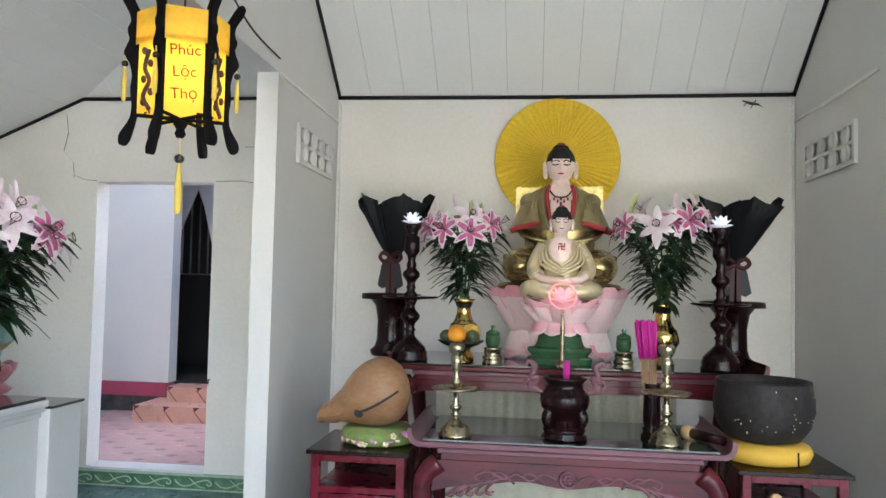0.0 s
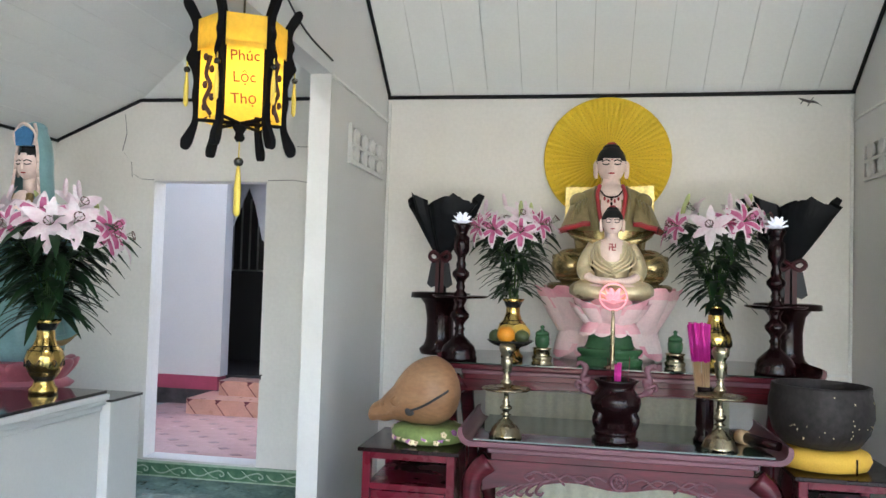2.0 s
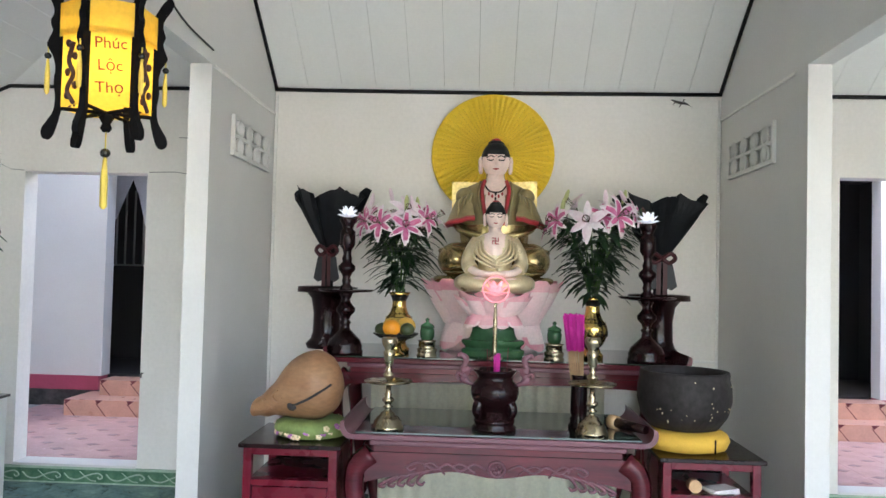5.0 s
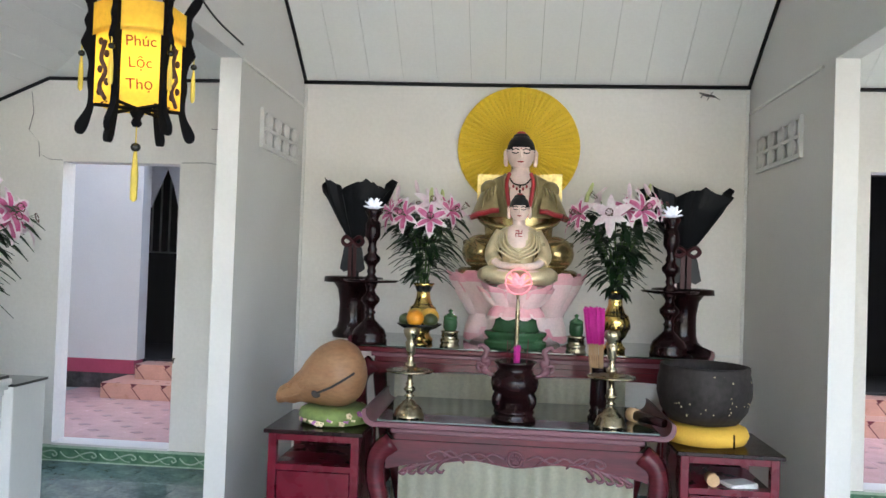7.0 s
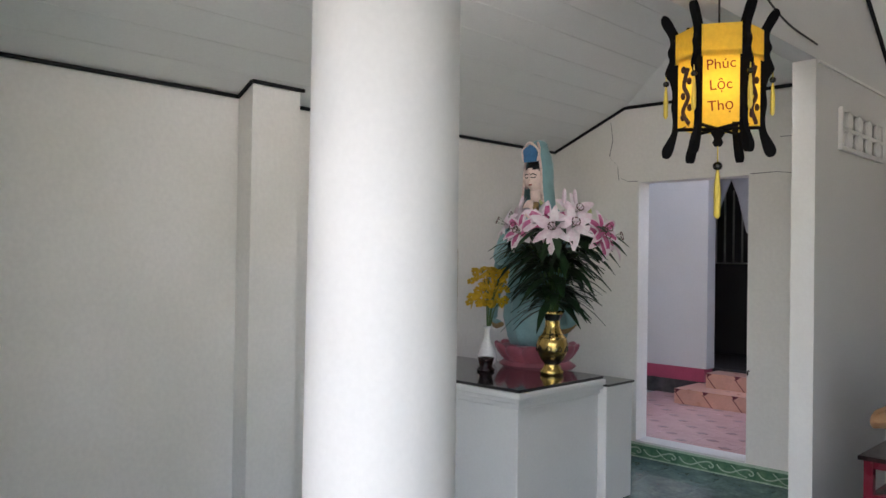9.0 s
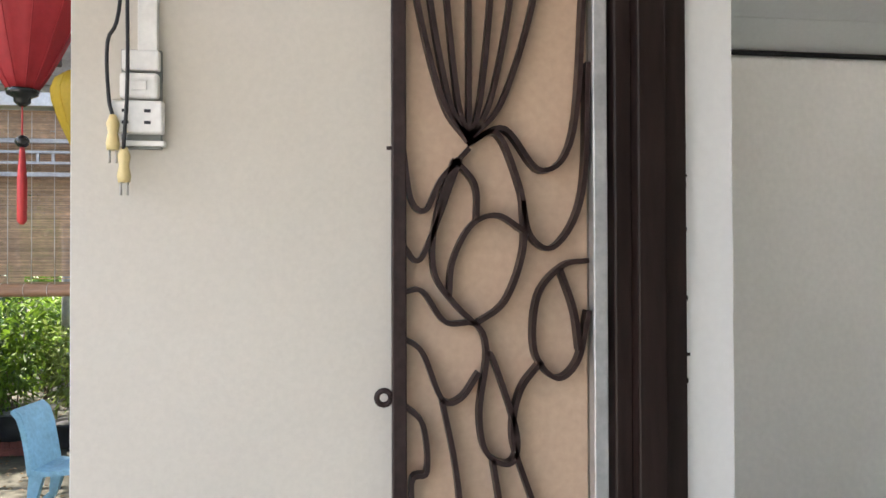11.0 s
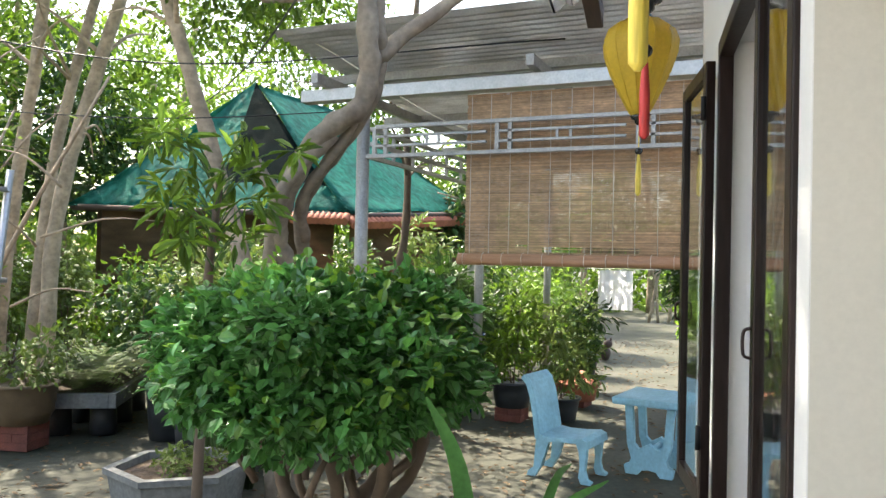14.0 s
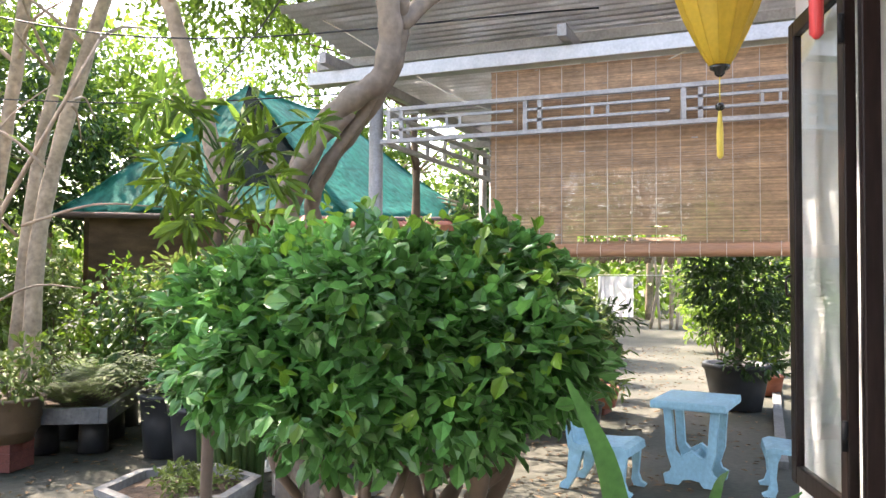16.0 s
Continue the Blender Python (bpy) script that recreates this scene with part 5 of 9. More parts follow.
def fruit_dish():
    d = thing("fruit_dish", "black footed dish on a gold stem", "dish", (-0.315, 4.46, 1.044))
    bm = bmesh.new()
    lathe(bm, [(0.05, 0), (0.052, 0.012), (0.03, 0.025), (0.022, 0.05), (0.035, 0.075), (0.05, 0.085)], 28)
    part("stem", bm, M_GOLD, d)
    bm = bmesh.new()
    lathe(bm, [(0.04, 0.085), (0.10, 0.105), (0.135, 0.128), (0.133, 0.132), (0.095, 0.115), (0.01, 0.10)], 36)
    part("dish_bowl", bm, M_BLACKENAM, d)
    for (x, y, r, m, nm, lb) in ((-0.02, -0.06, 0.052, M_ORANGE, "orange", "ripe orange lying in the black dish"), (0.07, -0.045, 0.043, M_GFRUIT, "avocado", "dark green fruit lying in the black dish"), (0.055, 0.03, 0.058, M_YFRUIT, "pear", "mottled yellow fruit lying in the black dish"), (-0.085, 0.0, 0.04, M_GFRUIT, "lime", "olive-green fruit lying in the black dish"), (-0.03, 0.045, 0.055, M_YFRUIT, "mango", "yellow fruit at the back of the dish")):
        bm = bmesh.new()
        ell(bm, (0, 0, 0), (r, r, r * 0.93), 0, 20, 14)
        tube(bm, [(0, 0, r * 0.9), (0.002, 0, r * 1.02)], 0.003, 5, 1)
        tagged(part(nm, bm, [m, M_STEM], None), lb, "fruit").matrix_basis = pose(-0.315 + x, 4.46 + y, 1.044 + 0.112 + r)


fruit_dish()


def lidded_cup(x):
    c = thing("offering_cup", "green lidded cup on a stepped brass stand", "cup", (x, 4.44, 1.044), group="offering cups")
    bm = bmesh.new()
    lathe(bm, [(0.058, 0), (0.06, 0.012), (0.05, 0.02), (0.056, 0.03), (0.058, 0.045), (0.045, 0.055), (0.05, 0.065), (0.048, 0.085), (0.056, 0.095), (0.03, 0.10)], 28)
    part("stand", bm, M_BRASS, c)
    bm = bmesh.new()
    lathe(bm, [(0.032, 0.098), (0.04, 0.115), (0.042, 0.15), (0.036, 0.17)], 24)
    part("cup_body", bm, M_GREENGLZ, c)
    bm = bmesh.new()
    lathe(bm, [(0.042, 0.17), (0.036, 0.185), (0.012, 0.198), (0.008, 0.205), (0.014, 0.215), (0.003, 0.225)], 24)
    part("lid", bm, M_GREENGLZ, c)


lidded_cup(-0.13)
lidded_cup(0.605)


# ---- statues, one mesh each ----
def lotus_ring(bm, z, r, n, L, w, tilt, mi):
    for i in range(n):
        m = pose(0, 0, 0, 0, 0, 360 * i / n) @ pose(0, r, z, -tilt, 0, 0)
        a = bmesh.ops.create_uvsphere(bm, u_segments=10, v_segments=8, radius=1, matrix=m @ Matrix.Translation((0, 0, L * 0.5)) @ Matrix.Diagonal((w, w * 0.35, L * 0.55, 1)))
        for f in {f for v in a["verts"] for f in v.link_faces}:
            f.material_index, f.smooth = mi, True


def petal_shell(bm, n, z0, z1, r0, r1, mi, mt, squash=0.7, phase=0.0, bulge=0.03, lap=1.25):
    """A ring of broad pointed petals that open from radius r0 to r1; mt: the material of the tips."""
    for i in range(n):
        a0 = 2 * math.pi * (i + phase) / n - math.pi / 2
        half = math.pi / n * lap
        prev = None
        for k in range(9):
            v = k / 8
            w = half * (1.0 if v < 0.45 else math.sqrt(max(0.0, 1 - ((v - 0.45) / 0.56) ** 2)))
            ring = []
            for q in range(9):
                u = q / 4 - 1
                r = r0 + (r1 - r0) * (0.35 * v + 0.65 * v * v) + bulge * math.sin(math.pi * v) * (1 - u * u) + (0.012 if i % 2 else 0.0)
                a = a0 + u * w
                ring.append(bm.verts.new((r * math.cos(a), squash * r * math.sin(a), z0 + (z1 - z0) * v)))
            if prev:
                for q in range(8):
                    f = bm.faces.new((prev[q], prev[q + 1], ring[q + 1], ring[q]))
                    f.smooth, f.material_index = True, mt if (v > 0.82 or (v > 0.6 and q in (0, 7))) else mi
            prev = ring


def loft(bm, secs, seg, mi, folds=0.0, nf=11):
    """A body through oval sections (height, half width, half depth, y); mi: a function of a face's middle."""
    fine = curve_pts([(w, d, z) for z, w, d, y in secs], 4)
    ys = curve_pts([(y, 0, 0) for z, w, d, y in secs], 4)
    rings, made = [], []
    for p, yo in zip(fine, ys):
        ring = []
        for k in range(seg):
            a = 2 * math.pi * k / seg
            s = 1 + folds * math.sin(nf * a + 14 * p.z + 2 * math.sin(3 * a))
            ring.append(bm.verts.new((p.x * s * math.cos(a), yo.x + p.y * s * math.sin(a), p.z)))
        rings.append(ring)
    for a, b in zip(rings, rings[1:]):
        for k in range(seg):
            f = bm.faces.new((a[k], a[(k + 1) % seg], b[(k + 1) % seg], b[k]))
            f.smooth = True
            made.append(f)
    made += [bm.faces.new(rings[0][::-1]), bm.faces.new(rings[-1])]
    for f in made:
        f.material_index = mi(f.calc_center_median())


def face_head(bm, c, w, h, skin, hair, red, knob=True, nape=-1.0, line=0.24):
    """A calm moulded head: c its middle, w half its width, h half its height."""
    c = Vector(c)
    vs = ell(bm, c, (w, w * 1.08, h), skin, 40, 30)
    for v in vs:
        d = v.co - c
        t = d.z / h
        if t < 0:
            d.x *= 1 - 0.07 * t * t
            d.y += -0.06 * w * t * t
        up = line - 0.20 * (d.x / w) ** 2
        if t > up or (d.y > 0.15 * w and t > nape):
            d *= 1.045
        v.co = c + d
    for f in {f for v in vs for f in v.link_faces}:
        d = f.calc_center_median() - c
        if d.z / h > line - 0.20 * (d.x / w) ** 2 or (d.y > 0.18 * w and d.z / h > nape):
            f.material_index = hair

    def on(x, t):
        q = max(0.05, 1 - x * x - t * t)
        return (c.x + x * w * (1 - 0.07 * t * t if t < 0 else 1), c.y - 1.08 * w * math.sqrt(q) - (0.06 * w * t * t if t < 0 else 0), c.z + t * h)
    for s in (-1, 1):
        tube(bm, curve_pts([on(s * x, t) for x, t in ((0.12, 0.05), (0.38, 0.13), (0.68, 0.04))], 4), 0.042 * w, 5, hair)
        tube(bm, curve_pts([on(s * x, t) for x, t in ((0.17, -0.09), (0.38, -0.13), (0.62, -0.07))], 4), 0.046 * w, 5, hair)
        tube(bm, curve_pts([(c.x + s * w * 1.0, c.y + 0.05 * w, c.z + 0.18 * h), (c.x + s * w * 1.10, c.y, c.z - 0.1 * h), (c.x + s * w * 1.04, c.y - 0.02 * w, c.z - 0.78 * h)], 4), [0.09 * w, 0.12 * w, 0.14 * w, 0.15 * w, 0.15 * w, 0.14 * w, 0.15 * w, 0.16 * w, 0.10 * w], 8, skin)
    n0, n1 = Vector(on(0, 0.02)), Vector(on(0, -0.36))
    tube(bm, [n0, n0.lerp(n1, 0.5) + Vector((0, -0.06 * w, 0)), n1 + Vector((0, -0.10 * w, 0)), n1], [0.05 * w, 0.09 * w, 0.14 * w, 0.06 * w], 8, skin)
    lip = [Vector(on(x, -0.58 + 0.03 * abs(x))) for x in (-0.24, -0.1, 0, 0.1, 0.24)]
    tube(bm, lip, [0.02 * w, 0.06 * w, 0.07 * w, 0.06 * w, 0.02 * w], 6, red)
    ell(bm, on(0, 0.14), (0.045 * w, 0.03 * w, 0.045 * w), red, 8, 6)
    if knob:
        ell(bm, c + Vector((0, 0.05 * w, 0.90 * h)), (0.60 * w, 0.60 * w, 0.22 * h), hair, 20, 12)
        ell(bm, c + Vector((0, 0.0, 1.10 * h)), (0.34 * w, 0.34 * w, 0.12 * h), red, 14, 8)


def big_buddha():
    bm = bmesh.new()
    OL, RD, SK, HA, GD, PK, WP, BL = range(8)
    # throne: an upper bowl of broad petals over a lower flared ring
    lathe(bm, [(0.28, 0.0), (0.31, 0.03), (0.27, 0.12), (0.27, 0.20), (0.34, 0.30), (0.40, 0.41), (0.38, 0.43)], 40, mi=WP)
    for v in bm.verts:
        v.co.y *= 0.6
    petal_shell(bm, 9, 0.19, 0.01, 0.29, 0.34, WP, PK, 0.6, 0.5, 0.02)
    petal_shell(bm, 9, 0.17, 0.455, 0.30, 0.455, WP, PK, 0.6, 0.0, 0.035)
    petal_shell(bm, 9, 0.19, 0.44, 0.29, 0.445, WP, PK, 0.6, 0.5, 0.02)
    loft(bm, [(0.425, 0.37, 0.24, 0), (0.44, 0.385, 0.25, 0), (0.462, 0.385, 0.25, 0), (0.475, 0.36, 0.23, 0)], 40, lambda c: GD)
    # crossed legs and lap
    ell(bm, (0, 0.02, 0.55), (0.33, 0.20, 0.10), GD, 36, 16)
    for s in (-1, 1):
        ell(bm, (s * 0.235, -0.05, 0.575), (0.125, 0.15, 0.115), GD, 28, 18)
        for q in range(6):
            u = q / 5
            tube(bm, curve_pts([(s * (0.27 - 0.03 * q), -0.03 - 0.02 * q, 0.83 - 0.018 * q), (s * (0.205 - 0.022 * q), -0.17, 0.755 - 0.012 * q), (s * 0.02, -0.205, 0.715 - 0.02 * q)], 6), 0.019 - 0.004 * u, 8, GD)
        tube(bm, curve_pts([(s * 0.34, -0.06, 0.63), (s * 0.20, -0.19, 0.64), (s * 0.03, -0.22, 0.60)], 6), 0.022, 8, GD)
        for q in range(3):
            tube(bm, curve_pts([(s * (0.34 - 0.02 * q), -0.12, 0.56 - 0.03 * q), (s * 0.22, -0.205, 0.555 - 0.03 * q), (s * 0.08, -0.215, 0.565 - 0.03 * q)], 5), 0.010, 6, GD)
    # robe from lap to neck, the chest bare between the hems
    def robe(c):
        v = (c.z - 0.74) / 0.34
        return SK if c.y < -0.03 and v > 0 and abs(c.x) < 0.035 + 0.045 * v else (GD if c.z < 0.80 else OL)
    loft(bm, [(0.58, 0.20, 0.15, 0), (0.70, 0.215, 0.155, -0.01), (0.80, 0.225, 0.155, -0.01), (0.90, 0.235, 0.15, -0.01), (0.975, 0.235, 0.13, 0), (1.04, 0.195, 0.105, 0), (1.08, 0.115, 0.08, 0), (1.10, 0.066, 0.068, 0), (1.14, 0.058, 0.064, 0)], 72, robe, 0.016)
    for s in (-1, 1):
        # wide sleeve that falls to a red hem
        prev = None
        for k in range(10):
            v = k / 9
            ring = []
            for q in range(13):
                a = math.pi * (q / 12) * 1.1 - 0.15
                rx = 0.065 + 0.10 * v
                x = s * (0.165 + 0.045 * v + rx * math.sin(a) * (0.75 if v < 0.2 else 1.0) - 0.06 * v)
                y = -0.02 - 0.075 * v - (0.075 + 0.075 * v) * math.cos(a)
                ring.append(bm.verts.new((x, y, 1.005 - 0.175 * v - 0.035 * v * math.sin(a) + 0.004 * math.sin(9 * a))))
            if prev:
                for q in range(12):
                    f = bm.faces.new((prev[q], prev[q + 1], ring[q + 1], ring[q]))
                    f.smooth, f.material_index = True, RD if k == 9 else OL
            prev = ring
        tube(bm, [v.co.copy() for v in prev], 0.014, 8, RD)
        ell(bm, (s * 0.19, -0.03, 0.985), (0.065, 0.085, 0.06), OL, 18, 12)
        for q in range(4):
            tube(bm, curve_pts([(s * (0.15 + 0.02 * q), -0.115, 1.0 - 0.01 * q), (s * (0.16 + 0.022 * q), -0.15, 0.93), (s * (0.13 + 0.035 * q), -0.185, 0.845)], 4), 0.008, 6, OL)
        tube(bm, curve_pts([(s * 0.07, -0.075, 1.085), (s * 0.084, -0.125, 1.03), (s * 0.078, -0.150, 0.95), (s * 0.05, -0.168, 0.80)], 6), 0.013, 8, RD)
        tube(bm, curve_pts([(s * 0.096, -0.07, 1.08), (s * 0.108, -0.125, 1.02), (s * 0.102, -0.155, 0.93), (s * 0.07, -0.175, 0.80)], 6), 0.008, 8, OL)
    tube(bm, curve_pts([(-0.07, -0.10, 1.055), (-0.04, -0.142, 1.015), (0, -0.150, 1.005), (0.04, -0.142, 1.015), (0.07, -0.10, 1.055)], 4), 0.005, 6, BL)
    for x, z in ((-0.042, 0.995), (-0.02, 0.98), (0, 0.965), (0.02, 0.98), (0.042, 0.995), (0, 0.995)):
        ell(bm, (x, -0.157, z), (0.007, 0.006, 0.012), RD if x else BL, 8, 6)
    face_head(bm, (0, -0.015, 1.228), 0.090, 0.116, SK, HA, RD)
    ob = part("buddha_statue", bm, [M_OLIVE, M_RED, M_SKIN, M_HAIR, M_GOLDPAINT, M_PINKLOTUS, M_PALELOTUS, M_BLACKENAM])
    tagged(ob, "large seated gilt statue in an olive robe on a pink lotus", "statue").matrix_basis = pose(0.255, 4.95, 1.044)


def small_buddha():
    bm = bmesh.new()
    GD, RD, SK, HA, GR, WL, PK = range(7)
    loft(bm, [(0.0, 0.185, 0.13, 0), (0.035, 0.188, 0.132, 0), (0.05, 0.165, 0.115, 0), (0.075, 0.185, 0.13, 0), (0.095, 0.185, 0.13, 0), (0.105, 0.145, 0.105, 0), (0.16, 0.125, 0.09, 0), (0.175, 0.135, 0.095, 0), (0.18, 0.11, 0.08, 0)], 40, lambda c: GR)
    loft(bm, [(0.17, 0.09, 0.07, 0), (0.24, 0.13, 0.09, 0), (0.32, 0.19, 0.13, 0), (0.365, 0.20, 0.14, 0)], 32, lambda c: WL)
    petal_shell(bm, 11, 0.25, 0.168, 0.135, 0.185, PK, WL, 0.68, 0.5, 0.015)
    petal_shell(bm, 9, 0.225, 0.365, 0.125, 0.235, WL, PK, 0.68, 0.0, 0.03)
    petal_shell(bm, 9, 0.235, 0.385, 0.12, 0.225, WL, PK, 0.68, 0.5, 0.02)
    # legs
    ell(bm, (0, 0, 0.42), (0.19, 0.12, 0.055), GD, 30, 14)
    for s in (-1, 1):
        ell(bm, (s * 0.145, -0.04, 0.435), (0.098, 0.105, 0.058), GD, 22, 14)
        tube(bm, curve_pts([(s * 0.20, -0.08, 0.44), (s * 0.11, -0.135, 0.425), (-s * 0.04, -0.145, 0.41)], 6), [0.045 - 0.0008 * i for i in range(13)], 12, GD)
        ell(bm, (s * 0.095, -0.135, 0.455), (0.045, 0.022, 0.016), SK, 14, 8)
        for q in range(3):
            tube(bm, curve_pts([(s * 0.235, -0.06, 0.45 - 0.018 * q), (s * 0.14, -0.15, 0.44 - 0.018 * q), (s * 0.03, -0.165, 0.40 - 0.008 * q)], 5), 0.006, 6, GD)
    def robe(c):
        v = (c.z - 0.60) / 0.13
        return SK if c.y < -0.01 and v > 0 and -0.075 < c.x - 0.012 < 0.03 + 0.02 * v else GD
    loft(bm, [(0.43, 0.105, 0.085, 0), (0.52, 0.098, 0.08, 0), (0.60, 0.108, 0.082, 0), (0.66, 0.118, 0.08, 0), (0.70, 0.115, 0.068, 0), (0.725, 0.08, 0.055, 0), (0.74, 0.04, 0.045, 0), (0.77, 0.036, 0.04, 0)], 64, robe, 0.014, 9)
    for s in (-1, 1):
        arm = curve_pts([(s * 0.105, 0.0, 0.695), (s * 0.145, -0.015, 0.62), (s * 0.160, -0.03, 0.555), (s * 0.135, -0.07, 0.51)], 5)
        tube(bm, arm, [0.036 + 0.010 * i / len(arm) for i in range(len(arm))], 12, GD)
        fore = curve_pts([(s * 0.150, -0.06, 0.525), (s * 0.10, -0.125, 0.495), (s * 0.03, -0.15, 0.488)], 5)
        tube(bm, fore, [0.026 - 0.0008 * i for i in range(len(fore))], 10, SK)
        ell(bm, (s * 0.02, -0.155, 0.49), (0.045, 0.025, 0.016), SK, 14, 8)
        for q in range(4):
            tube(bm, curve_pts([(s * (0.085 + 0.012 * q), -0.065, 0.70 - 0.01 * q), (s * (0.06 + 0.02 * q), -0.092, 0.62 - 0.012 * q), (-s * 0.02, -0.094, 0.565 - 0.018 * q)], 4), 0.0065, 6, GD)
    z, y = 0.685, -0.088
    for b in ((-0.022, 0.022, -0.003, 0.003), (-0.003, 0.003, -0.022, 0.022), (-0.022, -0.016, -0.022, 0.0), (0.016, 0.022, 0.0, 0.022), (-0.003, 0.022, -0.022, -0.016), (-0.022, 0.003, 0.016, 0.022)):
        box(bm, b[0] * 0.9, b[1] * 0.9, y - 0.006, y + 0.012, z + b[2] * 0.9, z + b[3] * 0.9, RD)
    face_head(bm, (0, -0.012, 0.838), 0.060, 0.079, SK, HA, RD)
    ob = part("buddha_statue", bm, [M_GOLDPALE, M_RED, M_SKIN, M_HAIR, M_GREENGLZ, M_PALELOTUS, M_PINKLOTUS])
    tagged(ob, "smaller seated gilt statue on a pink lotus and green base", "statue").matrix_basis = pose(0.255, 4.60, 1.044)


big_buddha()
small_buddha()


def halo():
    h = thing("halo_fan", "round pleated yellow paper fan hung as a halo on the wall", "fan", (0.24, 5.285, 2.355))
    n = 64
    bm = bmesh.new()
    ctr = bm.verts.new((0, -0.012, 0))
    ring = []
    for i in range(n * 2):
        a = math.pi * i / n
        ring.append((bm.verts.new((0.03 * math.cos(a), -0.012, 0.03 * math.sin(a))), bm.verts.new((0.415 * math.cos(a), -0.016 - (0.012 if i % 2 else 0), 0.415 * math.sin(a)))))
    for i in range(n * 2):
        p, q = ring[i], ring[(i + 1) % (n * 2)]
        bm.faces.new((p[0], p[1], q[1], q[0]))
        bm.faces.new((ctr, p[0], q[0]))
    part("fan_sheet", bm, M_YELLOW, h)
    bm = bmesh.new()
    for i in range(n):
        a = 2 * math.pi * i / n
        for k in range(14):
            r = 0.10 + 0.021 * k
            d = 0.0125
            tube(bm, [(r * math.cos(a), -0.026, r * math.sin(a)), ((r + d) * math.cos(a), -0.0265, (r + d) * math.sin(a))], 0.0013, 3, caps=False)
    part("lace_line", bm, M_YDARK, h)
    bm = bmesh.new()
    tube(bm, [(0.418 * math.cos(a * math.pi / 48), -0.02, 0.418 * math.sin(a * math.pi / 48)) for a in range(97)], 0.006, 6)
    part("rim", bm, M_YELLOW, h)


halo()
bm = bmesh.new()
prism(bm, [(-0.03, 1.90), (0.54, 1.93), (0.54, 2.165), (0.30, 2.15), (0.18, 2.15), (-0.03, 2.15)], 0.006, 0, "y", 5.13)
tagged(part("brocade_panel", bm, M_GOLDCLOTH), "glittering gold brocade sheet behind the statue's shoulders", "cloth")

ll = thing("lotus_lamp", "pink glowing lotus lamp in a ring on a brass stem", "lamp", (0.262, 4.405, 1.044))
bm = bmesh.new()
lathe(bm, [(0.045, 0), (0.046, 0.01), (0.02, 0.02), (0.012, 0.05), (0.014, 0.08), (0.011, 0.15), (0.013, 0.22), (0.008, 0.31), (0.014, 0.325)], 20)
part("stem", bm, M_BRASS, ll)
bm = bmesh.new()
tube(bm, [(0.075 * math.cos(a * math.pi / 18), 0, 0.40 + 0.075 * math.sin(a * math.pi / 18)) for a in range(37)], 0.005, 8)
part("ring", bm, M_LEDP, ll, "pale pink plastic ring")
lotus_light(ll, 0.365, M_LEDP, 0.075)


# ---- hexagonal lantern ----
def felt_rib(parent, ang, r):
    """The black scalloped board at one corner of the lantern."""
    outer = [(-0.012, 0.215), (0.018, 0.27), (0.04, 0.285), (0.052, 0.27), (0.045, 0.245), (0.022, 0.205), (0.016, 0.17), (0.026, 0.14), (0.018, 0.11), (0.030, 0.075), (0.034, 0.055), (0.016, 0.025), (0.006, -0.02), (0.010, -0.07), (0.004, -0.12), (0.008, -0.17), (0.026, -0.205), (0.042, -0.235), (0.040, -0.262), (0.018, -0.268), (0.002, -0.245), (-0.012, -0.19)]
    pts = [(r + p.x, p.z) for p in curve_pts([(a, 0, z) for a, z in outer], 3)] + [(r - 0.018, -0.16), (r - 0.018, 0.20)]
    bm = bmesh.new()
    prism(bm, pts, 0.022, 0, "y", -0.011)
    o = part("rib", bm, M_FELT, parent)
    o.matrix_basis = pose(0, 0, 0, 0, 0, ang)


def text_mesh(body, size, m, parent, mat, name="writing"):
    cu = bpy.data.curves.new("writing", "FONT")
    cu.body, cu.size, cu.align_x, cu.extrude = body, size, "CENTER", 0.0005
    tmp = bpy.data.objects.new("writing", cu)
    scene.collection.objects.link(tmp)
    me = bpy.data.meshes.new_from_object(tmp.evaluated_get(bpy.context.evaluated_depsgraph_get()))
    bpy.data.objects.remove(tmp)
    me.materials.clear()
    me.materials.append(mat)
    o = new(name, me)
    o.parent = parent
    o.matrix_basis = m
    return o


def tassel(parent, top, cord, length, r, m, bead=True):
    x, y, z = top
    bm = bmesh.new()
    tube(bm, [(x, y, z), (x, y, z - cord)], 0.0025, 5)
    if bead:
        ell(bm, (x, y, z - cord), (r * 1.5, r * 1.5, r * 1.4), 1, 14, 10)
    lathe(bm, [(r * 0.35, -length), (r * 0.95, -length + 0.01), (r * 1.0, -length * 0.45), (r * 0.55, -0.012), (r * 0.4, 0.0)], 16, (x, y, z - cord - (r * 1.2 if bead else 0)), 0, lobes=8, amp=0.1)
    part("tassel", bm, [m, M_BLACKENAM], parent, "silk tassel with a black bead")


LANT_TURN = 29


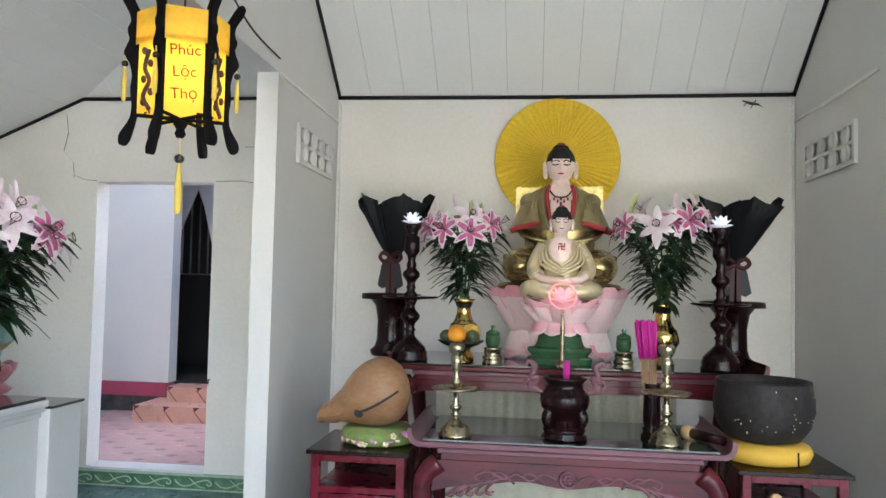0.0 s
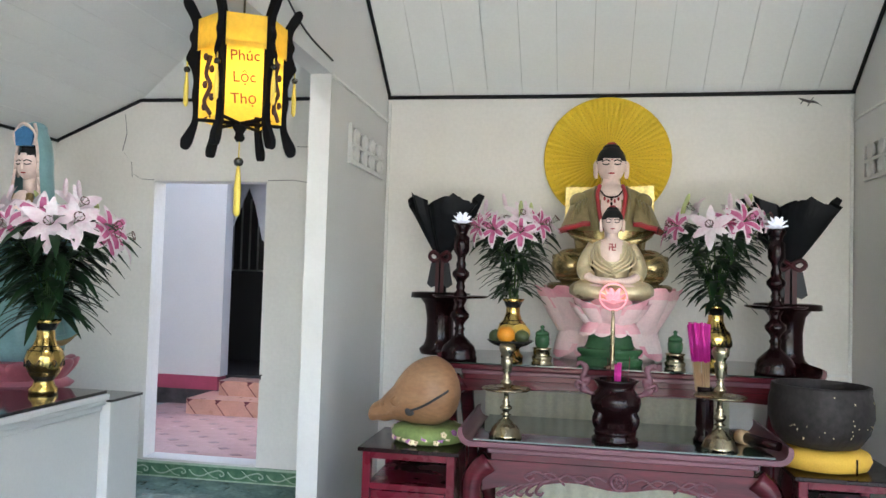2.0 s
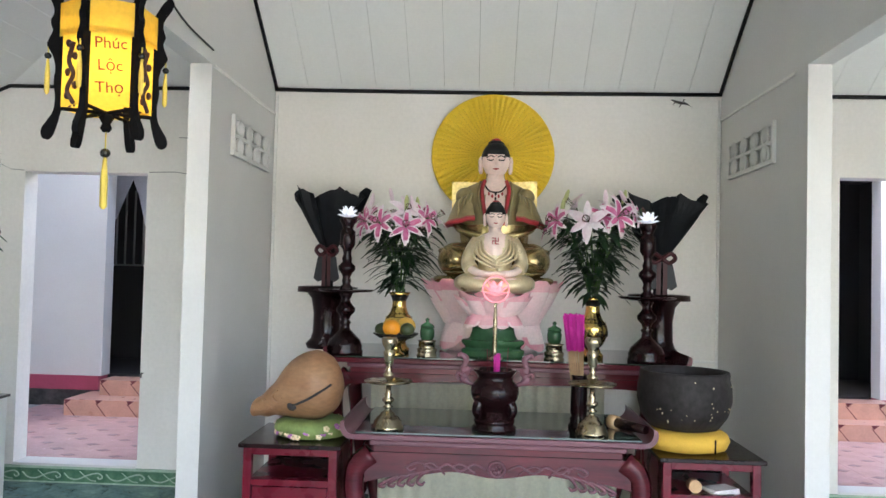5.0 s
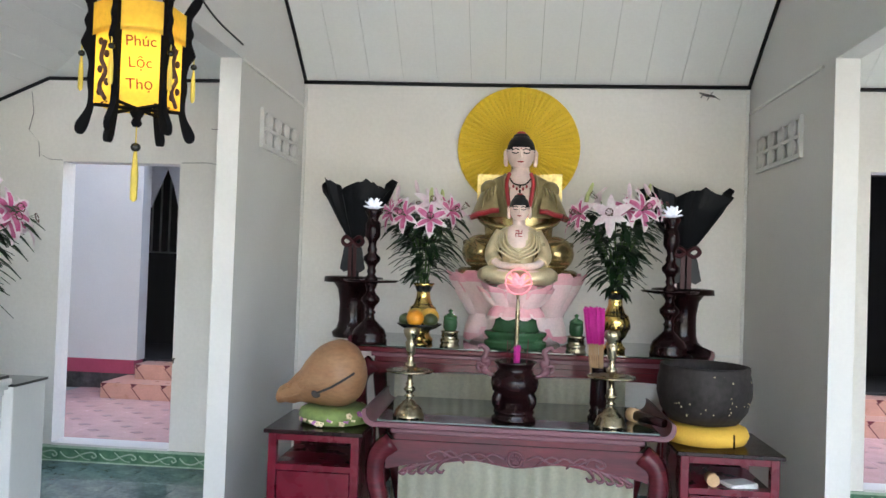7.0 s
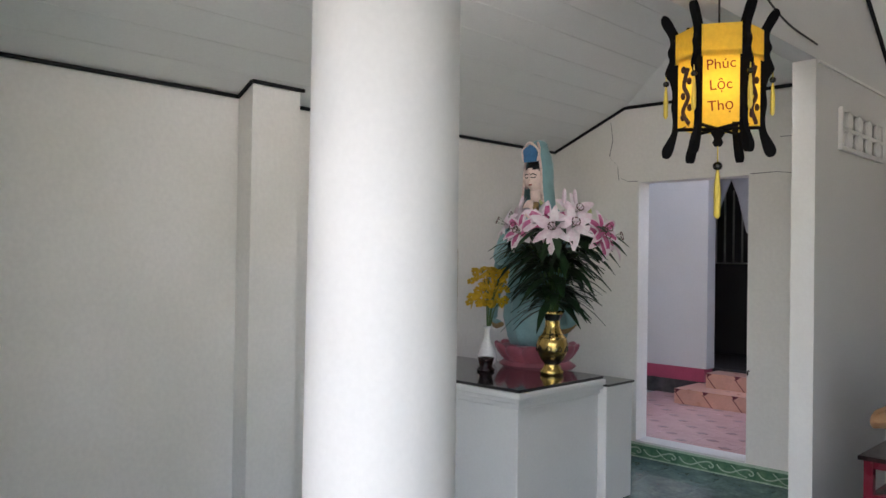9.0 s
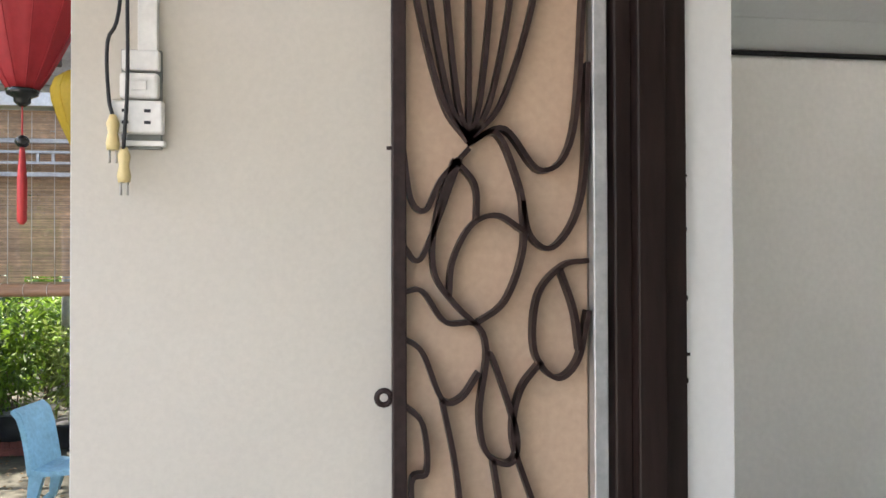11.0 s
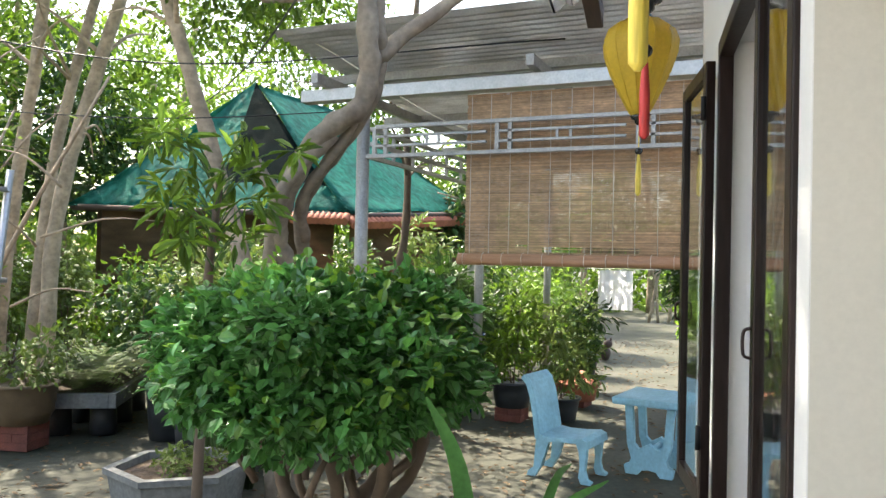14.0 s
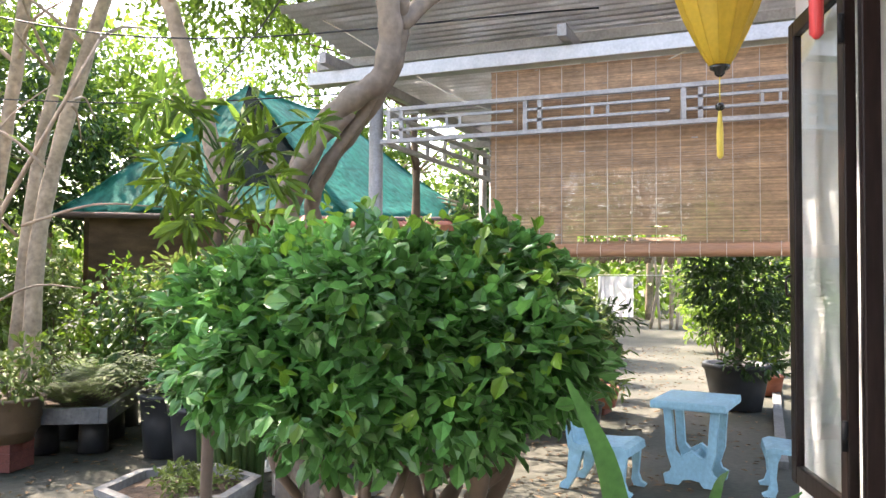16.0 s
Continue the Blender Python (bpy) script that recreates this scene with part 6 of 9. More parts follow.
def hex_lantern():
    c = thing("hanging_lantern", "lit hexagonal yellow paper lantern with black scalloped ribs and tassels", "lantern", (-1.17, 2.60, 2.222), LANT_TURN)
    r = 0.162
    for i in range(6):
        a0, a1 = radians(60 * i), radians(60 * (i + 1))
        am = radians(60 * i + 30)
        for z0, z1, k, nm in ((-0.155, 0.10, 0.95, "panel"), (0.088, 0.205, 1.02, "upper_band")):
            bm = bmesh.new()
            p = [Vector((r * k * math.cos(a), r * k * math.sin(a), z)) for a, z in ((a0, z0), (a1, z0), (a1, z1), (a0, z1))]
            bm.faces.new([bm.verts.new(q) for q in p])
            bmesh.ops.solidify(bm, geom=bm.faces[:], thickness=0.0012)
            part(nm, bm, M_LANTPAPER, c)
        felt_rib(c, 60 * i, r)
        m = pose(r * 0.96 * math.cos(math.pi / 6) * math.cos(am), r * 0.96 * math.cos(math.pi / 6) * math.sin(am), 0, 0, 0, 60 * i + 120) @ pose(0, -0.002, 0, 90, 0, 0)
        if i in (4, 1):
            for j, wd in enumerate(("Phúc", "Lộc", "Thọ")):
                text_mesh(wd, 0.054, m @ pose(0.0, 0.040 - 0.076 * j, 0.001, 0, 0, 4), c, M_REDINK)
        else:
            bm = bmesh.new()
            tube(bm, curve_pts([m @ Vector(q) for q in ((0.02, -0.15, 0.001), (-0.02, -0.10, 0.001), (0.015, -0.05, 0.001), (-0.015, 0.0, 0.001), (0.01, 0.06, 0.001))], 5), 0.008, 6)
            for q in ((-0.02, -0.12), (0.025, -0.09), (-0.02, -0.04), (0.02, 0.01), (0.0, 0.05), (-0.02, 0.06)):
                ell(bm, m @ Vector((q[0], q[1], 0.001)), (0.010, 0.010, 0.014), 0, 8, 6)
            part("painted_branch", bm, M_DARKINK, c)
        tassel(c, ((r + 0.03) * math.cos(a0), (r + 0.03) * math.sin(a0), 0.055), 0.035, 0.125, 0.008, M_TASSEL)
    bm = bmesh.new()
    for i in range(3):
        a = radians(60 * i)
        tube(bm, [(-r * math.cos(a), -r * math.sin(a), -0.158), (r * math.cos(a), r * math.sin(a), -0.158)], 0.007, 6)
    lathe(bm, [(0.012, -0.225), (0.02, -0.212), (0.014, -0.195), (0.026, -0.175), (0.012, -0.155)], 14)
    part("spider", bm, M_FELT, c)
    tassel(c, (0, 0, -0.225), 0.075, 0.185, 0.012, M_TASSEL)
    bm = bmesh.new()
    ell(bm, (0, 0, -0.02), (0.022, 0.022, 0.032), 0, 14, 10)
    part("bulb", bm, M_BULB, c)
    bm = bmesh.new()
    lathe(bm, [(0.012, 0.19), (0.02, 0.205), (0.012, 0.235), (0.004, 0.25)], 12)
    tube(bm, [(0, 0, 0.0), (0, 0, 0.25)], 0.005, 6)
    for i in range(3):
        a = radians(60 * i)
        tube(bm, [(-r * math.cos(a), -r * math.sin(a), 0.20), (r * math.cos(a), r * math.sin(a), 0.20)], 0.005, 6)
    tube(bm, [(0, 0, 0.25), (0, 0, 1.25)], 0.004, 6)
    part("cord", bm, M_CABLE, c)
    return c


hex_lantern()
bm = bmesh.new()
tube(bm, curve_pts([(-1.17, 2.6, 3.05), (-1.2, 2.8, 2.86), (-1.25, 3.2, 2.76), (-1.292, 3.6, 2.72), (-1.292, 4.0, 2.70)], 6), 0.005, 6)
tagged(part("lamp_cable", bm, M_CABLE), "black cable sagging from the lantern to the beam", "cable")
# fluorescent lamp on the ceiling
fl = thing("fluorescent_lamp", "white fluorescent tube lamp fixed under the ceiling", "lamp", (-1.75, 2.55, 3.36))
boxed("fitting", (-0.03, 0.03, -0.62, 0.62, 0.03, 0.10), M_PVC, fl, "", 0.008)
bm = bmesh.new()
tube(bm, [(0, -0.58, 0.0), (0, 0.58, 0.0)], 0.014, 12)
part("tube", bm, M_TUBE, fl, "glowing fluorescent tube")
for y in (-0.6, 0.58):
    boxed("socket", (-0.02, 0.02, y, y + 0.02, -0.018, 0.032), M_PVC, fl)

# gecko on the wall
bm = bmesh.new()
tube(bm, curve_pts([(1.46, 5.296, 2.765), (1.52, 5.296, 2.745), (1.56, 5.296, 2.74), (1.60, 5.296, 2.715)], 5), [0.003, 0.005, 0.007, 0.008, 0.009, 0.010, 0.009, 0.007, 0.008, 0.008, 0.006, 0.005, 0.003, 0.002, 0.001, 0.001], 6)
for a, b in (((1.53, 2.745), (1.515, 2.715)), ((1.53, 2.745), (1.55, 2.77)), ((1.49, 2.755), (1.47, 2.73))):
    tube(bm, [(a[0], 5.297, a[1]), (b[0], 5.297, b[1])], 0.003, 5)
tagged(part("wall_gecko", bm, M_STONE), "small dark gecko high on the wall", "lizard ornament")


# ---- side altar ----
def side_altar():
    t = thing("side_altar", "white plastered altar block with a moulded edge and black granite top", "altar", (0, 0, 0))
    x0, x1, y0, y1 = WX + 0.01, -2.63, 3.23, 4.05
    boxed("block", (x0, x1, y0, y1, 0, 0.70), M_WHITE, t, "", 0.006)
    bm = bmesh.new()
    for k, (o, za, zb_) in enumerate(((0.012, 0.70, 0.735), (0.035, 0.735, 0.765), (0.055, 0.765, 0.80))):
        box(bm, x0, x1 + o, y0 - o, y1, za, zb_, 0, 0.006)
    part("cornice", bm, M_WHITE, t)
    boxed("granite_top", (x0, x1 + 0.035, y0 - 0.035, y1, 0.80, 0.818), M_GRANITE, t, "polished black granite slab", 0.003)
    boxed("rear_block", (x0, -2.57, y1 + 0.002, 4.36, 0, 0.75), M_WHITE, t, "", 0.006)
    boxed("rear_slab", (x0, -2.56, y1 + 0.002, 4.37, 0.75, 0.765), M_GRANITE, t)
    return t


side_altar()
gold_vase((-2.84, 3.83, 0.818), 1.32, "gold and black enamelled vase on the black granite altar")
lily_bouquet((-2.84, 3.83, 1.21), 0.44, 0.68, 17, 11, "large bunch of pink and white lilies with long leaves", 1.6)


def guanyin():
    bm = bmesh.new()
    lathe(bm, [(0.26, 0), (0.28, 0.02), (0.22, 0.06), (0.20, 0.10), (0.24, 0.16)], 30, mi=6)
    lotus_ring(bm, 0.02, 0.16, 12, 0.20, 0.09, 42, 6)
    prof = [(0.20, 0.15), (0.23, 0.22), (0.26, 0.36), (0.24, 0.50), (0.21, 0.66), (0.19, 0.82), (0.20, 0.94), (0.215, 1.02), (0.17, 1.10), (0.09, 1.16), (0.06, 1.18)]
    rings = lathe(bm, prof, 44, mi=0)
    for ring in rings:
        for v in ring:
            v.co.y *= 0.72
            a = math.atan2(v.co.y, v.co.x)
            v.co += 0.014 * Vector((v.co.x, v.co.y, 0)).normalized() * math.sin(10 * a + 5 * v.co.z)
    for s in (-1, 1):
        tube(bm, curve_pts([(s * 0.19, 0, 1.05), (s * 0.25, -0.06, 0.88), (s * 0.20, -0.16, 0.78), (s * 0.05, -0.20, 0.84)], 6), 0.06, 12, 0)
        tube(bm, curve_pts([(s * 0.23, -0.12, 0.76), (s * 0.29, -0.10, 0.55), (s * 0.34, -0.08, 0.34), (s * 0.26, -0.10, 0.30)], 6), [0.05] * 7 + [0.035] * 6 + [0.02] * 6, 10, 0)
        tube(bm, curve_pts([(s * 0.20, -0.15, 0.30), (s * 0.30, -0.10, 0.28), (s * 0.36, -0.06, 0.34)], 5), 0.018, 8, 3)
        tube(bm, curve_pts([(s * 0.05, -0.10, 1.16), (s * 0.08, -0.16, 1.02), (s * 0.03, -0.17, 0.9)], 5), 0.022, 8, 3)
    ell(bm, (0, -0.10, 1.10), (0.06, 0.05, 0.09), 1, 14, 10)
    tube(bm, [(0, -0.02, 1.14), (0, -0.03, 1.28)], 0.045, 14, 1)
    face_head(bm, (0, -0.04, 1.355), 0.074, 0.108, 1, 2, 5, False, -0.1, 0.48)
    ell(bm, (0, -0.03, 1.46), (0.06, 0.065, 0.05), 2, 20, 12)
    # veil: an open hood round the back of the head and down to the shoulders
    prev = None
    for k in range(12):
        v = k / 11
        zc = 1.60 - 0.52 * v
        rw = 0.100 * math.sin(math.pi * min(0.5, 0.12 + 0.75 * v)) * (1 + 0.85 * max(0, v - 0.55))
        ring = [bm.verts.new((rw * math.cos(a), 0.0 + 0.115 * math.sin(a) * (0.75 if v < 0.1 else 1.0), zc)) for a in [radians(-42 + 264 * q / 16) for q in range(17)]]
        if prev:
            for q in range(16):
                f = bm.faces.new((prev[q], prev[q + 1], ring[q + 1], ring[q]))
                f.smooth, f.material_index = True, 7
        for q, e in ((0, 1), (16, -1)):
            if prev:
                tube(bm, [prev[q].co.copy(), ring[q].co.copy()], 0.009, 6, 8)
        prev = ring
    prism(bm, [(-0.05, 1.455), (0.05, 1.455), (0.062, 1.545), (0.03, 1.56), (0, 1.575), (-0.03, 1.56), (-0.062, 1.545)], 0.025, 4, "y", -0.115)
    tube(bm, curve_pts([(-0.058, -0.10, 1.46), (-0.068, -0.105, 1.53), (0, -0.12, 1.59), (0.068, -0.105, 1.53), (0.058, -0.10, 1.46)], 5), 0.009, 6, 8)
    ell(bm, (0, 0.0, 1.585), (0.055, 0.06, 0.035), 7, 16, 10)
    ob = part("robed_statue", bm, [M_TEAL, M_SKIN, M_HAIR, M_OCHRE, M_BLUE, M_RED, M_ROSEBASE, M_TEAL, M_SKIN])
    tagged(ob, "standing statue in pale teal robes on a rose lotus base", "statue").matrix_basis = pose(-3.25, 4.20, 0.79, 0, 0, 2)


guanyin()
M_ORCHID = surf("yellow_orchid", (0.75, 0.48, 0.02), 0.5, var=0.2, scale=20, back=0.25)
M_PORC = surf("white_porcelain", (0.80, 0.80, 0.80), 0.15, var=0.03)
M_SHINY = surf("tinsel_foil", (0.75, 0.62, 0.78), 0.15, 1.0, var=0.5, scale=60, bump=0.8, fscale=60)


def orchid(at):
    v = thing("white_vase", "slim white porcelain vase", "vase", at)
    bm = bmesh.new()
    lathe(bm, [(0.05, 0), (0.065, 0.02), (0.07, 0.06), (0.05, 0.12), (0.025, 0.18), (0.02, 0.24), (0.03, 0.27), (0.024, 0.27), (0.01, 0.22)], 26)
    part("vase_body", bm, M_PORC, v)
    o = thing("yellow_flowers", "bunch of small yellow artificial blossoms", "flowers", (at[0], at[1], at[2] + 0.29))
    sb = bmesh.new()
    rr = random.Random(21)
    for k in range(64):
        a, u = rr.uniform(0, 6.28), math.sqrt(rr.random())
        p = Vector((0.16 * u * math.cos(a), 0.10 * u * math.sin(a), 0.12 + 0.26 * rr.random()))
        bm = bmesh.new()
        for i in range(5):
            b = i * 2 * math.pi / 5
            ell(bm, (0.019 * math.cos(b), 0.019 * math.sin(b), 0.004), (0.018, 0.013, 0.004), 0, 8, 5, None)
        f = part("blossom", bm, M_ORCHID, o)
        f.matrix_basis = Matrix.Translation(p) @ pose(0, 0, 0, rr.uniform(20, 110), rr.uniform(-40, 40), rr.uniform(0, 360))
        if k % 4 == 0:
            tube(sb, curve_pts([(0, 0, -0.15), (p.x * 0.4, p.y * 0.4, p.z * 0.6), p], 4), 0.0025, 4)
    part("stems", sb, M_STEM, o)


orchid((-3.42, 3.86, 0.818))
bm = bmesh.new()
lathe(bm, [(0.055, 0), (0.06, 0.01), (0.04, 0.03), (0.05, 0.07), (0.055, 0.09), (0.045, 0.09), (0.01, 0.06)], 24)
tagged(part("small_burner", bm, M_DARKWOOD), "small dark incense cup on the black granite", "cup").matrix_basis = pose(-3.22, 3.62, 0.818)
tr = thing("tinsel_tower", "tall tinsel tower of glittering stacked discs in a wooden edge", "ornament", (-3.56, 3.60, 0.818))
bm = bmesh.new()
lathe(bm, [(0.055, 0), (0.06, 0.02), (0.035, 0.05), (0.05, 0.07)], 20)
part("foot", bm, M_GOLD, tr)
for k in range(13):
    bm = bmesh.new()
    lathe(bm, [(0.02, 0), (0.055, 0.012), (0.058, 0.03), (0.03, 0.045)], 18)
    part("disc", bm, M_SHINY, tr).location = (0, 0, 0.07 + 0.055 * k)
for x in (-0.075, 0.075):
    boxed("side_rod", (x - 0.008, x + 0.008, -0.01, 0.01, 0.0, 0.80), M_OCHRE, tr)
# things in the open stand: a paper stack, a brush
boxed_p = thing("paper_stack", "small stack of white paper sheets in the stand", "paper", (1.33, 3.70, 0.526), 12)
for k in range(5):
    boxed("sheet", (-0.07, 0.07, -0.05, 0.05, 0.004 * k, 0.004 * k + 0.003), M_PORC, boxed_p).rotation_euler = (0, 0, 0.06 * k)
md = thing("small_mallet", "small round-headed wooden mallet lying in the stand", "mallet", (1.20, 3.68, 0.555))
bm = bmesh.new()
tube(bm, [(0, -0.03, 0), (0, 0.03, 0)], [0.03, 0.03], 16)
part("head", bm, M_STICK, md)
bm = bmesh.new()
tube(bm, [(0, 0.0, 0), (0.02, 0.22, -0.01)], 0.010, 8)
part("shaft", bm, M_DARKWOOD, md)
# ---- porch things ----
def sockets():
    s = thing("socket_board", "grey socket board with switch and double outlet on cream wall", "power outlet", (-2.35, -0.78, 1.91))
    boxed("board", (0, 0.012, -0.037, 0.037, -0.095, 0.095), M_GROUT, s, "", 0.002)
    boxed("duct", (0, 0.018, -0.006, 0.030, 0.085, 0.80), M_PVC, s, "", 0.002)
    boxed("junction_cover", (0.012, 0.030, -0.032, 0.036, 0.052, 0.090), M_PVC, s, "", 0.003)
    sw = boxed("switch", (0.012, 0.036, -0.035, 0.035, -0.002, 0.046), M_PVC, s, "", 0.006)
    boxed("rocker", (0.036, 0.041, -0.012, 0.016, 0.012, 0.030), M_PVC, sw, "", 0.002)
    ou = boxed("outlet", (0.012, 0.034, -0.050, 0.044, -0.068, -0.006), M_PVC, s, "", 0.004)
    bm = bmesh.new()
    for y in (-0.024, 0.016):
        for z in (-0.026, -0.048):
            box(bm, 0.034, 0.0348, y - 0.006, y + 0.006, z - 0.003, z + 0.003)
    part("slots", bm, M_CABLE, ou)
    boxed("bracket", (0.0, 0.02, -0.04, 0.044, -0.090, -0.080), M_PVC, s, "", 0.002)
    for nm, pts, py, pz in (("black_lead", [(0.03, -0.02, 0.80), (0.045, -0.018, 0.3), (0.05, -0.016, 0.03), (0.045, -0.024, -0.10)], -0.024, -0.10), ("blue_lead", [(0.03, -0.018, 0.70), (0.04, -0.030, 0.2), (0.04, -0.054, 0.10), (0.04, -0.052, 0.0), (0.04, -0.044, -0.04)], -0.044, -0.04)):
        ld = thing(nm.replace("blue_", "grey_"), "power lead hanging down the wall with a yellowed two-pin plug", "cable", (-2.35, -0.78, 1.91))
        bm = bmesh.new()
        tube(bm, curve_pts(pts, 6), 0.0035, 6)
        part("cord", bm, M_CABLE, ld)
        bm = bmesh.new()
        tube(bm, [(0.04, py, pz + 0.004), (0.04, py, pz - 0.012), (0.04, py, pz - 0.03), (0.04, py, pz - 0.05), (0.04, py, pz - 0.062)], [0.006, 0.012, 0.009, 0.013, 0.011], 10)
        pl = part("plug", bm, M_YPLUG, ld)
        bm = bmesh.new()
        for d in (-0.006, 0.006):
            tube(bm, [(0.04, py + d, pz - 0.06), (0.04, py + d, pz - 0.086)], 0.0022, 6)
        part("pins", bm, M_GREYMETAL, pl)


sockets()
M_REDSILK = surf("red_lantern_cloth", (0.55, 0.045, 0.055), 0.55, var=0.15, scale=7, bump=0.15, back=0.35)
M_YELSILK = surf("yellow_lantern_cloth", (0.72, 0.50, 0.05), 0.55, var=0.15, scale=7, bump=0.15, back=0.35)
M_REDTAS = surf("red_silk_tassel", (0.62, 0.05, 0.05), 0.5, var=0.15, scale=60, stretch=(4, 4, 0.3), bump=0.4)


def silk_lantern(label, at, k, m, mt, cord, tl, r, hang=0.85):
    """at: the foot of the lantern's lower cap."""
    c = thing("silk_lantern", label, "lantern", at, group="lanterns under the eave")
    prof = [(0.035, 0.03), (0.06, 0.07), (0.10, 0.15), (0.145, 0.25), (0.175, 0.34), (0.18, 0.40), (0.16, 0.455), (0.10, 0.50), (0.05, 0.515)]
    bm = bmesh.new()
    lathe(bm, [(a * k, z * k) for a, z in prof], 48, lobes=12, amp=0.03)
    part("cloth_body", bm, m, c)
    for i in range(12):
        a = 2 * math.pi * i / 12
        bm = bmesh.new()
        tube(bm, [(1.032 * p * k * math.cos(a), 1.032 * p * k * math.sin(a), z * k) for p, z in prof], 0.0022, 5)
        part("rib", bm, m, c)
    bm = bmesh.new()
    lathe(bm, [(0.008 * k, -0.012 * k), (0.022 * k, 0.0), (0.022 * k, 0.012 * k), (0.04 * k, 0.02 * k), (0.044 * k, 0.034 * k), (0.03 * k, 0.04 * k)], 20)
    part("lower_cap", bm, M_BLACKENAM, c)
    bm = bmesh.new()
    lathe(bm, [(0.05 * k, 0.51 * k), (0.055 * k, 0.53 * k), (0.03 * k, 0.55 * k)], 20)
    tube(bm, [(0, 0, 0.55 * k), (0, 0, hang)], 0.003, 5)
    part("upper_cap", bm, M_BLACKENAM, c)
    tassel(c, (0, 0, -0.01 * k), cord, tl, r, mt)


silk_lantern("red cloth lantern with black cap and red tassel", (-3.13, -1.29, 2.05), 1.02, M_REDSILK, M_REDTAS, 0.10, 0.22, 0.013)
silk_lantern("yellow cloth lantern with black cap and thin yellow tassel", (-4.62, -1.55, 2.02), 0.92, M_YELSILK, M_TASSEL, 0.12, 0.19, 0.012)
silk_lantern("yellow cloth lantern hung nearer with a long yellow tassel", (-1.95, -1.11, 1.925), 0.80, M_YELSILK, M_TASSEL, 0.075, 0.235, 0.011, 1.36)

# eave over the facade
M_TIMBER = surf("dark_timber", (0.09, 0.06, 0.05), 0.7, var=0.4, scale=6, stretch=(1, 8, 8), bump=0.4)
M_CORR = surf("corrugated_sheet", (0.74, 0.74, 0.73), 0.5, 0.1, var=0.35, scale=3, col2=(0.50, 0.48, 0.45), fine=0.1, bump=0.1)
ev = on_facade(thing("eave", "weathered timber eave with dark rafters over the facade", "eave", kind="structure"))
boxed("rafter", (0.0, UE + 0.5, 0.46, 0.54, 2.60, 2.70), M_TIMBER, ev, "", 0.004)
for u in (0.1, 0.8, 1.5, 2.2):
    bm = bmesh.new()
    tube(bm, [(u, -0.1, 2.95), (u, 0.60, 2.66)], 0.035, 6)
    part("rafter", bm, M_TIMBER, ev)


def corrugated(bm, x0, x1, y0, y1, z0, z1, pitch=0.09, amp=0.014):
    """A sheet that falls from x0 to x1 with ridges along y."""
    n = int(abs(x1 - x0) / pitch * 6)
    lo, hi = [], []
    for i in range(n + 1):
        u = i / n
        x, z = x0 + (x1 - x0) * u, z0 + (z1 - z0) * u + amp * math.cos(2 * math.pi * i / 6)
        lo.append(bm.verts.new((x, y0, z)))
        hi.append(bm.verts.new((x, y1, z)))
    for i in range(n):
        bm.faces.new((lo[i], lo[i + 1], hi[i + 1], hi[i])).smooth = True
    bmesh.ops.solidify(bm, geom=bm.faces[:], thickness=0.004)


bm = bmesh.new()
corrugated(bm, -0.25, 0.72, -0.1, UE + 0.5, 3.06, 2.70)
sheet = part("roof_sheet", bm, M_CORR, ev)
sheet.matrix_basis = Matrix(((0, 1, 0, 0), (1, 0, 0, 0), (0, 0, 1, 0), (0, 0, 0, 1)))

# ---- garden materials ----
M_STEEL = surf("grey_painted_steel", (0.40, 0.385, 0.37), 0.5, 0.3, var=0.3, scale=8, fine=0.15, bump=0.1)
M_BAMBOO = surf("split_bamboo", (0.55, 0.35, 0.20), 0.55, var=0.35, scale=6, stretch=(1, 1, 3), fine=0.2, fscale=25, rand=0.28, bump=0.1, back=0.35)
M_BAMROLL = surf("bamboo_roll", (0.42, 0.22, 0.12), 0.5, var=0.25, scale=6, stretch=(1, 0.3, 4), fine=0.15, bump=0.2)
M_STRING = surf("pale_string", (0.70, 0.66, 0.56), 0.8)
M_BLUECONC = surf("pale_blue_painted_concrete", (0.30, 0.55, 0.66), 0.6, var=0.3, scale=5, col2=(0.22, 0.42, 0.52), fine=0.12, fscale=30, bump=0.25)
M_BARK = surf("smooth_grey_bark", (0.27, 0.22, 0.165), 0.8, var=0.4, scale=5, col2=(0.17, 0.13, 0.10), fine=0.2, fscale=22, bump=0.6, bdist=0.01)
# sunlight on the trunks is put into this paler bark colour
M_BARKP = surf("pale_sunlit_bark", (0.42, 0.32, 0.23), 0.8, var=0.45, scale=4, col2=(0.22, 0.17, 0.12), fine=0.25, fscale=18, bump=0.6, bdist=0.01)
# brown bark, darkened to hold the shade under the clipped bush
M_TWIG = surf("brown_twig_bark_shaded", (0.13, 0.09, 0.062), 0.8, var=0.3, scale=12, bump=0.4)
M_BUSHLEAF = surf("glossy_bush_leaf", (0.10, 0.28, 0.065), 0.34, var=0.35, scale=4, fine=0.15, fscale=80, rand=0.38, bump=0.05, back=0.25)
M_BUSHYOUNG = surf("young_bush_leaf", (0.16, 0.32, 0.035), 0.35, var=0.3, scale=6, rand=0.3, bump=0.05, back=0.3)
M_TREELEAF = surf("tree_leaf", (0.13, 0.23, 0.02), 0.5, var=0.4, scale=1.0, rand=0.4, bump=0.0, back=0.4)
# leaf green with shade put into the colour
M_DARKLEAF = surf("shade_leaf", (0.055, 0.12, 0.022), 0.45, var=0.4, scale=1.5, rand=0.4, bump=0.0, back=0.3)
M_PALELEAF = surf("pale_leaf", (0.19, 0.26, 0.06), 0.5, var=0.4, scale=2, rand=0.3, bump=0.0, back=0.35)
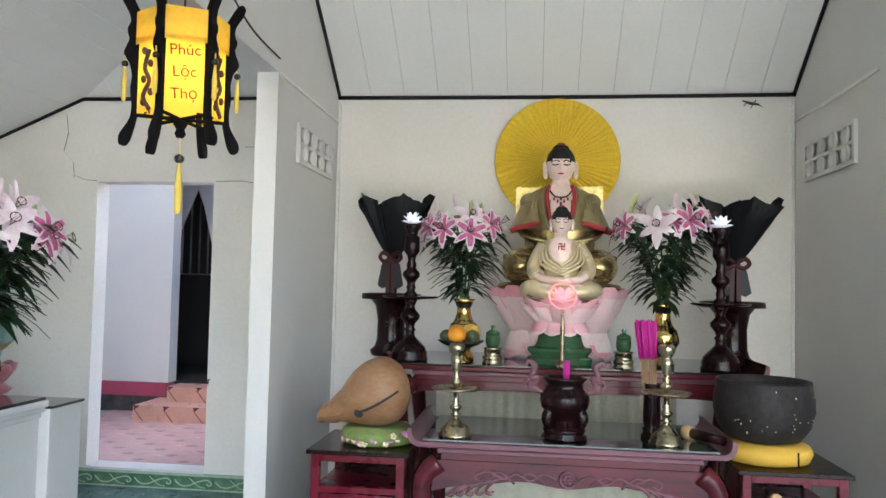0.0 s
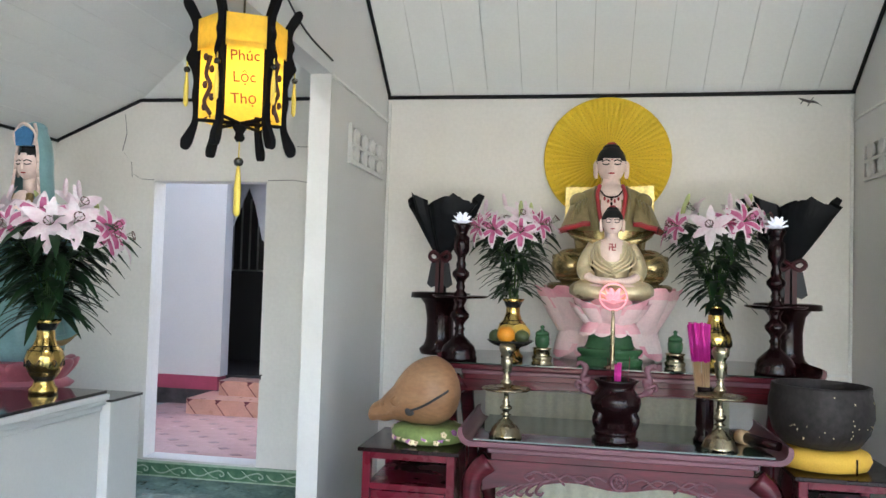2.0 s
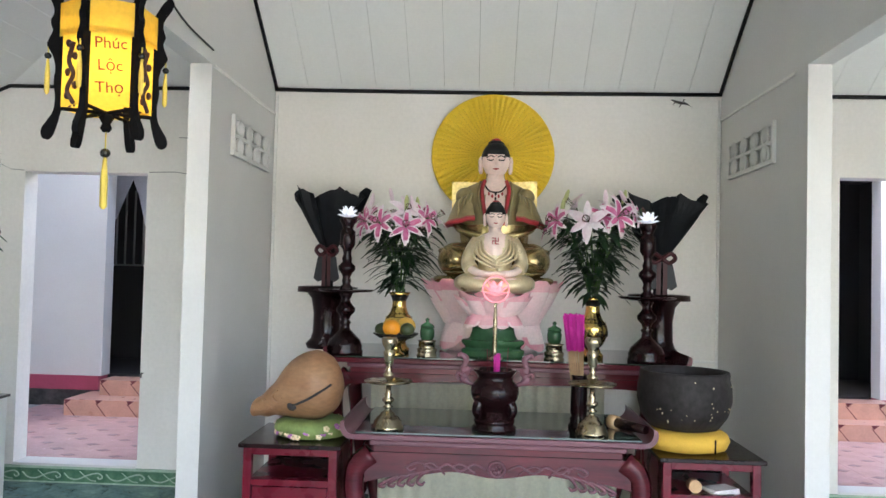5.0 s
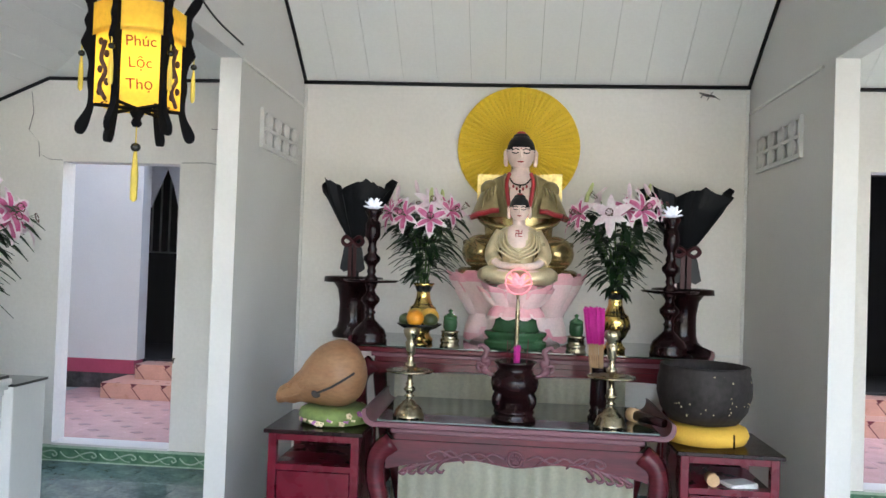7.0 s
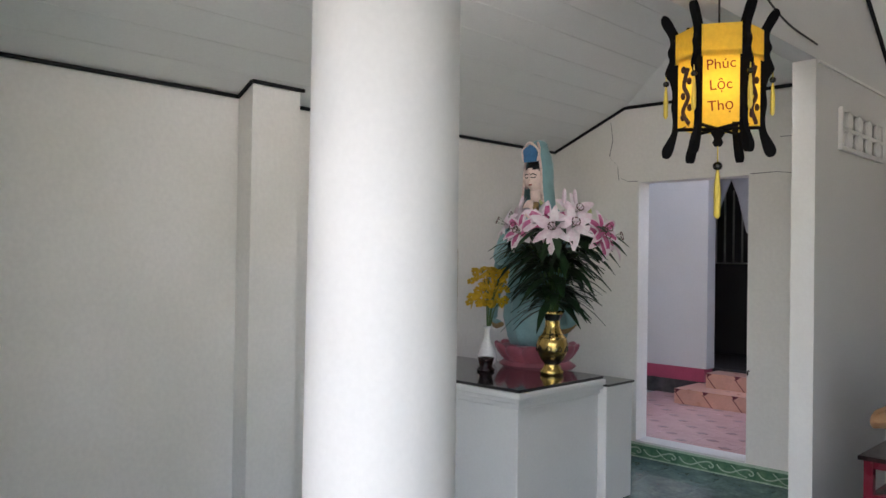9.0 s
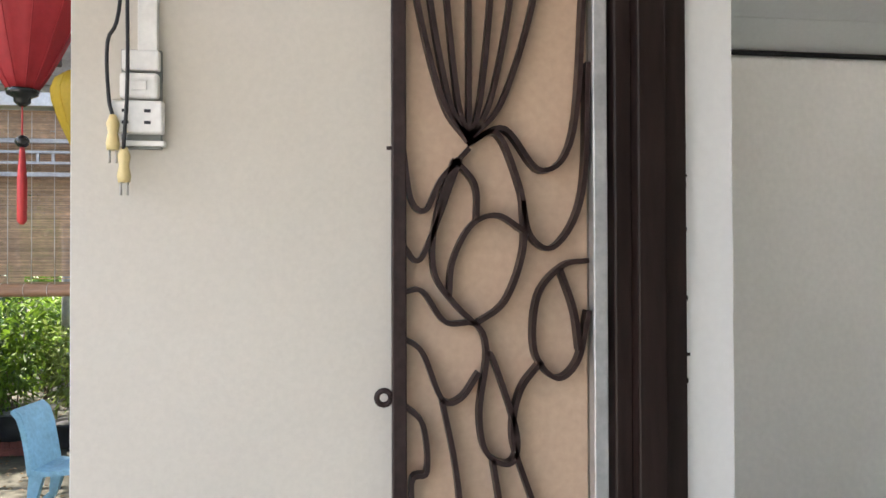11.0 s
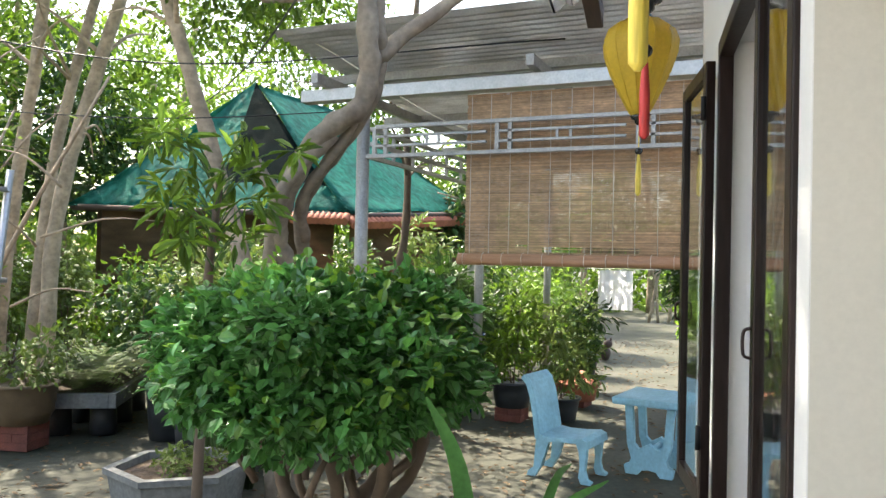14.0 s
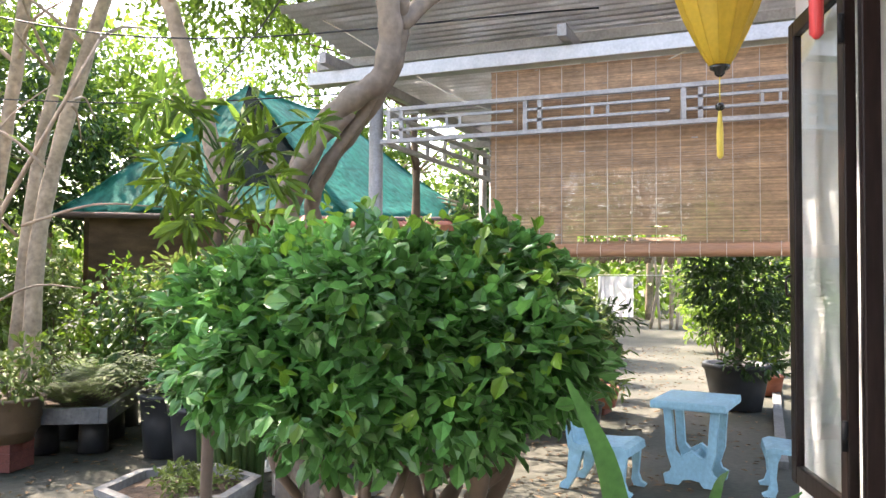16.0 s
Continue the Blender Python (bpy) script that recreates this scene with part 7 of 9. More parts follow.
M_FERN = surf("fern_leaf", (0.13, 0.19, 0.035), 0.55, var=0.3, scale=3, rand=0.3, bump=0.0, back=0.3)
# leaf green with sunlight put into the colour
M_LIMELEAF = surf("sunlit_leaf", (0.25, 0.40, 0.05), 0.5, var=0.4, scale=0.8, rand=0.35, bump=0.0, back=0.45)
M_TARP = surf("green_shade_cloth", (0.020, 0.20, 0.145), 0.7, var=0.5, scale=2.6, col2=(0.02, 0.13, 0.11), stretch=(1, 1, 0.35), fine=0.35, fscale=9, bump=0.6, bdist=0.04)
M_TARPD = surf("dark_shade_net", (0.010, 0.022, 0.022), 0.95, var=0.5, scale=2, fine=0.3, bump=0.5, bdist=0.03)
M_TARP.node_tree.nodes["Principled BSDF"].inputs["Specular IOR Level"].default_value = 0.12
M_TARPD.node_tree.nodes["Principled BSDF"].inputs["Specular IOR Level"].default_value = 0.05
M_EARTHWALL = surf("brown_board_wall", (0.20, 0.125, 0.07), 0.85, var=0.5, scale=2.5, stretch=(1, 1, 3), fine=0.25, bump=0.4)
M_TERRA = surf("terracotta", (0.40, 0.13, 0.07), 0.75, var=0.35, scale=8, fine=0.15, bump=0.2)
M_BRICK = surf("red_brick", (0.22, 0.07, 0.05), 0.9, var=0.4, scale=10, fine=0.2, bump=0.5)
M_POTDARK = surf("dark_ceramic_pot", (0.040, 0.042, 0.045), 0.45, var=0.4, scale=8, bump=0.15)
M_POTBROWN = surf("brown_ribbed_pot", (0.16, 0.11, 0.065), 0.55, var=0.4, scale=7, bump=0.2)
M_POTBLUE = surf("cobalt_glazed_pot", (0.018, 0.022, 0.15), 0.18, var=0.3, scale=5, bump=0.03)
M_POTPINK = surf("hot_pink_plastic", (0.72, 0.06, 0.20), 0.4, var=0.1, scale=8, bump=0.05)
M_GREYCONC = surf("grey_cast_concrete", (0.20, 0.20, 0.19), 0.85, var=0.35, scale=5, fine=0.2, fscale=30, bump=0.4)
M_LITTER = surf("fallen_leaf", (0.16, 0.10, 0.045), 0.8, var=0.4, scale=8, rand=0.5, bump=0.0)
M_CLOTHW = surf("white_cloth", (0.82, 0.82, 0.84), 0.8, var=0.05, scale=4, back=0.5)


# ---- leaf builders ----
def leaf_mesh(name, rnd, blobs, L, W, m, parent, droop=0.25, shell=0.0, label="", stuff=False):
    """Many single leaves in blobs (x, y, z, rx, ry, rz, count); shell: how far they keep to the outside."""
    g = np.random.default_rng(rnd)
    vs, fs = [], []
    base = 0
    for x, y, z, rx, ry, rz, n in blobs:
        d = g.normal(size=(n, 3))
        d /= np.linalg.norm(d, axis=1)[:, None]
        rr = (shell + (1 - shell) * g.random(n)) ** (1 / 2.2)
        bump = 1 + 0.16 * np.sin(5 * d[:, 0] + 3 * d[:, 2] + rnd) + 0.12 * np.sin(9 * d[:, 1] + 4 * d[:, 0])
        p = np.array((x, y, z)) + d * (rr * bump)[:, None] * np.array((rx, ry, rz))
        out = d * 0.8 + g.normal(size=(n, 3)) * 0.55
        out[:, 2] -= droop
        out /= np.linalg.norm(out, axis=1)[:, None]
        up = d * 0.5 + g.normal(size=(n, 3)) * 0.35 + np.array((0, 0, 0.9))
        side = np.cross(out, up)
        side /= np.linalg.norm(side, axis=1)[:, None] + 1e-9
        nor = np.cross(side, out)
        ll = (L * (0.6 + 0.7 * g.random(n)))[:, None]
        ww = ll * (W / L)
        v = np.stack([p, p + out * ll * 0.38 + side * ww * 0.5 + nor * ww * 0.12, p + out * ll * 0.75 + side * ww * 0.36 + nor * ww * 0.07, p + out * ll - nor * ll * 0.12,
                      p + out * ll * 0.75 - side * ww * 0.36 + nor * ww * 0.07, p + out * ll * 0.38 - side * ww * 0.5 + nor * ww * 0.12], axis=1)
        vs.append(v.reshape(-1, 3))
        k = base + 6 * np.arange(n)[:, None]
        fs.append(np.concatenate([k + np.array([[0, 1, 2, 3]]), k + np.array([[0, 3, 4, 5]])]))
        base += 6 * n
    me = bpy.data.meshes.new(name)
    me.from_pydata(np.concatenate(vs).tolist(), [], np.concatenate(fs).tolist())
    me.materials.append(m)
    ob = new(name, me)
    if parent is not None:
        ob.parent = parent
    if label:
        ob["label"] = label
    return ob


def trunk(parent, pts, r0, r1, m, name="trunk", seg=10, wob=0.0, n=5):
    bm = bmesh.new()
    p = curve_pts(pts, n)
    k = len(p)
    tube(bm, p, [(r0 + (r1 - r0) * i / (k - 1)) * (1 + wob * math.sin(i * 1.7)) for i in range(k)], seg)
    for v in bm.verts:
        v.co += 0.12 * r0 * noise.noise_vector(v.co * (1.2 / max(r0, 0.01)) * 0.3)
    return part(name, bm, m, parent, smooth=True)


# ---- the clipped bush near the porch ----
def bonsai_bush():
    b = thing("clipped_bush", "wide clipped bush with small glossy green leaves and bent trunks", "bush", (0, 0, 0))
    c = Vector((-2.995, -2.19, 1.05))
    blobs = [(c.x, c.y, c.z, 0.37, 0.40, 0.165, 7200)]
    rr = random.Random(4)
    for k in range(13):
        a = k * 2.4
        q = math.sqrt((k + 0.5) / 13)
        blobs.append((c.x + 0.345 * q * math.cos(a), c.y + 0.36 * q * math.sin(a), c.z + 0.03 + 0.15 * (1 - q * q) + rr.uniform(-0.05, 0.05), 0.16, 0.16, 0.125, 1150))
    for k in range(10):
        a = k * 0.63 + 0.2
        blobs.append((c.x + 0.31 * math.cos(a), c.y + 0.34 * math.sin(a), c.z - 0.045 + rr.uniform(-0.05, 0.03), 0.15, 0.14, 0.10, 600))
    leaf_mesh("crown", 3, blobs, 0.040, 0.027, M_BUSHLEAF, b, 0.12, 0.55)
    leaf_mesh("new_growth", 5, [(x + 0.02, y + 0.02, z + 0.06, rx * 0.9, ry * 0.9, rz * 0.9, 60) for x, y, z, rx, ry, rz, n in blobs[1:]], 0.036, 0.024, M_BUSHYOUNG, b, 0.0, 0.8, "yellow-green young leaves")["kind"] = "stuff"
    base = Vector((c.x, c.y, 0.28))
    # the crown's shade on the trunks is put into their dark bark
    for k, (dx, dy, m) in enumerate(((0.22, 0.10, 0.06), (-0.25, 0.05, 0.05), (0.05, -0.28, 0.06), (0.12, 0.26, 0.04), (-0.05, -0.10, -0.05), (-0.18, 0.22, 0.05))):
        trunk(b, [base + Vector((dx * 0.12, dy * 0.12, 0)), base + Vector((dx * 0.2 + m, dy * 0.25 - m, 0.22)), base + Vector((dx * 0.75 - m, dy * 0.7 + m, 0.42)), base + Vector((dx * 1.2, dy * 1.2, 0.72))], 0.036, 0.014, M_TWIG, "trunk", 10, 0.12)
        for j in range(2):
            s = base + Vector((dx * 0.75, dy * 0.7, 0.42))
            trunk(b, [s, s + Vector((rr.uniform(-0.12, 0.12), rr.uniform(-0.12, 0.12), 0.12)), s + Vector((rr.uniform(-0.25, 0.25), rr.uniform(-0.25, 0.25), 0.28))], 0.013, 0.005, M_TWIG, "branch", 7)
    p = thing("bush_pot", "large round brown pot holding the clipped bush", "plant pot", (c.x, c.y, -0.02))
    bm = bmesh.new()
    lathe(bm, [(0.20, 0), (0.27, 0.08), (0.31, 0.22), (0.32, 0.30), (0.34, 0.31), (0.34, 0.335), (0.30, 0.335), (0.29, 0.29), (0.02, 0.285)], 36)
    part("pot_body", bm, M_POTBROWN, p)
    pl = thing("pot_plinth", "square grey concrete plinth under the bush pot", "plinth", (c.x, c.y, G - 0.02))
    boxed("block", (-0.24, 0.24, -0.24, 0.24, 0, 0.37), M_GREYCONC, pl, "", 0.01)


bonsai_bush()


def strap_leaves(at, specs, m):
    s = thing("strap_plant", "striped green strap-leaved plant beside the porch", "plant", (0, 0, 0))
    for pts, w in specs:
        p = curve_pts(pts, 6)
        bm = bmesh.new()
        prev = None
        k = len(p)
        for i, q in enumerate(p):
            t = (p[min(i + 1, k - 1)] - p[max(i - 1, 0)]).normalized()
            side = t.cross(Vector((0.85, 0.5, 0.1))).normalized()
            ww = w * math.sin(math.pi * (0.18 + 0.80 * i / (k - 1))) ** 0.8
            nrm = t.cross(side)
            ring = [bm.verts.new(q - side * ww), bm.verts.new(q + nrm * 0.2 * ww), bm.verts.new(q + side * ww)]
            if prev:
                bm.faces.new((prev[0], prev[1], ring[1], ring[0]))
                bm.faces.new((prev[1], prev[2], ring[2], ring[1]))
            prev = ring
        part("leaf", bm, m, s, smooth=True)
    return s


strap_leaves(None, [([(-2.72, -1.58, 0.30), (-2.70, -1.59, 0.65), (-2.68, -1.62, 0.90), (-2.63, -1.68, 1.06)], 0.024),
                    ([(-2.74, -1.56, 0.3), (-2.80, -1.50, 0.6), (-2.86, -1.42, 0.78), (-2.95, -1.33, 0.84)], 0.016), ([(-2.72, -1.56, 0.3), (-2.76, -1.48, 0.55), (-2.78, -1.38, 0.74), (-2.82, -1.25, 0.80)], 0.014),
                    ([(-2.76, -1.56, 0.3), (-2.90, -1.52, 0.6), (-3.0, -1.48, 0.8), (-3.1, -1.46, 0.83)], 0.015)], M_BUSHLEAF)
bm = bmesh.new()
lathe(bm, [(0.10, 0), (0.13, 0.10), (0.15, 0.26), (0.16, 0.27), (0.13, 0.27), (0.02, 0.25)], 24)
o = thing("tall_plant_pot", "tall dark pot with a strap-leaved plant", "plant pot", (-2.74, -1.56, G))
lathe(bm, [(0.12, 0.27), (0.13, 0.5), (0.155, 0.68), (0.16, 0.69), (0.12, 0.69), (0.02, 0.67)], 24)
part("pot_body", bm, M_POTDARK, o)


# ---- trellis frame, blind and roof of the shelter ----
def shelter():
    s = thing("shelter", "open steel shelter with a corrugated metal roof and railings", "shelter", (0, 0, 0))
    bm = bmesh.new()
    corrugated(bm, -6.05, -12.2, -4.62, 1.2, 3.13, 2.72, 0.095, 0.021)
    part("roof", bm, M_CORR, s)
    for x in (-6.5, -9.2, -12.0):
        for y in (-4.05, 0.9):
            bm = bmesh.new()
            tube(bm, [(x, y, G), (x, y, 2.72)], 0.052, 14)
            part("post", bm, M_STEEL, s)
    bm = bmesh.new()
    tube(bm, [(-10.05, -4.48, G), (-10.05, -4.48, 2.7)], 0.045, 12)
    part("post", bm, M_STEEL, s)
    boxed("beam", (-6.56, -6.44, -4.62, 1.1, 2.66, 2.76), M_GREYMETAL, s, "pale steel beam", 0.006)
    for y in (-4.4, -2.6, -0.6):
        boxed("purlin", (-12.1, -6.3, y - 0.03, y + 0.03, 2.78, 2.86), M_STEEL, s)
    for x in (-6.9, -8.3, -9.8):
        boxed("rafter_beam", (x - 0.03, x + 0.03, -4.8, 1.1, 2.93 - (-6.5 - x) * 0.07, 3.0 - (-6.5 - x) * 0.07), M_STEEL, s)
    for z, y0 in ((2.19, -3.98), (2.42, -3.90)):
        boxed("rail", (-6.46, -6.42, y0, 1.0, z - 0.014, z + 0.014), M_STEEL, s)
    for z in (2.27, 2.345):
        y = -3.90
        while y < 0.6:
            boxed("rail", (-6.455, -6.43, y, y + 0.93, z - 0.009, z + 0.009), M_STEEL, s)
            for d in (0.43, 0.53):
                boxed("link", (-6.45, -6.435, y + d, y + d + 0.02, 2.27, 2.345), M_STEEL, s) if z < 2.3 else None
            y += 1.03
    y = -3.93
    while y < 0.9:
        for d in (0, 0.10):
            boxed("upright", (-6.46, -6.43, y + d, y + d + 0.03, 2.19, 2.42), M_STEEL, s)
        y += 1.03
    for z in (2.19, 2.30, 2.42):
        boxed("side_rail", (-12.0, -6.5, -3.99, -3.955, z - 0.016, z + 0.016), M_STEEL, s)
    for k in range(14):
        boxed("side_upright", (-6.9 - 0.38 * k, -6.875 - 0.38 * k, -3.985, -3.96, 2.19, 2.42), M_STEEL, s)


shelter()


def bamboo_blind():
    b = thing("bamboo_blind", "half-lowered split bamboo blind with a rolled lower edge", "blind", (-6.53, 0, 0))
    y0, y1, z0, z1 = -3.16, -0.2, 1.42, 2.64
    bm = bmesh.new()
    rr = random.Random(9)
    z = z0
    n = 0
    while z < z1:
        h = rr.uniform(0.0045, 0.0075)
        bow = 0.004 * math.sin(z * 7)
        if not (1.44 < z < 1.485 and rr.random() < 0.75):
            cut = [y0 + rr.uniform(-0.004, 0.004), y1]
            if rr.random() < 0.10:
                c = rr.uniform(y0 + 0.2, y1 - 0.3)
                cut = [cut[0], c, c + rr.uniform(0.02, 0.16), y1]
            for a, e in zip(cut[::2], cut[1::2]):
                box(bm, bow - 0.003, bow + 0.001, a, e, z, z + h)
        else:
            box(bm, bow - 0.003, bow + 0.001, y0, -2.55, z, z + h)
            box(bm, bow - 0.003, bow + 0.001, -1.85, y1, z, z + h)
        z += h + rr.uniform(0.0003, 0.0011)
        n += 1
    tagged(part("slats", bm, M_BAMBOO, b), kind="stuff")
    y = y0 + 0.04
    while y < y1:
        bm = bmesh.new()
        tube(bm, [(0.006, y, z1), (0.006 + 0.003, y + rr.uniform(-0.006, 0.006), 2.0), (0.006, y, z0 - 0.05)], 0.0025, 4)
        part("cord", bm, M_STRING, b)
        y += 0.155
    bm = bmesh.new()
    tube(bm, [(0, y0 - 0.05, z0 - 0.02), (0, y1 + 0.02, z0 - 0.02)], 0.038, 16)
    tube(bm, [(0.012, y0 - 0.05, z0 - 0.035), (0.012, y1 + 0.02, z0 - 0.035)], 0.036, 16)
    part("roll", bm, M_BAMROLL, b, "rolled bamboo edge")
    y = y0
    while y < y1:
        bm = bmesh.new()
        tube(bm, [(0.004 + 0.047 * math.cos(a * math.pi / 6), y, z0 - 0.028 + 0.05 * math.sin(a * math.pi / 6)) for a in range(13)], 0.002, 4)
        part("cord", bm, M_STRING, b)
        y += 0.155


bamboo_blind()


# ---- blue concrete set ----
def garden_chair(at, rz, back=True):
    c = thing("concrete_chair" if back else "concrete_stool", "pale blue painted concrete garden chair with curved legs" if back else "pale blue painted concrete garden stool", "chair" if back else "stool", at, rz, group="blue concrete garden set")
    w = 0.46
    bm = bmesh.new()
    prof = [(0.0, 0.36), (0.10, 0.345), (0.25, 0.35), (0.38, 0.365), (0.43, 0.345), (0.44, 0.29), (0.425, 0.29), (0.41, 0.315), (0.36, 0.325), (0.1, 0.305), (0.0, 0.315)]
    prism(bm, prof, w, 0, "x", -w / 2)
    part("seat", bm, M_BLUECONC, c)
    if back:
        bm = bmesh.new()
        prof = [(0.03, 0.34), (0.0, 0.50), (-0.03, 0.66), (-0.07, 0.78), (-0.13, 0.83), (-0.16, 0.80), (-0.11, 0.745), (-0.075, 0.64), (-0.045, 0.48), (-0.02, 0.30)]
        prism(bm, prof, w, 0, "x", -w / 2)
        bmesh.ops.bevel(bm, geom=bm.edges[:], offset=0.008, segments=2, affect="EDGES")
        part("backrest", bm, M_BLUECONC, c)
    for s in (-1, 1):
        x = s * (w / 2 - 0.055) - 0.025
        for poly in ([(0.03, 0.33), (0.10, 0.33), (0.06, 0.20), (0.03, 0.10), (0.0, 0.05), (-0.03, 0.0), (-0.10, 0.0), (-0.09, 0.04), (-0.04, 0.08), (-0.03, 0.20), (-0.02, 0.33)], [(0.32, 0.33), (0.42, 0.33), (0.41, 0.20), (0.40, 0.10), (0.42, 0.04), (0.46, 0.02), (0.45, 0.0), (0.37, 0.0), (0.35, 0.05), (0.36, 0.14), (0.35, 0.25)]):
            bm = bmesh.new()
            prism(bm, poly, 0.05, 0, "x", x)
            part("leg", bm, M_BLUECONC, c)
    return c


garden_chair((-7.42, -2.72, G), -8)
garden_chair((-7.82, -0.98, G), 184)


def garden_table(at, rz):
    t = thing("concrete_table", "pale blue painted concrete garden table on lyre-shaped legs", "table", at, rz, group="blue concrete garden set")
    bm = bmesh.new()
    box(bm, -0.33, 0.33, -0.36, 0.36, 0.575, 0.635, 0, 0.015)
    part("tabletop", bm, M_BLUECONC, t)
    lyre = [(-0.27, 0.575), (-0.19, 0.575), (-0.17, 0.40), (-0.16, 0.25), (-0.11, 0.21), (-0.05, 0.235), (0.0, 0.26), (0.05, 0.235), (0.11, 0.21), (0.16, 0.25), (0.17, 0.40), (0.19, 0.575), (0.27, 0.575), (0.25, 0.40), (0.24, 0.25), (0.19, 0.13), (0.21, 0.09), (0.27, 0.07), (0.25, 0.0), (0.12, 0.0), (0.08, 0.04), (0.0, 0.05), (-0.08, 0.04), (-0.12, 0.0), (-0.25, 0.0), (-0.27, 0.07), (-0.21, 0.09), (-0.19, 0.13), (-0.24, 0.25), (-0.25, 0.40)]
    for x in (-0.19, 0.15):
        bm = bmesh.new()
        prism(bm, [(a, z) for a, z in lyre], 0.05, 0, "x", x)
        part("leg", bm, M_BLUECONC, t)
    bm = bmesh.new()
    t.scale = (1, 0.78, 1.03)
    tube(bm, [(-0.15, 0, 0.20), (0.17, 0, 0.20)], 0.025, 10)
    part("stretcher", bm, M_BLUECONC, t)


garden_table((-7.86, -1.90, G), -8)
# ---- trees ----
def crown(t, seed, blobs, L, W, m, label="", droop=0.2, shell=0.2, name="crown"):
    return leaf_mesh(name, seed, blobs, L, W, m, t, droop, shell, label)


def limbs(t, rr, start, n, L, r, m, up=0.6):
    for k in range(n):
        a = rr.uniform(0, 6.28)
        d = Vector((math.cos(a), math.sin(a), up * rr.uniform(0.3, 1.4)))
        p1 = start + d * L * 0.5 + Vector((rr.uniform(-0.1, 0.1), rr.uniform(-0.1, 0.1), 0.1)) * L
        trunk(t, [start, p1, start + d * L], r, r * 0.25, m, "limb", 7, 0, 4)


# the twisted tree before the shelter
tw = thing("twisted_tree", "grey tree of several twisted fused trunks with leafy crown", "tree", (0, 0, 0))
A1 = [(-5.72, -4.25, G - 0.03), (-5.64, -4.16, 0.5), (-5.54, -4.1, 1.27), (-5.43, -4.1, 1.49), (-5.35, -4.01, 1.74), (-5.33, -3.81, 2.06), (-5.32, -3.6, 2.23), (-5.35, -3.43, 2.34), (-5.33, -3.35, 2.57), (-5.27, -3.34, 2.79), (-5.21, -3.34, 3.3), (-5.1, -3.4, 4.2)]
A2 = [(-5.75, -4.1, G - 0.03), (-5.72, -4.06, 0.7), (-5.68, -4.04, 1.34), (-5.58, -4.02, 1.65), (-5.53, -3.87, 1.9), (-5.50, -3.64, 2.14), (-5.46, -3.41, 2.41), (-5.42, -3.33, 2.67), (-5.33, -3.30, 2.88), (-5.3, -3.3, 3.4), (-5.5, -3.2, 4.3)]
trunk(tw, A1, 0.078, 0.066, M_BARK, "trunk", 14, 0.10)
trunk(tw, A2, 0.046, 0.048, M_BARK, "trunk", 12, 0.12)
trunk(tw, [(-5.6, -4.2, G - 0.03), (-5.50, -4.2, 0.8), (-5.38, -4.12, 1.45), (-5.28, -3.99, 1.72), (-5.29, -3.85, 1.95), (-5.36, -3.62, 2.18)], 0.044, 0.050, M_BARK, "trunk", 12, 0.15)
trunk(tw, [(-5.62, -4.0, 1.5), (-5.45, -3.92, 1.75), (-5.42, -3.72, 2.0), (-5.43, -3.5, 2.3), (-5.38, -3.36, 2.75)], 0.04, 0.035, M_BARK, "trunk", 10, 0.15)
trunk(tw, [(-5.35, -4.0, 1.76), (-5.30, -4.12, 1.9), (-5.28, -4.18, 2.02)], 0.05, 0.035, M_BARK, "stub", 10)
trunk(tw, [(-5.40, -3.34, 2.66), (-5.5, -3.21, 2.82), (-5.59, -3.02, 2.98), (-5.75, -2.75, 3.25), (-6.0, -2.3, 3.8)], 0.06, 0.035, M_BARK, "limb", 10)
for p in ([(-5.15, -3.4, 3.9), (-5.4, -3.9, 4.0), (-5.9, -4.6, 3.75)], [(-5.9, -4.6, 3.75), (-6.2, -4.9, 3.5), (-6.1, -4.4, 3.38)], [(-5.1, -3.4, 4.2), (-4.9, -4.0, 4.3), (-4.8, -4.8, 4.0)], [(-5.5, -3.2, 4.3), (-6.2, -3.8, 4.4), (-7.0, -4.6, 4.2)], [(-6.0, -2.3, 3.8), (-6.4, -2.0, 4.1), (-7.0, -1.6, 4.3)]):
    trunk(tw, p, 0.035, 0.012, M_BARK, "limb", 7)
crown(tw, 31, [(-6.4, -5.0, 4.05, 1.0, 0.9, 0.50, 1300), (-5.5, -5.4, 4.4, 0.9, 0.9, 0.45, 900), (-7.4, -4.7, 4.6, 1.1, 1.0, 0.55, 1100), (-6.6, -3.7, 4.5, 0.9, 0.9, 0.4, 700), (-6.8, -2.6, 4.5, 1.0, 1.0, 0.5, 800), (-5.2, -4.4, 4.9, 1.2, 1.2, 0.5, 900), (-6.7, -5.6, 3.62, 0.85, 0.7, 0.30, 620), (-7.6, -5.3, 3.75, 0.8, 0.8, 0.30, 520), (-6.0, -4.9, 3.55, 0.6, 0.55, 0.22, 320), (-7.9, -6.6, 3.9, 0.9, 0.8, 0.35, 520), (-6.3, -3.1, 3.65, 0.5, 0.5, 0.22, 220)], 0.085, 0.042, M_TREELEAF)


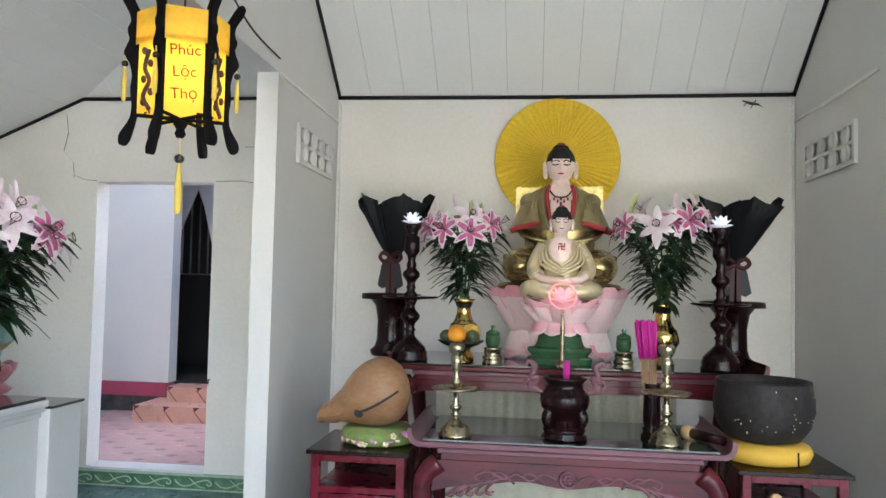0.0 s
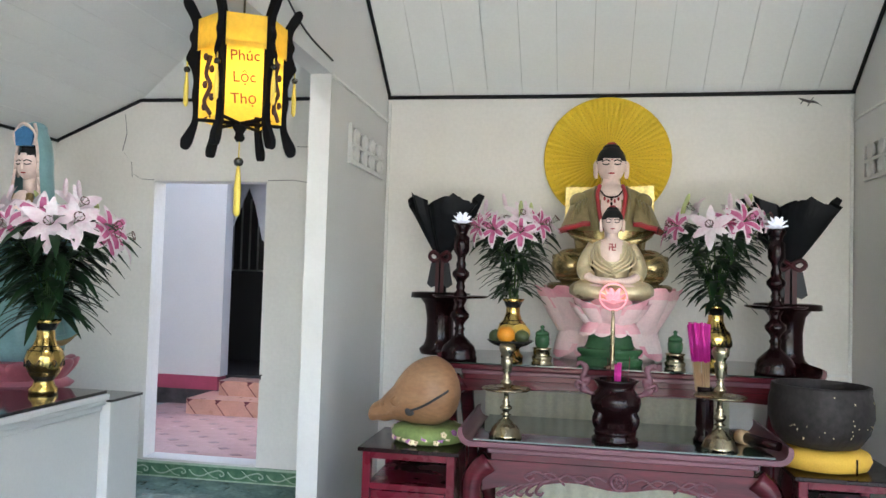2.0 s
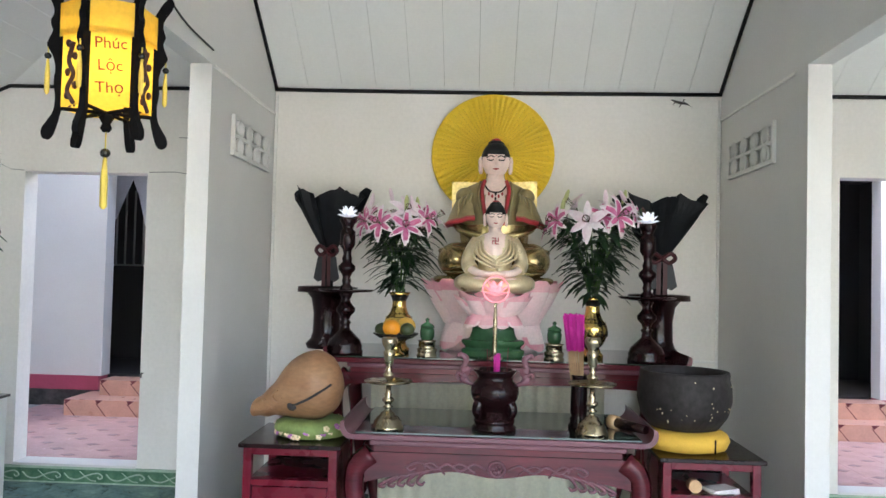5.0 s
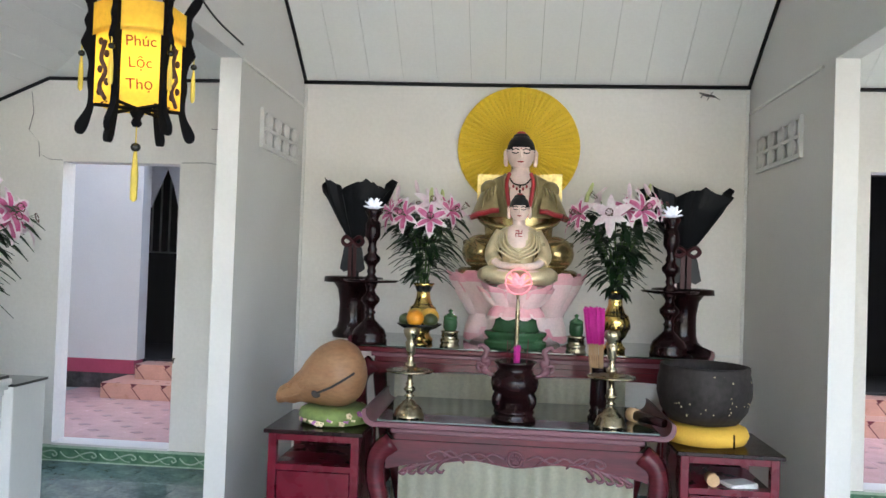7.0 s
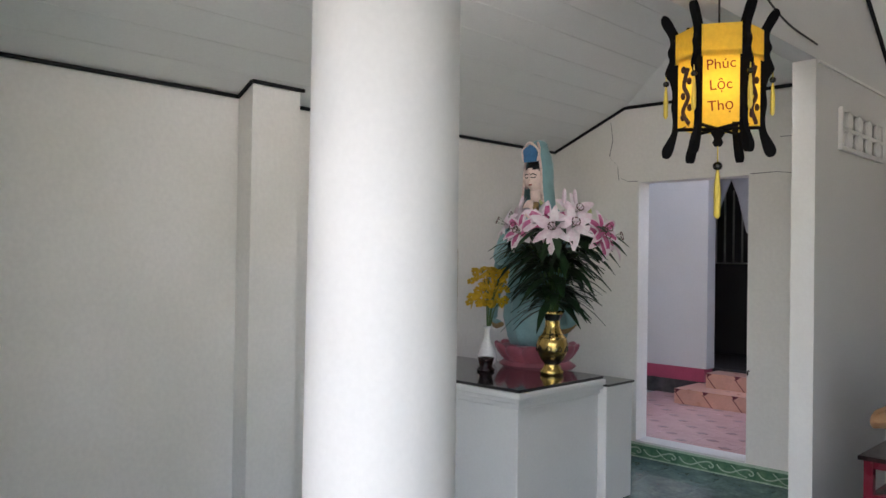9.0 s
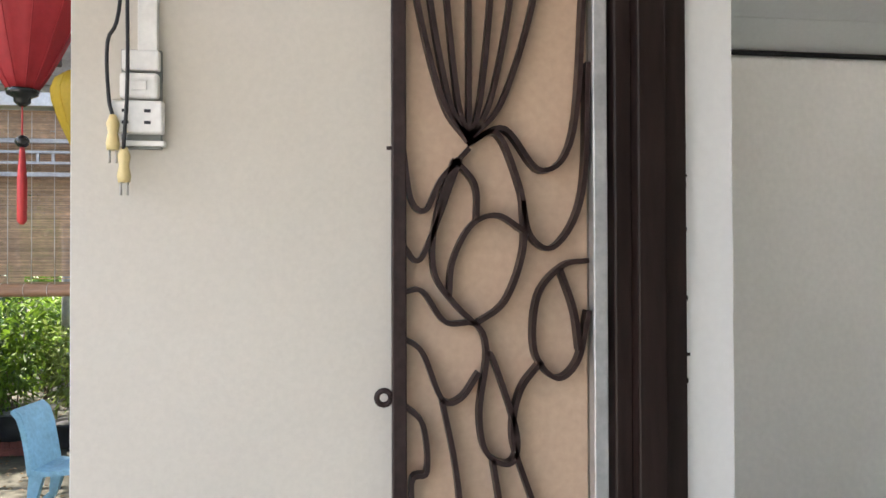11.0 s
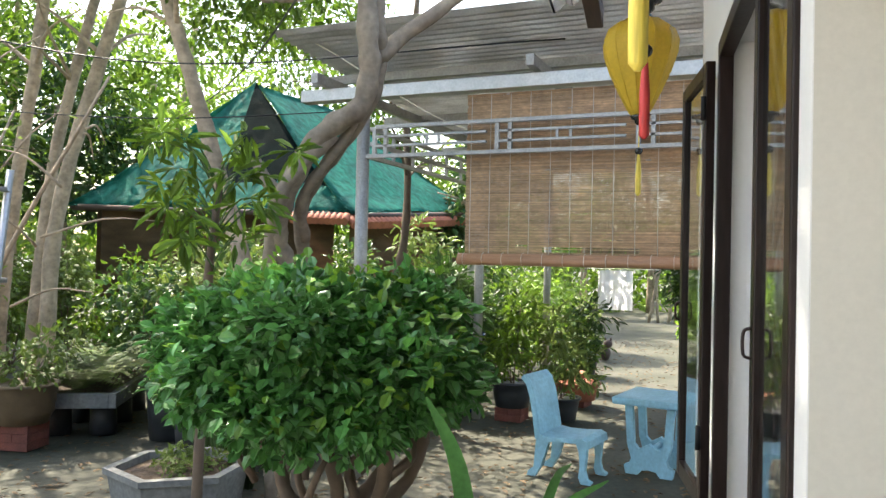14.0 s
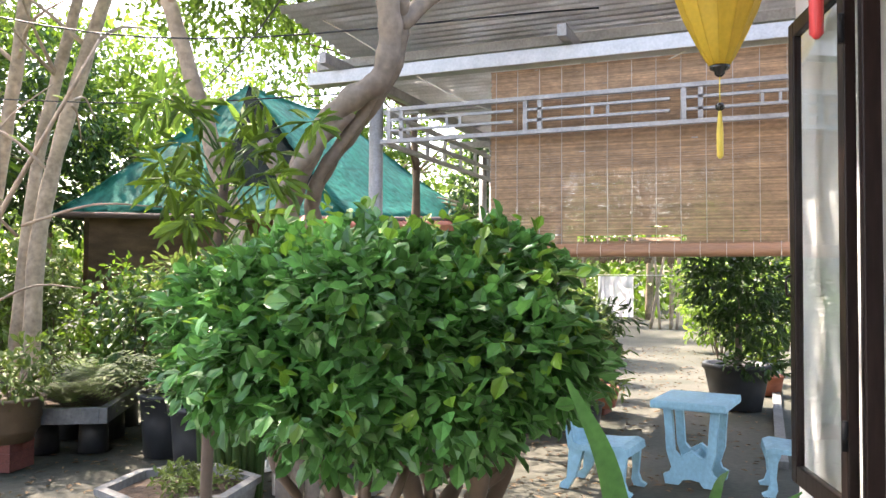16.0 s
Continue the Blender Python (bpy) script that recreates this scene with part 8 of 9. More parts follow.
def slim_tree(pts, r, m, seed, crown_blobs, L=0.10, leaf=None):
    t = thing("slim_tree", "slender tree with bark coloured pale as if sunlit and a light leafy crown", "tree", (0, 0, 0), group="slim garden trees")
    trunk(t, [(pts[-1][0], pts[-1][1], G - 0.03)] + pts[::-1] + [(pts[0][0] + 0.1, pts[0][1] + 0.15, pts[0][2] + 1.4)], r, r * 0.6, m, "trunk", 12, 0.05)
    rr = random.Random(seed)
    limbs(t, rr, Vector(pts[0]), 4, 1.3, r * 0.45, m)
    limbs(t, rr, Vector(pts[1]), 2, 1.0, r * 0.3, m)
    crown(t, seed, crown_blobs, L, L * 0.48, leaf or M_TREELEAF)


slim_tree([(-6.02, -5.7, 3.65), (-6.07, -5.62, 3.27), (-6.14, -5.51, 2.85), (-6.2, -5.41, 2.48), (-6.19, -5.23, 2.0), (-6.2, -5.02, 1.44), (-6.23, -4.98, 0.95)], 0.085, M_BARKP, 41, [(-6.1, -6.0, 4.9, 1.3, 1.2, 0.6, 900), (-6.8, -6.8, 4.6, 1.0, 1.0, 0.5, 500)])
# its last three blobs are added above the view to shade the ground
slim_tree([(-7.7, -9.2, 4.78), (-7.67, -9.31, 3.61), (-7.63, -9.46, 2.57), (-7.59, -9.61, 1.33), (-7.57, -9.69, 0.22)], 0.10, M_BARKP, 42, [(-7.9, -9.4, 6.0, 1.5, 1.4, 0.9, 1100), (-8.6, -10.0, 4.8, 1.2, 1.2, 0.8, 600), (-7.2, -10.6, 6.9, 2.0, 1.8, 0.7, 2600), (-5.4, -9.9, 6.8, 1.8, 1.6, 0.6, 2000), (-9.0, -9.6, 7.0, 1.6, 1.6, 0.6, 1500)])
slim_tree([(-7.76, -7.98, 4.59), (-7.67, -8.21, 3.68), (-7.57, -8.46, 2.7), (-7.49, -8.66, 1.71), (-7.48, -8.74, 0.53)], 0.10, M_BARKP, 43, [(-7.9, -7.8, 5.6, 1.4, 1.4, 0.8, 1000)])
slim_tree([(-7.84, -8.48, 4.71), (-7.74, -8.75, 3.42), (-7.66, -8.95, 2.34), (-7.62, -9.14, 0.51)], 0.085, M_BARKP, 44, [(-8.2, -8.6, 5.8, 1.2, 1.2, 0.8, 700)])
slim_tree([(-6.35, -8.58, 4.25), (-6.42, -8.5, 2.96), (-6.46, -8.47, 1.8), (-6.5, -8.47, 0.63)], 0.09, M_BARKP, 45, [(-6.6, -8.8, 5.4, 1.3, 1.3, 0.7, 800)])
slim_tree([(-9.0, -4.9, 3.0), (-8.85, -4.8, 2.3), (-8.7, -4.75, 1.6), (-8.62, -4.85, 0.9)], 0.055, M_TWIG, 46, [(-9.2, -6.2, 4.4, 1.0, 0.9, 0.6, 500)])

# big trees behind, and the far wood
def back_tree(at, h, r, seed, m, n=2200, L=0.16, label="broad leafy tree behind the garden"):
    rr = random.Random(seed)
    t = thing("leafy_tree", label, "tree", (0, 0, 0), group="trees behind the garden")
    x, y = at
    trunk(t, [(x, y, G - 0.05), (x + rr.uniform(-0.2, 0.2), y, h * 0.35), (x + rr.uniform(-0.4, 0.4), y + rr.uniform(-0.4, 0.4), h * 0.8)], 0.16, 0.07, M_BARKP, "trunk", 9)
    limbs(t, rr, Vector((x, y, h * 0.5)), 4, r * 0.8, 0.06, M_BARKP)
    blobs = []
    for k in range(9):
        a, q = rr.uniform(0, 6.28), math.sqrt(rr.random())
        blobs.append((x + r * 0.75 * q * math.cos(a), y + r * 0.75 * q * math.sin(a), h * rr.uniform(0.45, 1.0), r * rr.uniform(0.35, 0.55), r * rr.uniform(0.35, 0.55), r * rr.uniform(0.25, 0.42), n // 9))
    crown(t, seed, blobs, L, L * 0.5, m, "", 0.25, 0.25)


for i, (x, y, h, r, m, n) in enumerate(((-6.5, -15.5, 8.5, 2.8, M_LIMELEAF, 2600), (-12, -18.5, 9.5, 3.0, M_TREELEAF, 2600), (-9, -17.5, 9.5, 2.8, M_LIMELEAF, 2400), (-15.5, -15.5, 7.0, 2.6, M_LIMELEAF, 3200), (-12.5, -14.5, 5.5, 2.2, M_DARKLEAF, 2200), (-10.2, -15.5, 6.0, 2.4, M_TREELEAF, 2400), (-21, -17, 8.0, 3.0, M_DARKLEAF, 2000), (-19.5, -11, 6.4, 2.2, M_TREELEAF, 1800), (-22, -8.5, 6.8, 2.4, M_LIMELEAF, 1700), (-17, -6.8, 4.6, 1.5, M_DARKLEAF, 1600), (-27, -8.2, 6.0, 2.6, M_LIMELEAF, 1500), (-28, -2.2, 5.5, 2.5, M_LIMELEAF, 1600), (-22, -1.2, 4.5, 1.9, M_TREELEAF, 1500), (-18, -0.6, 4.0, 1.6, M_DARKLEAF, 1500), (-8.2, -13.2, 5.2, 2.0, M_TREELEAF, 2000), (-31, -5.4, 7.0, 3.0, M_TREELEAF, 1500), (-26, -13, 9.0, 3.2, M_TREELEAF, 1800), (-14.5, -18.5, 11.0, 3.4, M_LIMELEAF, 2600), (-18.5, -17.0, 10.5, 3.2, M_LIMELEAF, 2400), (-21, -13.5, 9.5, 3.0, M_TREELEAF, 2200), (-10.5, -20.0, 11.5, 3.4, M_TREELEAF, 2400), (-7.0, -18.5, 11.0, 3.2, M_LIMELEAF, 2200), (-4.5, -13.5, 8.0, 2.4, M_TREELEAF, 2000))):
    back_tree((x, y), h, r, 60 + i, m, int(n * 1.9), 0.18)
rr = random.Random(77)
blobs = []
for k in range(46):
    a = radians(90 + 75 * k / 45 + rr.uniform(-1, 1))
    d = rr.uniform(30, 40)
    blobs.append((-1.2 - d * math.sin(a), -1.2 + d * math.cos(a), rr.uniform(0.5, 3.5), 3.0, 3.0, rr.uniform(1.8, 3.2), 420))
tagged(leaf_mesh("far_wood", 78, blobs, 0.42, 0.26, M_TREELEAF, None, 0.2, 0.1), "dense green wood closing the garden behind", "wood", kind="stuff")
# tree added above the view so that its boughs shade the yard
shade_tree = thing("leafy_tree", "unseen spreading tree added to shade the yard from above", "tree", (0, 0, 0), group="trees behind the garden")
trunk(shade_tree, [(-2.2, -8.5, G - 0.05), (-2.3, -8.3, 2.5), (-2.8, -7.2, 5.2), (-3.4, -5.8, 6.6)], 0.17, 0.08, M_BARKP, "trunk", 10)
limbs(shade_tree, random.Random(5), Vector((-2.8, -7.2, 5.2)), 5, 2.4, 0.05, M_BARKP, 0.3)
crown(shade_tree, 91, [(-3.4, -5.8, 6.8, 1.9, 1.8, 0.6, 2800), (-2.6, -7.4, 6.6, 2.0, 1.8, 0.6, 2800), (-4.6, -6.6, 7.0, 1.8, 1.8, 0.6, 2200), (-1.0, -6.0, 7.2, 1.6, 1.8, 0.6, 1400), (-5.8, -4.6, 7.2, 1.8, 1.8, 0.6, 2200), (-4.2, -3.8, 7.0, 1.5, 1.4, 0.5, 1700), (-7.4, -6.2, 7.4, 1.9, 1.9, 0.6, 1800)], 0.13, 0.065, M_TREELEAF)

# bare bush by the rack
bb = thing("bare_bush", "nearly leafless bush with tangled pale twigs", "bush", (0, 0, 0))
rr = random.Random(15)
root = Vector((-4.2, -5.9, G))
for k in range(9):
    p = root + Vector((rr.uniform(-0.1, 0.1), rr.uniform(-0.1, 0.1), -0.02))
    d = Vector((rr.uniform(-0.35, 0.5), rr.uniform(-0.35, 0.6), 1.2))
    m1 = p + d * 1.1 + Vector((rr.uniform(-0.15, 0.15), rr.uniform(-0.15, 0.15), 0.15))
    e = p + d * 2.2 + Vector((rr.uniform(-0.3, 0.3), rr.uniform(-0.3, 0.3), 0.1))
    trunk(bb, [p, m1, e], 0.028, 0.008, M_BARKP, "stem", 7)
    for j in range(6):
        s = p.lerp(e, rr.uniform(0.4, 0.95))
        q = Vector((rr.uniform(-0.6, 0.6), rr.uniform(-0.6, 0.6), rr.uniform(-0.1, 0.5)))
        trunk(bb, [s, s + q * 0.5 + Vector((0, 0, 0.06)), s + q], 0.009, 0.003, M_BARKP, "twig", 5, 0, 3)
leaf_mesh("leaves", 16, [(-4.1, -5.7, 2.0, 0.7, 0.7, 0.7, 130)], 0.06, 0.03, M_PALELEAF, bb)

# shrub with long leaflets
sh = thing("young_tree", "young tree with long fingered leaves on a thin trunk", "tree", (0, 0, 0))
trunk(sh, [(-4.36, -3.82, G - 0.02), (-4.36, -3.78, 1.08), (-4.37, -3.75, 1.5), (-4.38, -3.72, 1.85)], 0.032, 0.018, M_TWIG, "trunk", 9)
rr = random.Random(23)
blobs = []
for k in range(30):
    a, u = rr.uniform(0, 6.28), rr.random()
    tip = Vector((-4.38 + (0.16 + 0.25 * rr.random()) * math.cos(a), -3.72 + (0.16 + 0.25 * rr.random()) * math.sin(a), 1.40 + 0.62 * u))
    s = Vector((-4.37, -3.74, 1.25 + 0.55 * u))
    trunk(sh, [s, s.lerp(tip, 0.6) + Vector((0, 0, 0.05)), tip], 0.006, 0.003, M_STEM, "stalk", 5, 0, 3)
    blobs.append((tip.x, tip.y, tip.z, 0.05, 0.05, 0.03, 9))
leaf_mesh("leaves", 24, blobs, 0.15, 0.036, M_TREELEAF, sh, 0.25, 0.0)
leaf_mesh("young_leaves", 25, blobs[::3], 0.13, 0.035, M_LIMELEAF, sh, 0.1, 0.0, "yellow-green young leaves")


# ---- pots and plants ----
def pot(at, r, h, m, label, flare=1.25, ribs=False, seg=28):
    p = thing("plant_pot", label, "plant pot", at, group="pots along the garden path")
    prof = [(r / flare, 0), (r * 0.92, h * 0.55), (r * 0.98, h * 0.9), (r * 1.08, h * 0.92), (r * 1.08, h), (r * 0.93, h), (r * 0.90, h * 0.9)]
    if ribs:
        prof = [(r / flare, 0), (r * 0.88, h * 0.25), (r * 0.93, h * 0.28), (r * 0.93, h * 0.50), (r * 0.98, h * 0.53), (r * 0.97, h * 0.75), (r * 1.02, h * 0.78), (r * 1.0, h * 0.92), (r * 1.08, h * 0.94), (r * 1.08, h), (r * 0.93, h), (r * 0.90, h * 0.9)]
    bm = bmesh.new()
    lathe(bm, prof, seg)
    part("pot_body", bm, m, p)
    bm = bmesh.new()
    lathe(bm, [(r * 0.905, h * 0.86), (r * 0.905, h * 0.88), (0.01, h * 0.90)], seg)
    part("soil", bm, M_SOIL, p)
    return p


def plant(at, blobs, L, W, m, label, seed, stem=0.0, droop=0.2, shell=0.15, name="potted_plant"):
    t = thing(name, label, "plant", at)
    leaf_mesh("leaves", seed, blobs, L, W, m, t, droop, shell)
    rr = random.Random(seed)
    for b in blobs[:6]:
        trunk(t, [(rr.uniform(-0.03, 0.03), rr.uniform(-0.03, 0.03), -0.06), (b[0] * 0.5, b[1] * 0.5, b[2] * 0.5), (b[0], b[1], b[2])], max(0.006, stem), 0.004, M_TWIG, "stem", 6)
    return t


def brick_stack(at, n=2, rz=0):
    b = thing("brick_stack", "low stack of red bricks under a plant pot", "bricks", at, rz)
    for k in range(n):
        for i in (0, 1):
            if k % 2:
                boxed("brick", (-0.15, 0.15, -0.15 + 0.155 * i, 0.0 + 0.15 * i, 0.075 * k, 0.075 * k + 0.072), M_BRICK, b)
            else:
                boxed("brick", (-0.15 + 0.155 * i, 0.0 + 0.15 * i, -0.15, 0.15, 0.075 * k, 0.075 * k + 0.072), M_BRICK, b)


rr = random.Random(99)
for i, (x, y, r, h, m, bricks, lab) in enumerate(((-9.14, -4.60, 0.22, 0.26, M_POTDARK, 2, "round black pot on red bricks"), (-9.35, -3.68, 0.23, 0.28, M_POTDARK, 2, "round black pot standing on red bricks"), (-9.62, -3.20, 0.22, 0.26, M_POTDARK, 0, "dark grey pot beside the path"), (-10.6, -3.25, 0.28, 0.22, M_TERRA, 1, "wide terracotta bowl on bricks"), (-11.8, -3.6, 0.22, 0.24, M_TERRA, 0, "terracotta pot by the path"), (-13.2, -3.8, 0.25, 0.25, M_POTDARK, 0, "black pot by the path"), (-8.9, -5.3, 0.24, 0.3, M_TERRA, 0, "terracotta pot among the shrubs"))):
    z = G + 0.075 * bricks
    if bricks:
        brick_stack((x, y, G), bricks, rr.uniform(-10, 10))
    pot((x, y, z), r, h, m, lab)
    k = 0.8 + 0.4 * rr.random()
    plant((x, y, z + h * 0.9), [(rr.uniform(-0.15, 0.15), rr.uniform(-0.15, 0.15), 0.25 + 0.2 * j, 0.26 * k, 0.26 * k, 0.20, 130) for j in range(4)], 0.13, 0.04, (M_DARKLEAF, M_TREELEAF, M_PALELEAF)[i % 3], "leafy green potted plant beside the garden path", 200 + i)
# cobalt jar
cj = thing("blue_jar", "tall tapering cobalt blue glazed jar", "plant pot", (-9.5, -4.36, G))
bm = bmesh.new()
lathe(bm, [(0.16, 0), (0.18, 0.05), (0.21, 0.4), (0.25, 0.82), (0.28, 0.88), (0.28, 0.92), (0.23, 0.92), (0.2, 0.8)], 30)
part("jar_body", bm, M_POTBLUE, cj)
plant((-9.5, -4.36, G + 0.85), [(0, 0, 0.35, 0.4, 0.4, 0.3, 260), (0.1, -0.2, 0.7, 0.35, 0.35, 0.25, 200)], 0.16, 0.05, M_DARKLEAF, "dark leafy plant in the cobalt jar", 221)
# large black pot with a small round tree by the path
bp = thing("plant_pot", "large square-shouldered black plastic pot", "plant pot", (-11.6, -1.72, G), 20, group="pots along the garden path")
bm = bmesh.new()
lathe(bm, [(0.30, 0), (0.36, 0.30), (0.40, 0.48), (0.43, 0.50), (0.43, 0.55), (0.38, 0.55), (0.36, 0.48), (0.02, 0.47)], 8)
part("pot_body", bm, M_POTDARK, bp)
pt = thing("potted_tree", "small round-headed tree with dark leaves in a black pot", "tree", (-11.6, -1.72, G + 0.45))
trunk(pt, [(0, 0, -0.02), (0.03, 0.02, 0.4), (0, 0, 0.9)], 0.05, 0.025, M_BARK, "trunk")
leaf_mesh("crown", 230, [(0, 0, 1.05, 0.62, 0.62, 0.50, 1500), (0.1, 0.2, 0.6, 0.5, 0.5, 0.3, 500), (-0.2, -0.25, 1.35, 0.4, 0.4, 0.3, 400), (0.3, 0.2, 0.12, 0.35, 0.35, 0.15, 200)], 0.11, 0.05, M_DARKLEAF, pt, 0.25, 0.3)
for i, (x, y, s) in enumerate(((-13.0, -1.4, 0.7), (-14.2, -1.6, 0.8), (-15.5, -1.5, 0.6), (-13.6, -0.6, 1.0))):
    pot((x, y, G), 0.22 * s + 0.08, 0.26, (M_TERRA, M_POTBLUE, M_TERRA, M_POTDARK)[i], "glazed pot at the edge of the path")
    plant((x, y, G + 0.24), [(0, 0, 0.3, 0.35 * s, 0.35 * s, 0.3 * s, 220), (0.1, 0, 0.6, 0.25, 0.25, 0.2, 100)], 0.12, 0.05, M_TREELEAF, "bushy potted plant at the edge of the path", 240 + i)

# trough on concrete legs
tg = thing("planter_trough", "long dark concrete planting trough on thick round legs", "planter", (-7.1, -7.5, G), 32, group="stone planters")
bm = bmesh.new()
for b in ((-0.95, 0.95, -0.42, -0.35), (-0.95, 0.95, 0.35, 0.42), (-0.95, -0.88, -0.35, 0.35), (0.88, 0.95, -0.35, 0.35)):
    box(bm, *b, 0.30, 0.44, 0, 0.006)
box(bm, -0.88, 0.88, -0.35, 0.35, 0.30, 0.34)
part("tray", bm, M_GREYCONC, tg)
boxed("soil", (-0.88, 0.88, -0.35, 0.35, 0.34, 0.41), M_SOIL, tg)
for x in (-0.6, 0.0, 0.6):
    for y in (-0.2, 0.22):
        bm = bmesh.new()
        lathe(bm, [(0.13, 0), (0.12, 0.30)], 16)
        part("leg", bm, M_POTDARK, tg).location = (x, y, 0)


def fern(at, n, L, seed, m, label="arching fern with long fronds", w=0.07):
    f = thing("fern", label, "fern", at, group="ferns in the garden")
    rr = random.Random(seed)
    bm = bmesh.new()
    for k in range(n):
        a = rr.uniform(0, 6.28)
        out = Vector((math.cos(a), math.sin(a), 0))
        side = Vector((-out.y, out.x, 0))
        ln, el = L * rr.uniform(0.7, 1.1), rr.uniform(0.7, 1.35)
        for i in range(16):
            t = i / 15
            p = out * ln * (0.75 * t) * math.cos(el * 0.6) + Vector((0, 0, ln * (math.sin(el) * t - 0.75 * t * t)))
            ww = w * math.sin(math.pi * (0.12 + 0.85 * t)) * (ln / 0.6)
            for s in (-1, 1):
                q = p + side * s * ww + out * ww * 0.35 - Vector((0, 0, 0.15 * ww))
                d = out * ln * 0.020
                bm.faces.new([bm.verts.new(p - d * 0.7), bm.verts.new(p + d * 0.7), bm.verts.new(q + d * 0.3), bm.verts.new(q - d * 0.3)])
    part("fronds", bm, m, f)


for i, (x, y, z, n, L, m) in enumerate(((-7.15, -7.5, 0.03, 80, 0.95, M_DARKLEAF), (-6.6, -7.2, 0.03, 70, 0.8, M_FERN), (-7.6, -7.75, 0.03, 70, 0.95, M_TREELEAF), (-6.9, -6.3, 0.2, 34, 1.0, M_FERN), (-6.5, -5.6, 0.2, 30, 0.95, M_FERN), (-8.8, -9.3, 0.0, 24, 0.8, M_PALELEAF))):
    fern((x, y, z), n, L, 300 + i, m)
for i, (x, y) in enumerate(((-6.9, -6.3), (-6.5, -5.6), (-8.8, -9.3))):
    pot((x, y, G), 0.26, (0.55, 0.55, 0.36)[i], M_POTDARK, "dark rough pot holding a fern", 1.2)
pot((-5.95, -7.15, G + 0.22), 0.27, 0.36, M_POTBROWN, "round brown pot with rope-like ribs on bricks", 1.35, True)
brick_stack((-5.95, -7.15, G), 3, 15)
plant((-5.95, -7.15, G + 0.53), [(0, 0, 0.2, 0.35, 0.35, 0.22, 260), (-0.2, 0.1, 0.35, 0.3, 0.3, 0.2, 160)], 0.09, 0.04, M_FERN, "low leafy plant in the ribbed brown pot", 260)
pot((-5.4, -7.6, G), 0.24, 0.34, M_POTDARK, "dark round pot at the edge of the yard")
plant((-5.4, -7.6, G + 0.32), [(0, 0, 0.3, 0.4, 0.4, 0.25, 260), (0.1, 0.1, 0.5, 0.3, 0.3, 0.2, 160)], 0.09, 0.04, M_TREELEAF, "bushy green plant in a dark pot", 261)

# hexagonal planter
hp = thing("hexagonal_planter", "low grey concrete hexagonal planter with small herbs", "planter", (-5.24, -4.72, G), 12, group="stone planters")
bm = bmesh.new()
lathe(bm, [(0.40, 0), (0.42, 0.05), (0.46, 0.27), (0.49, 0.28), (0.49, 0.32), (0.42, 0.32), (0.41, 0.26), (0.02, 0.25)], 6)
for f in bm.faces:
    f.smooth = False
part("basin", bm, M_GREYCONC, hp)
bm = bmesh.new()
lathe(bm, [(0.40, 0.25), (0.40, 0.27), (0.2, 0.285), (0.01, 0.28)], 18)
part("soil", bm, M_SOIL, hp)
plant((-5.24, -4.72, G + 0.27), [(rr.uniform(-0.25, 0.25), rr.uniform(-0.25, 0.25), 0.05, 0.13, 0.13, 0.07, 70) for _ in range(9)], 0.05, 0.022, M_FERN, "low green herbs growing in the hexagonal planter", 270, name="herbs")
ff = thing("garden_chair_back", "white slatted plastic chair back behind the bush", "chair", (-6.05, -4.75, G), -25)
for k in range(6):
    bm = bmesh.new()
    tube(bm, [(-0.15 + 0.06 * k, 0, 0.2), (-0.18 + 0.072 * k, 0.05, 0.62)], 0.012, 6)
    part("slat", bm, M_PVC, ff)
boxed("seat", (-0.2, 0.2, -0.38, 0.02, 0.18, 0.21), M_PVC, ff, "", 0.008)
for sx in (-0.17, 0.14):
    for sy in (-0.34, -0.02):
        boxed("leg", (sx, sx + 0.03, sy, sy + 0.03, 0, 0.18), M_PVC, ff)

# ---- galvanised hanging rack and pink basket ----
rk = thing("hanging_rack", "welded galvanised steel rack for hanging pots", "rack", (0, 0, 0))
for a, b in (((-3.41, -4.08, 1.73), (-3.36, -4.30, G)), ((-3.05, -4.60, 1.73), (-3.00, -4.75, G)), ((-2.62, -4.05, 1.73), (-2.60, -4.25, G))):
    bm = bmesh.new()
    tube(bm, [a, b], 0.016, 4)
    part("leg", bm, M_GREYMETAL, rk)
for z in (1.64, 1.24):
    for a, b in (((-3.41, -4.09), (-3.04, -4.62)), ((-3.41, -4.09), (-2.62, -4.07))):
        bm = bmesh.new()
        tube(bm, [(*a, z), (*b, z)], 0.016, 4)
        part("bar", bm, M_GREYMETAL, rk)
hb = thing("hanging_basket", "hot pink ribbed plastic basket hung by white cords", "basket", (-3.26, -4.14, 0.40))
bm = bmesh.new()
lathe(bm, [(0.06, 0), (0.10, 0.03), (0.125, 0.10), (0.13, 0.135), (0.135, 0.14), (0.135, 0.15), (0.12, 0.15), (0.11, 0.10), (0.01, 0.09)], 48, lobes=24, amp=0.02)
part("bowl", bm, M_POTPINK, hb)
for k in range(3):
    a = 2.1 * k + 0.6
    bm = bmesh.new()
    tube(bm, [(0.125 * math.cos(a), 0.125 * math.sin(a), 0.145), (0, 0.0, 0.82)], 0.004, 5)
    part("cord", bm, M_PVC, hb)
bm = bmesh.new()
tube(bm, curve_pts([(0, 0, 0.80), (0.01, 0.03, 0.86), (0.0, 0.05, 0.84)], 4), 0.008, 6)
part("hook", bm, M_PVC, hb)
al = thing("aloe", "small spiky aloe growing in the pink basket", "plant", (-3.26, -4.14, 0.50))
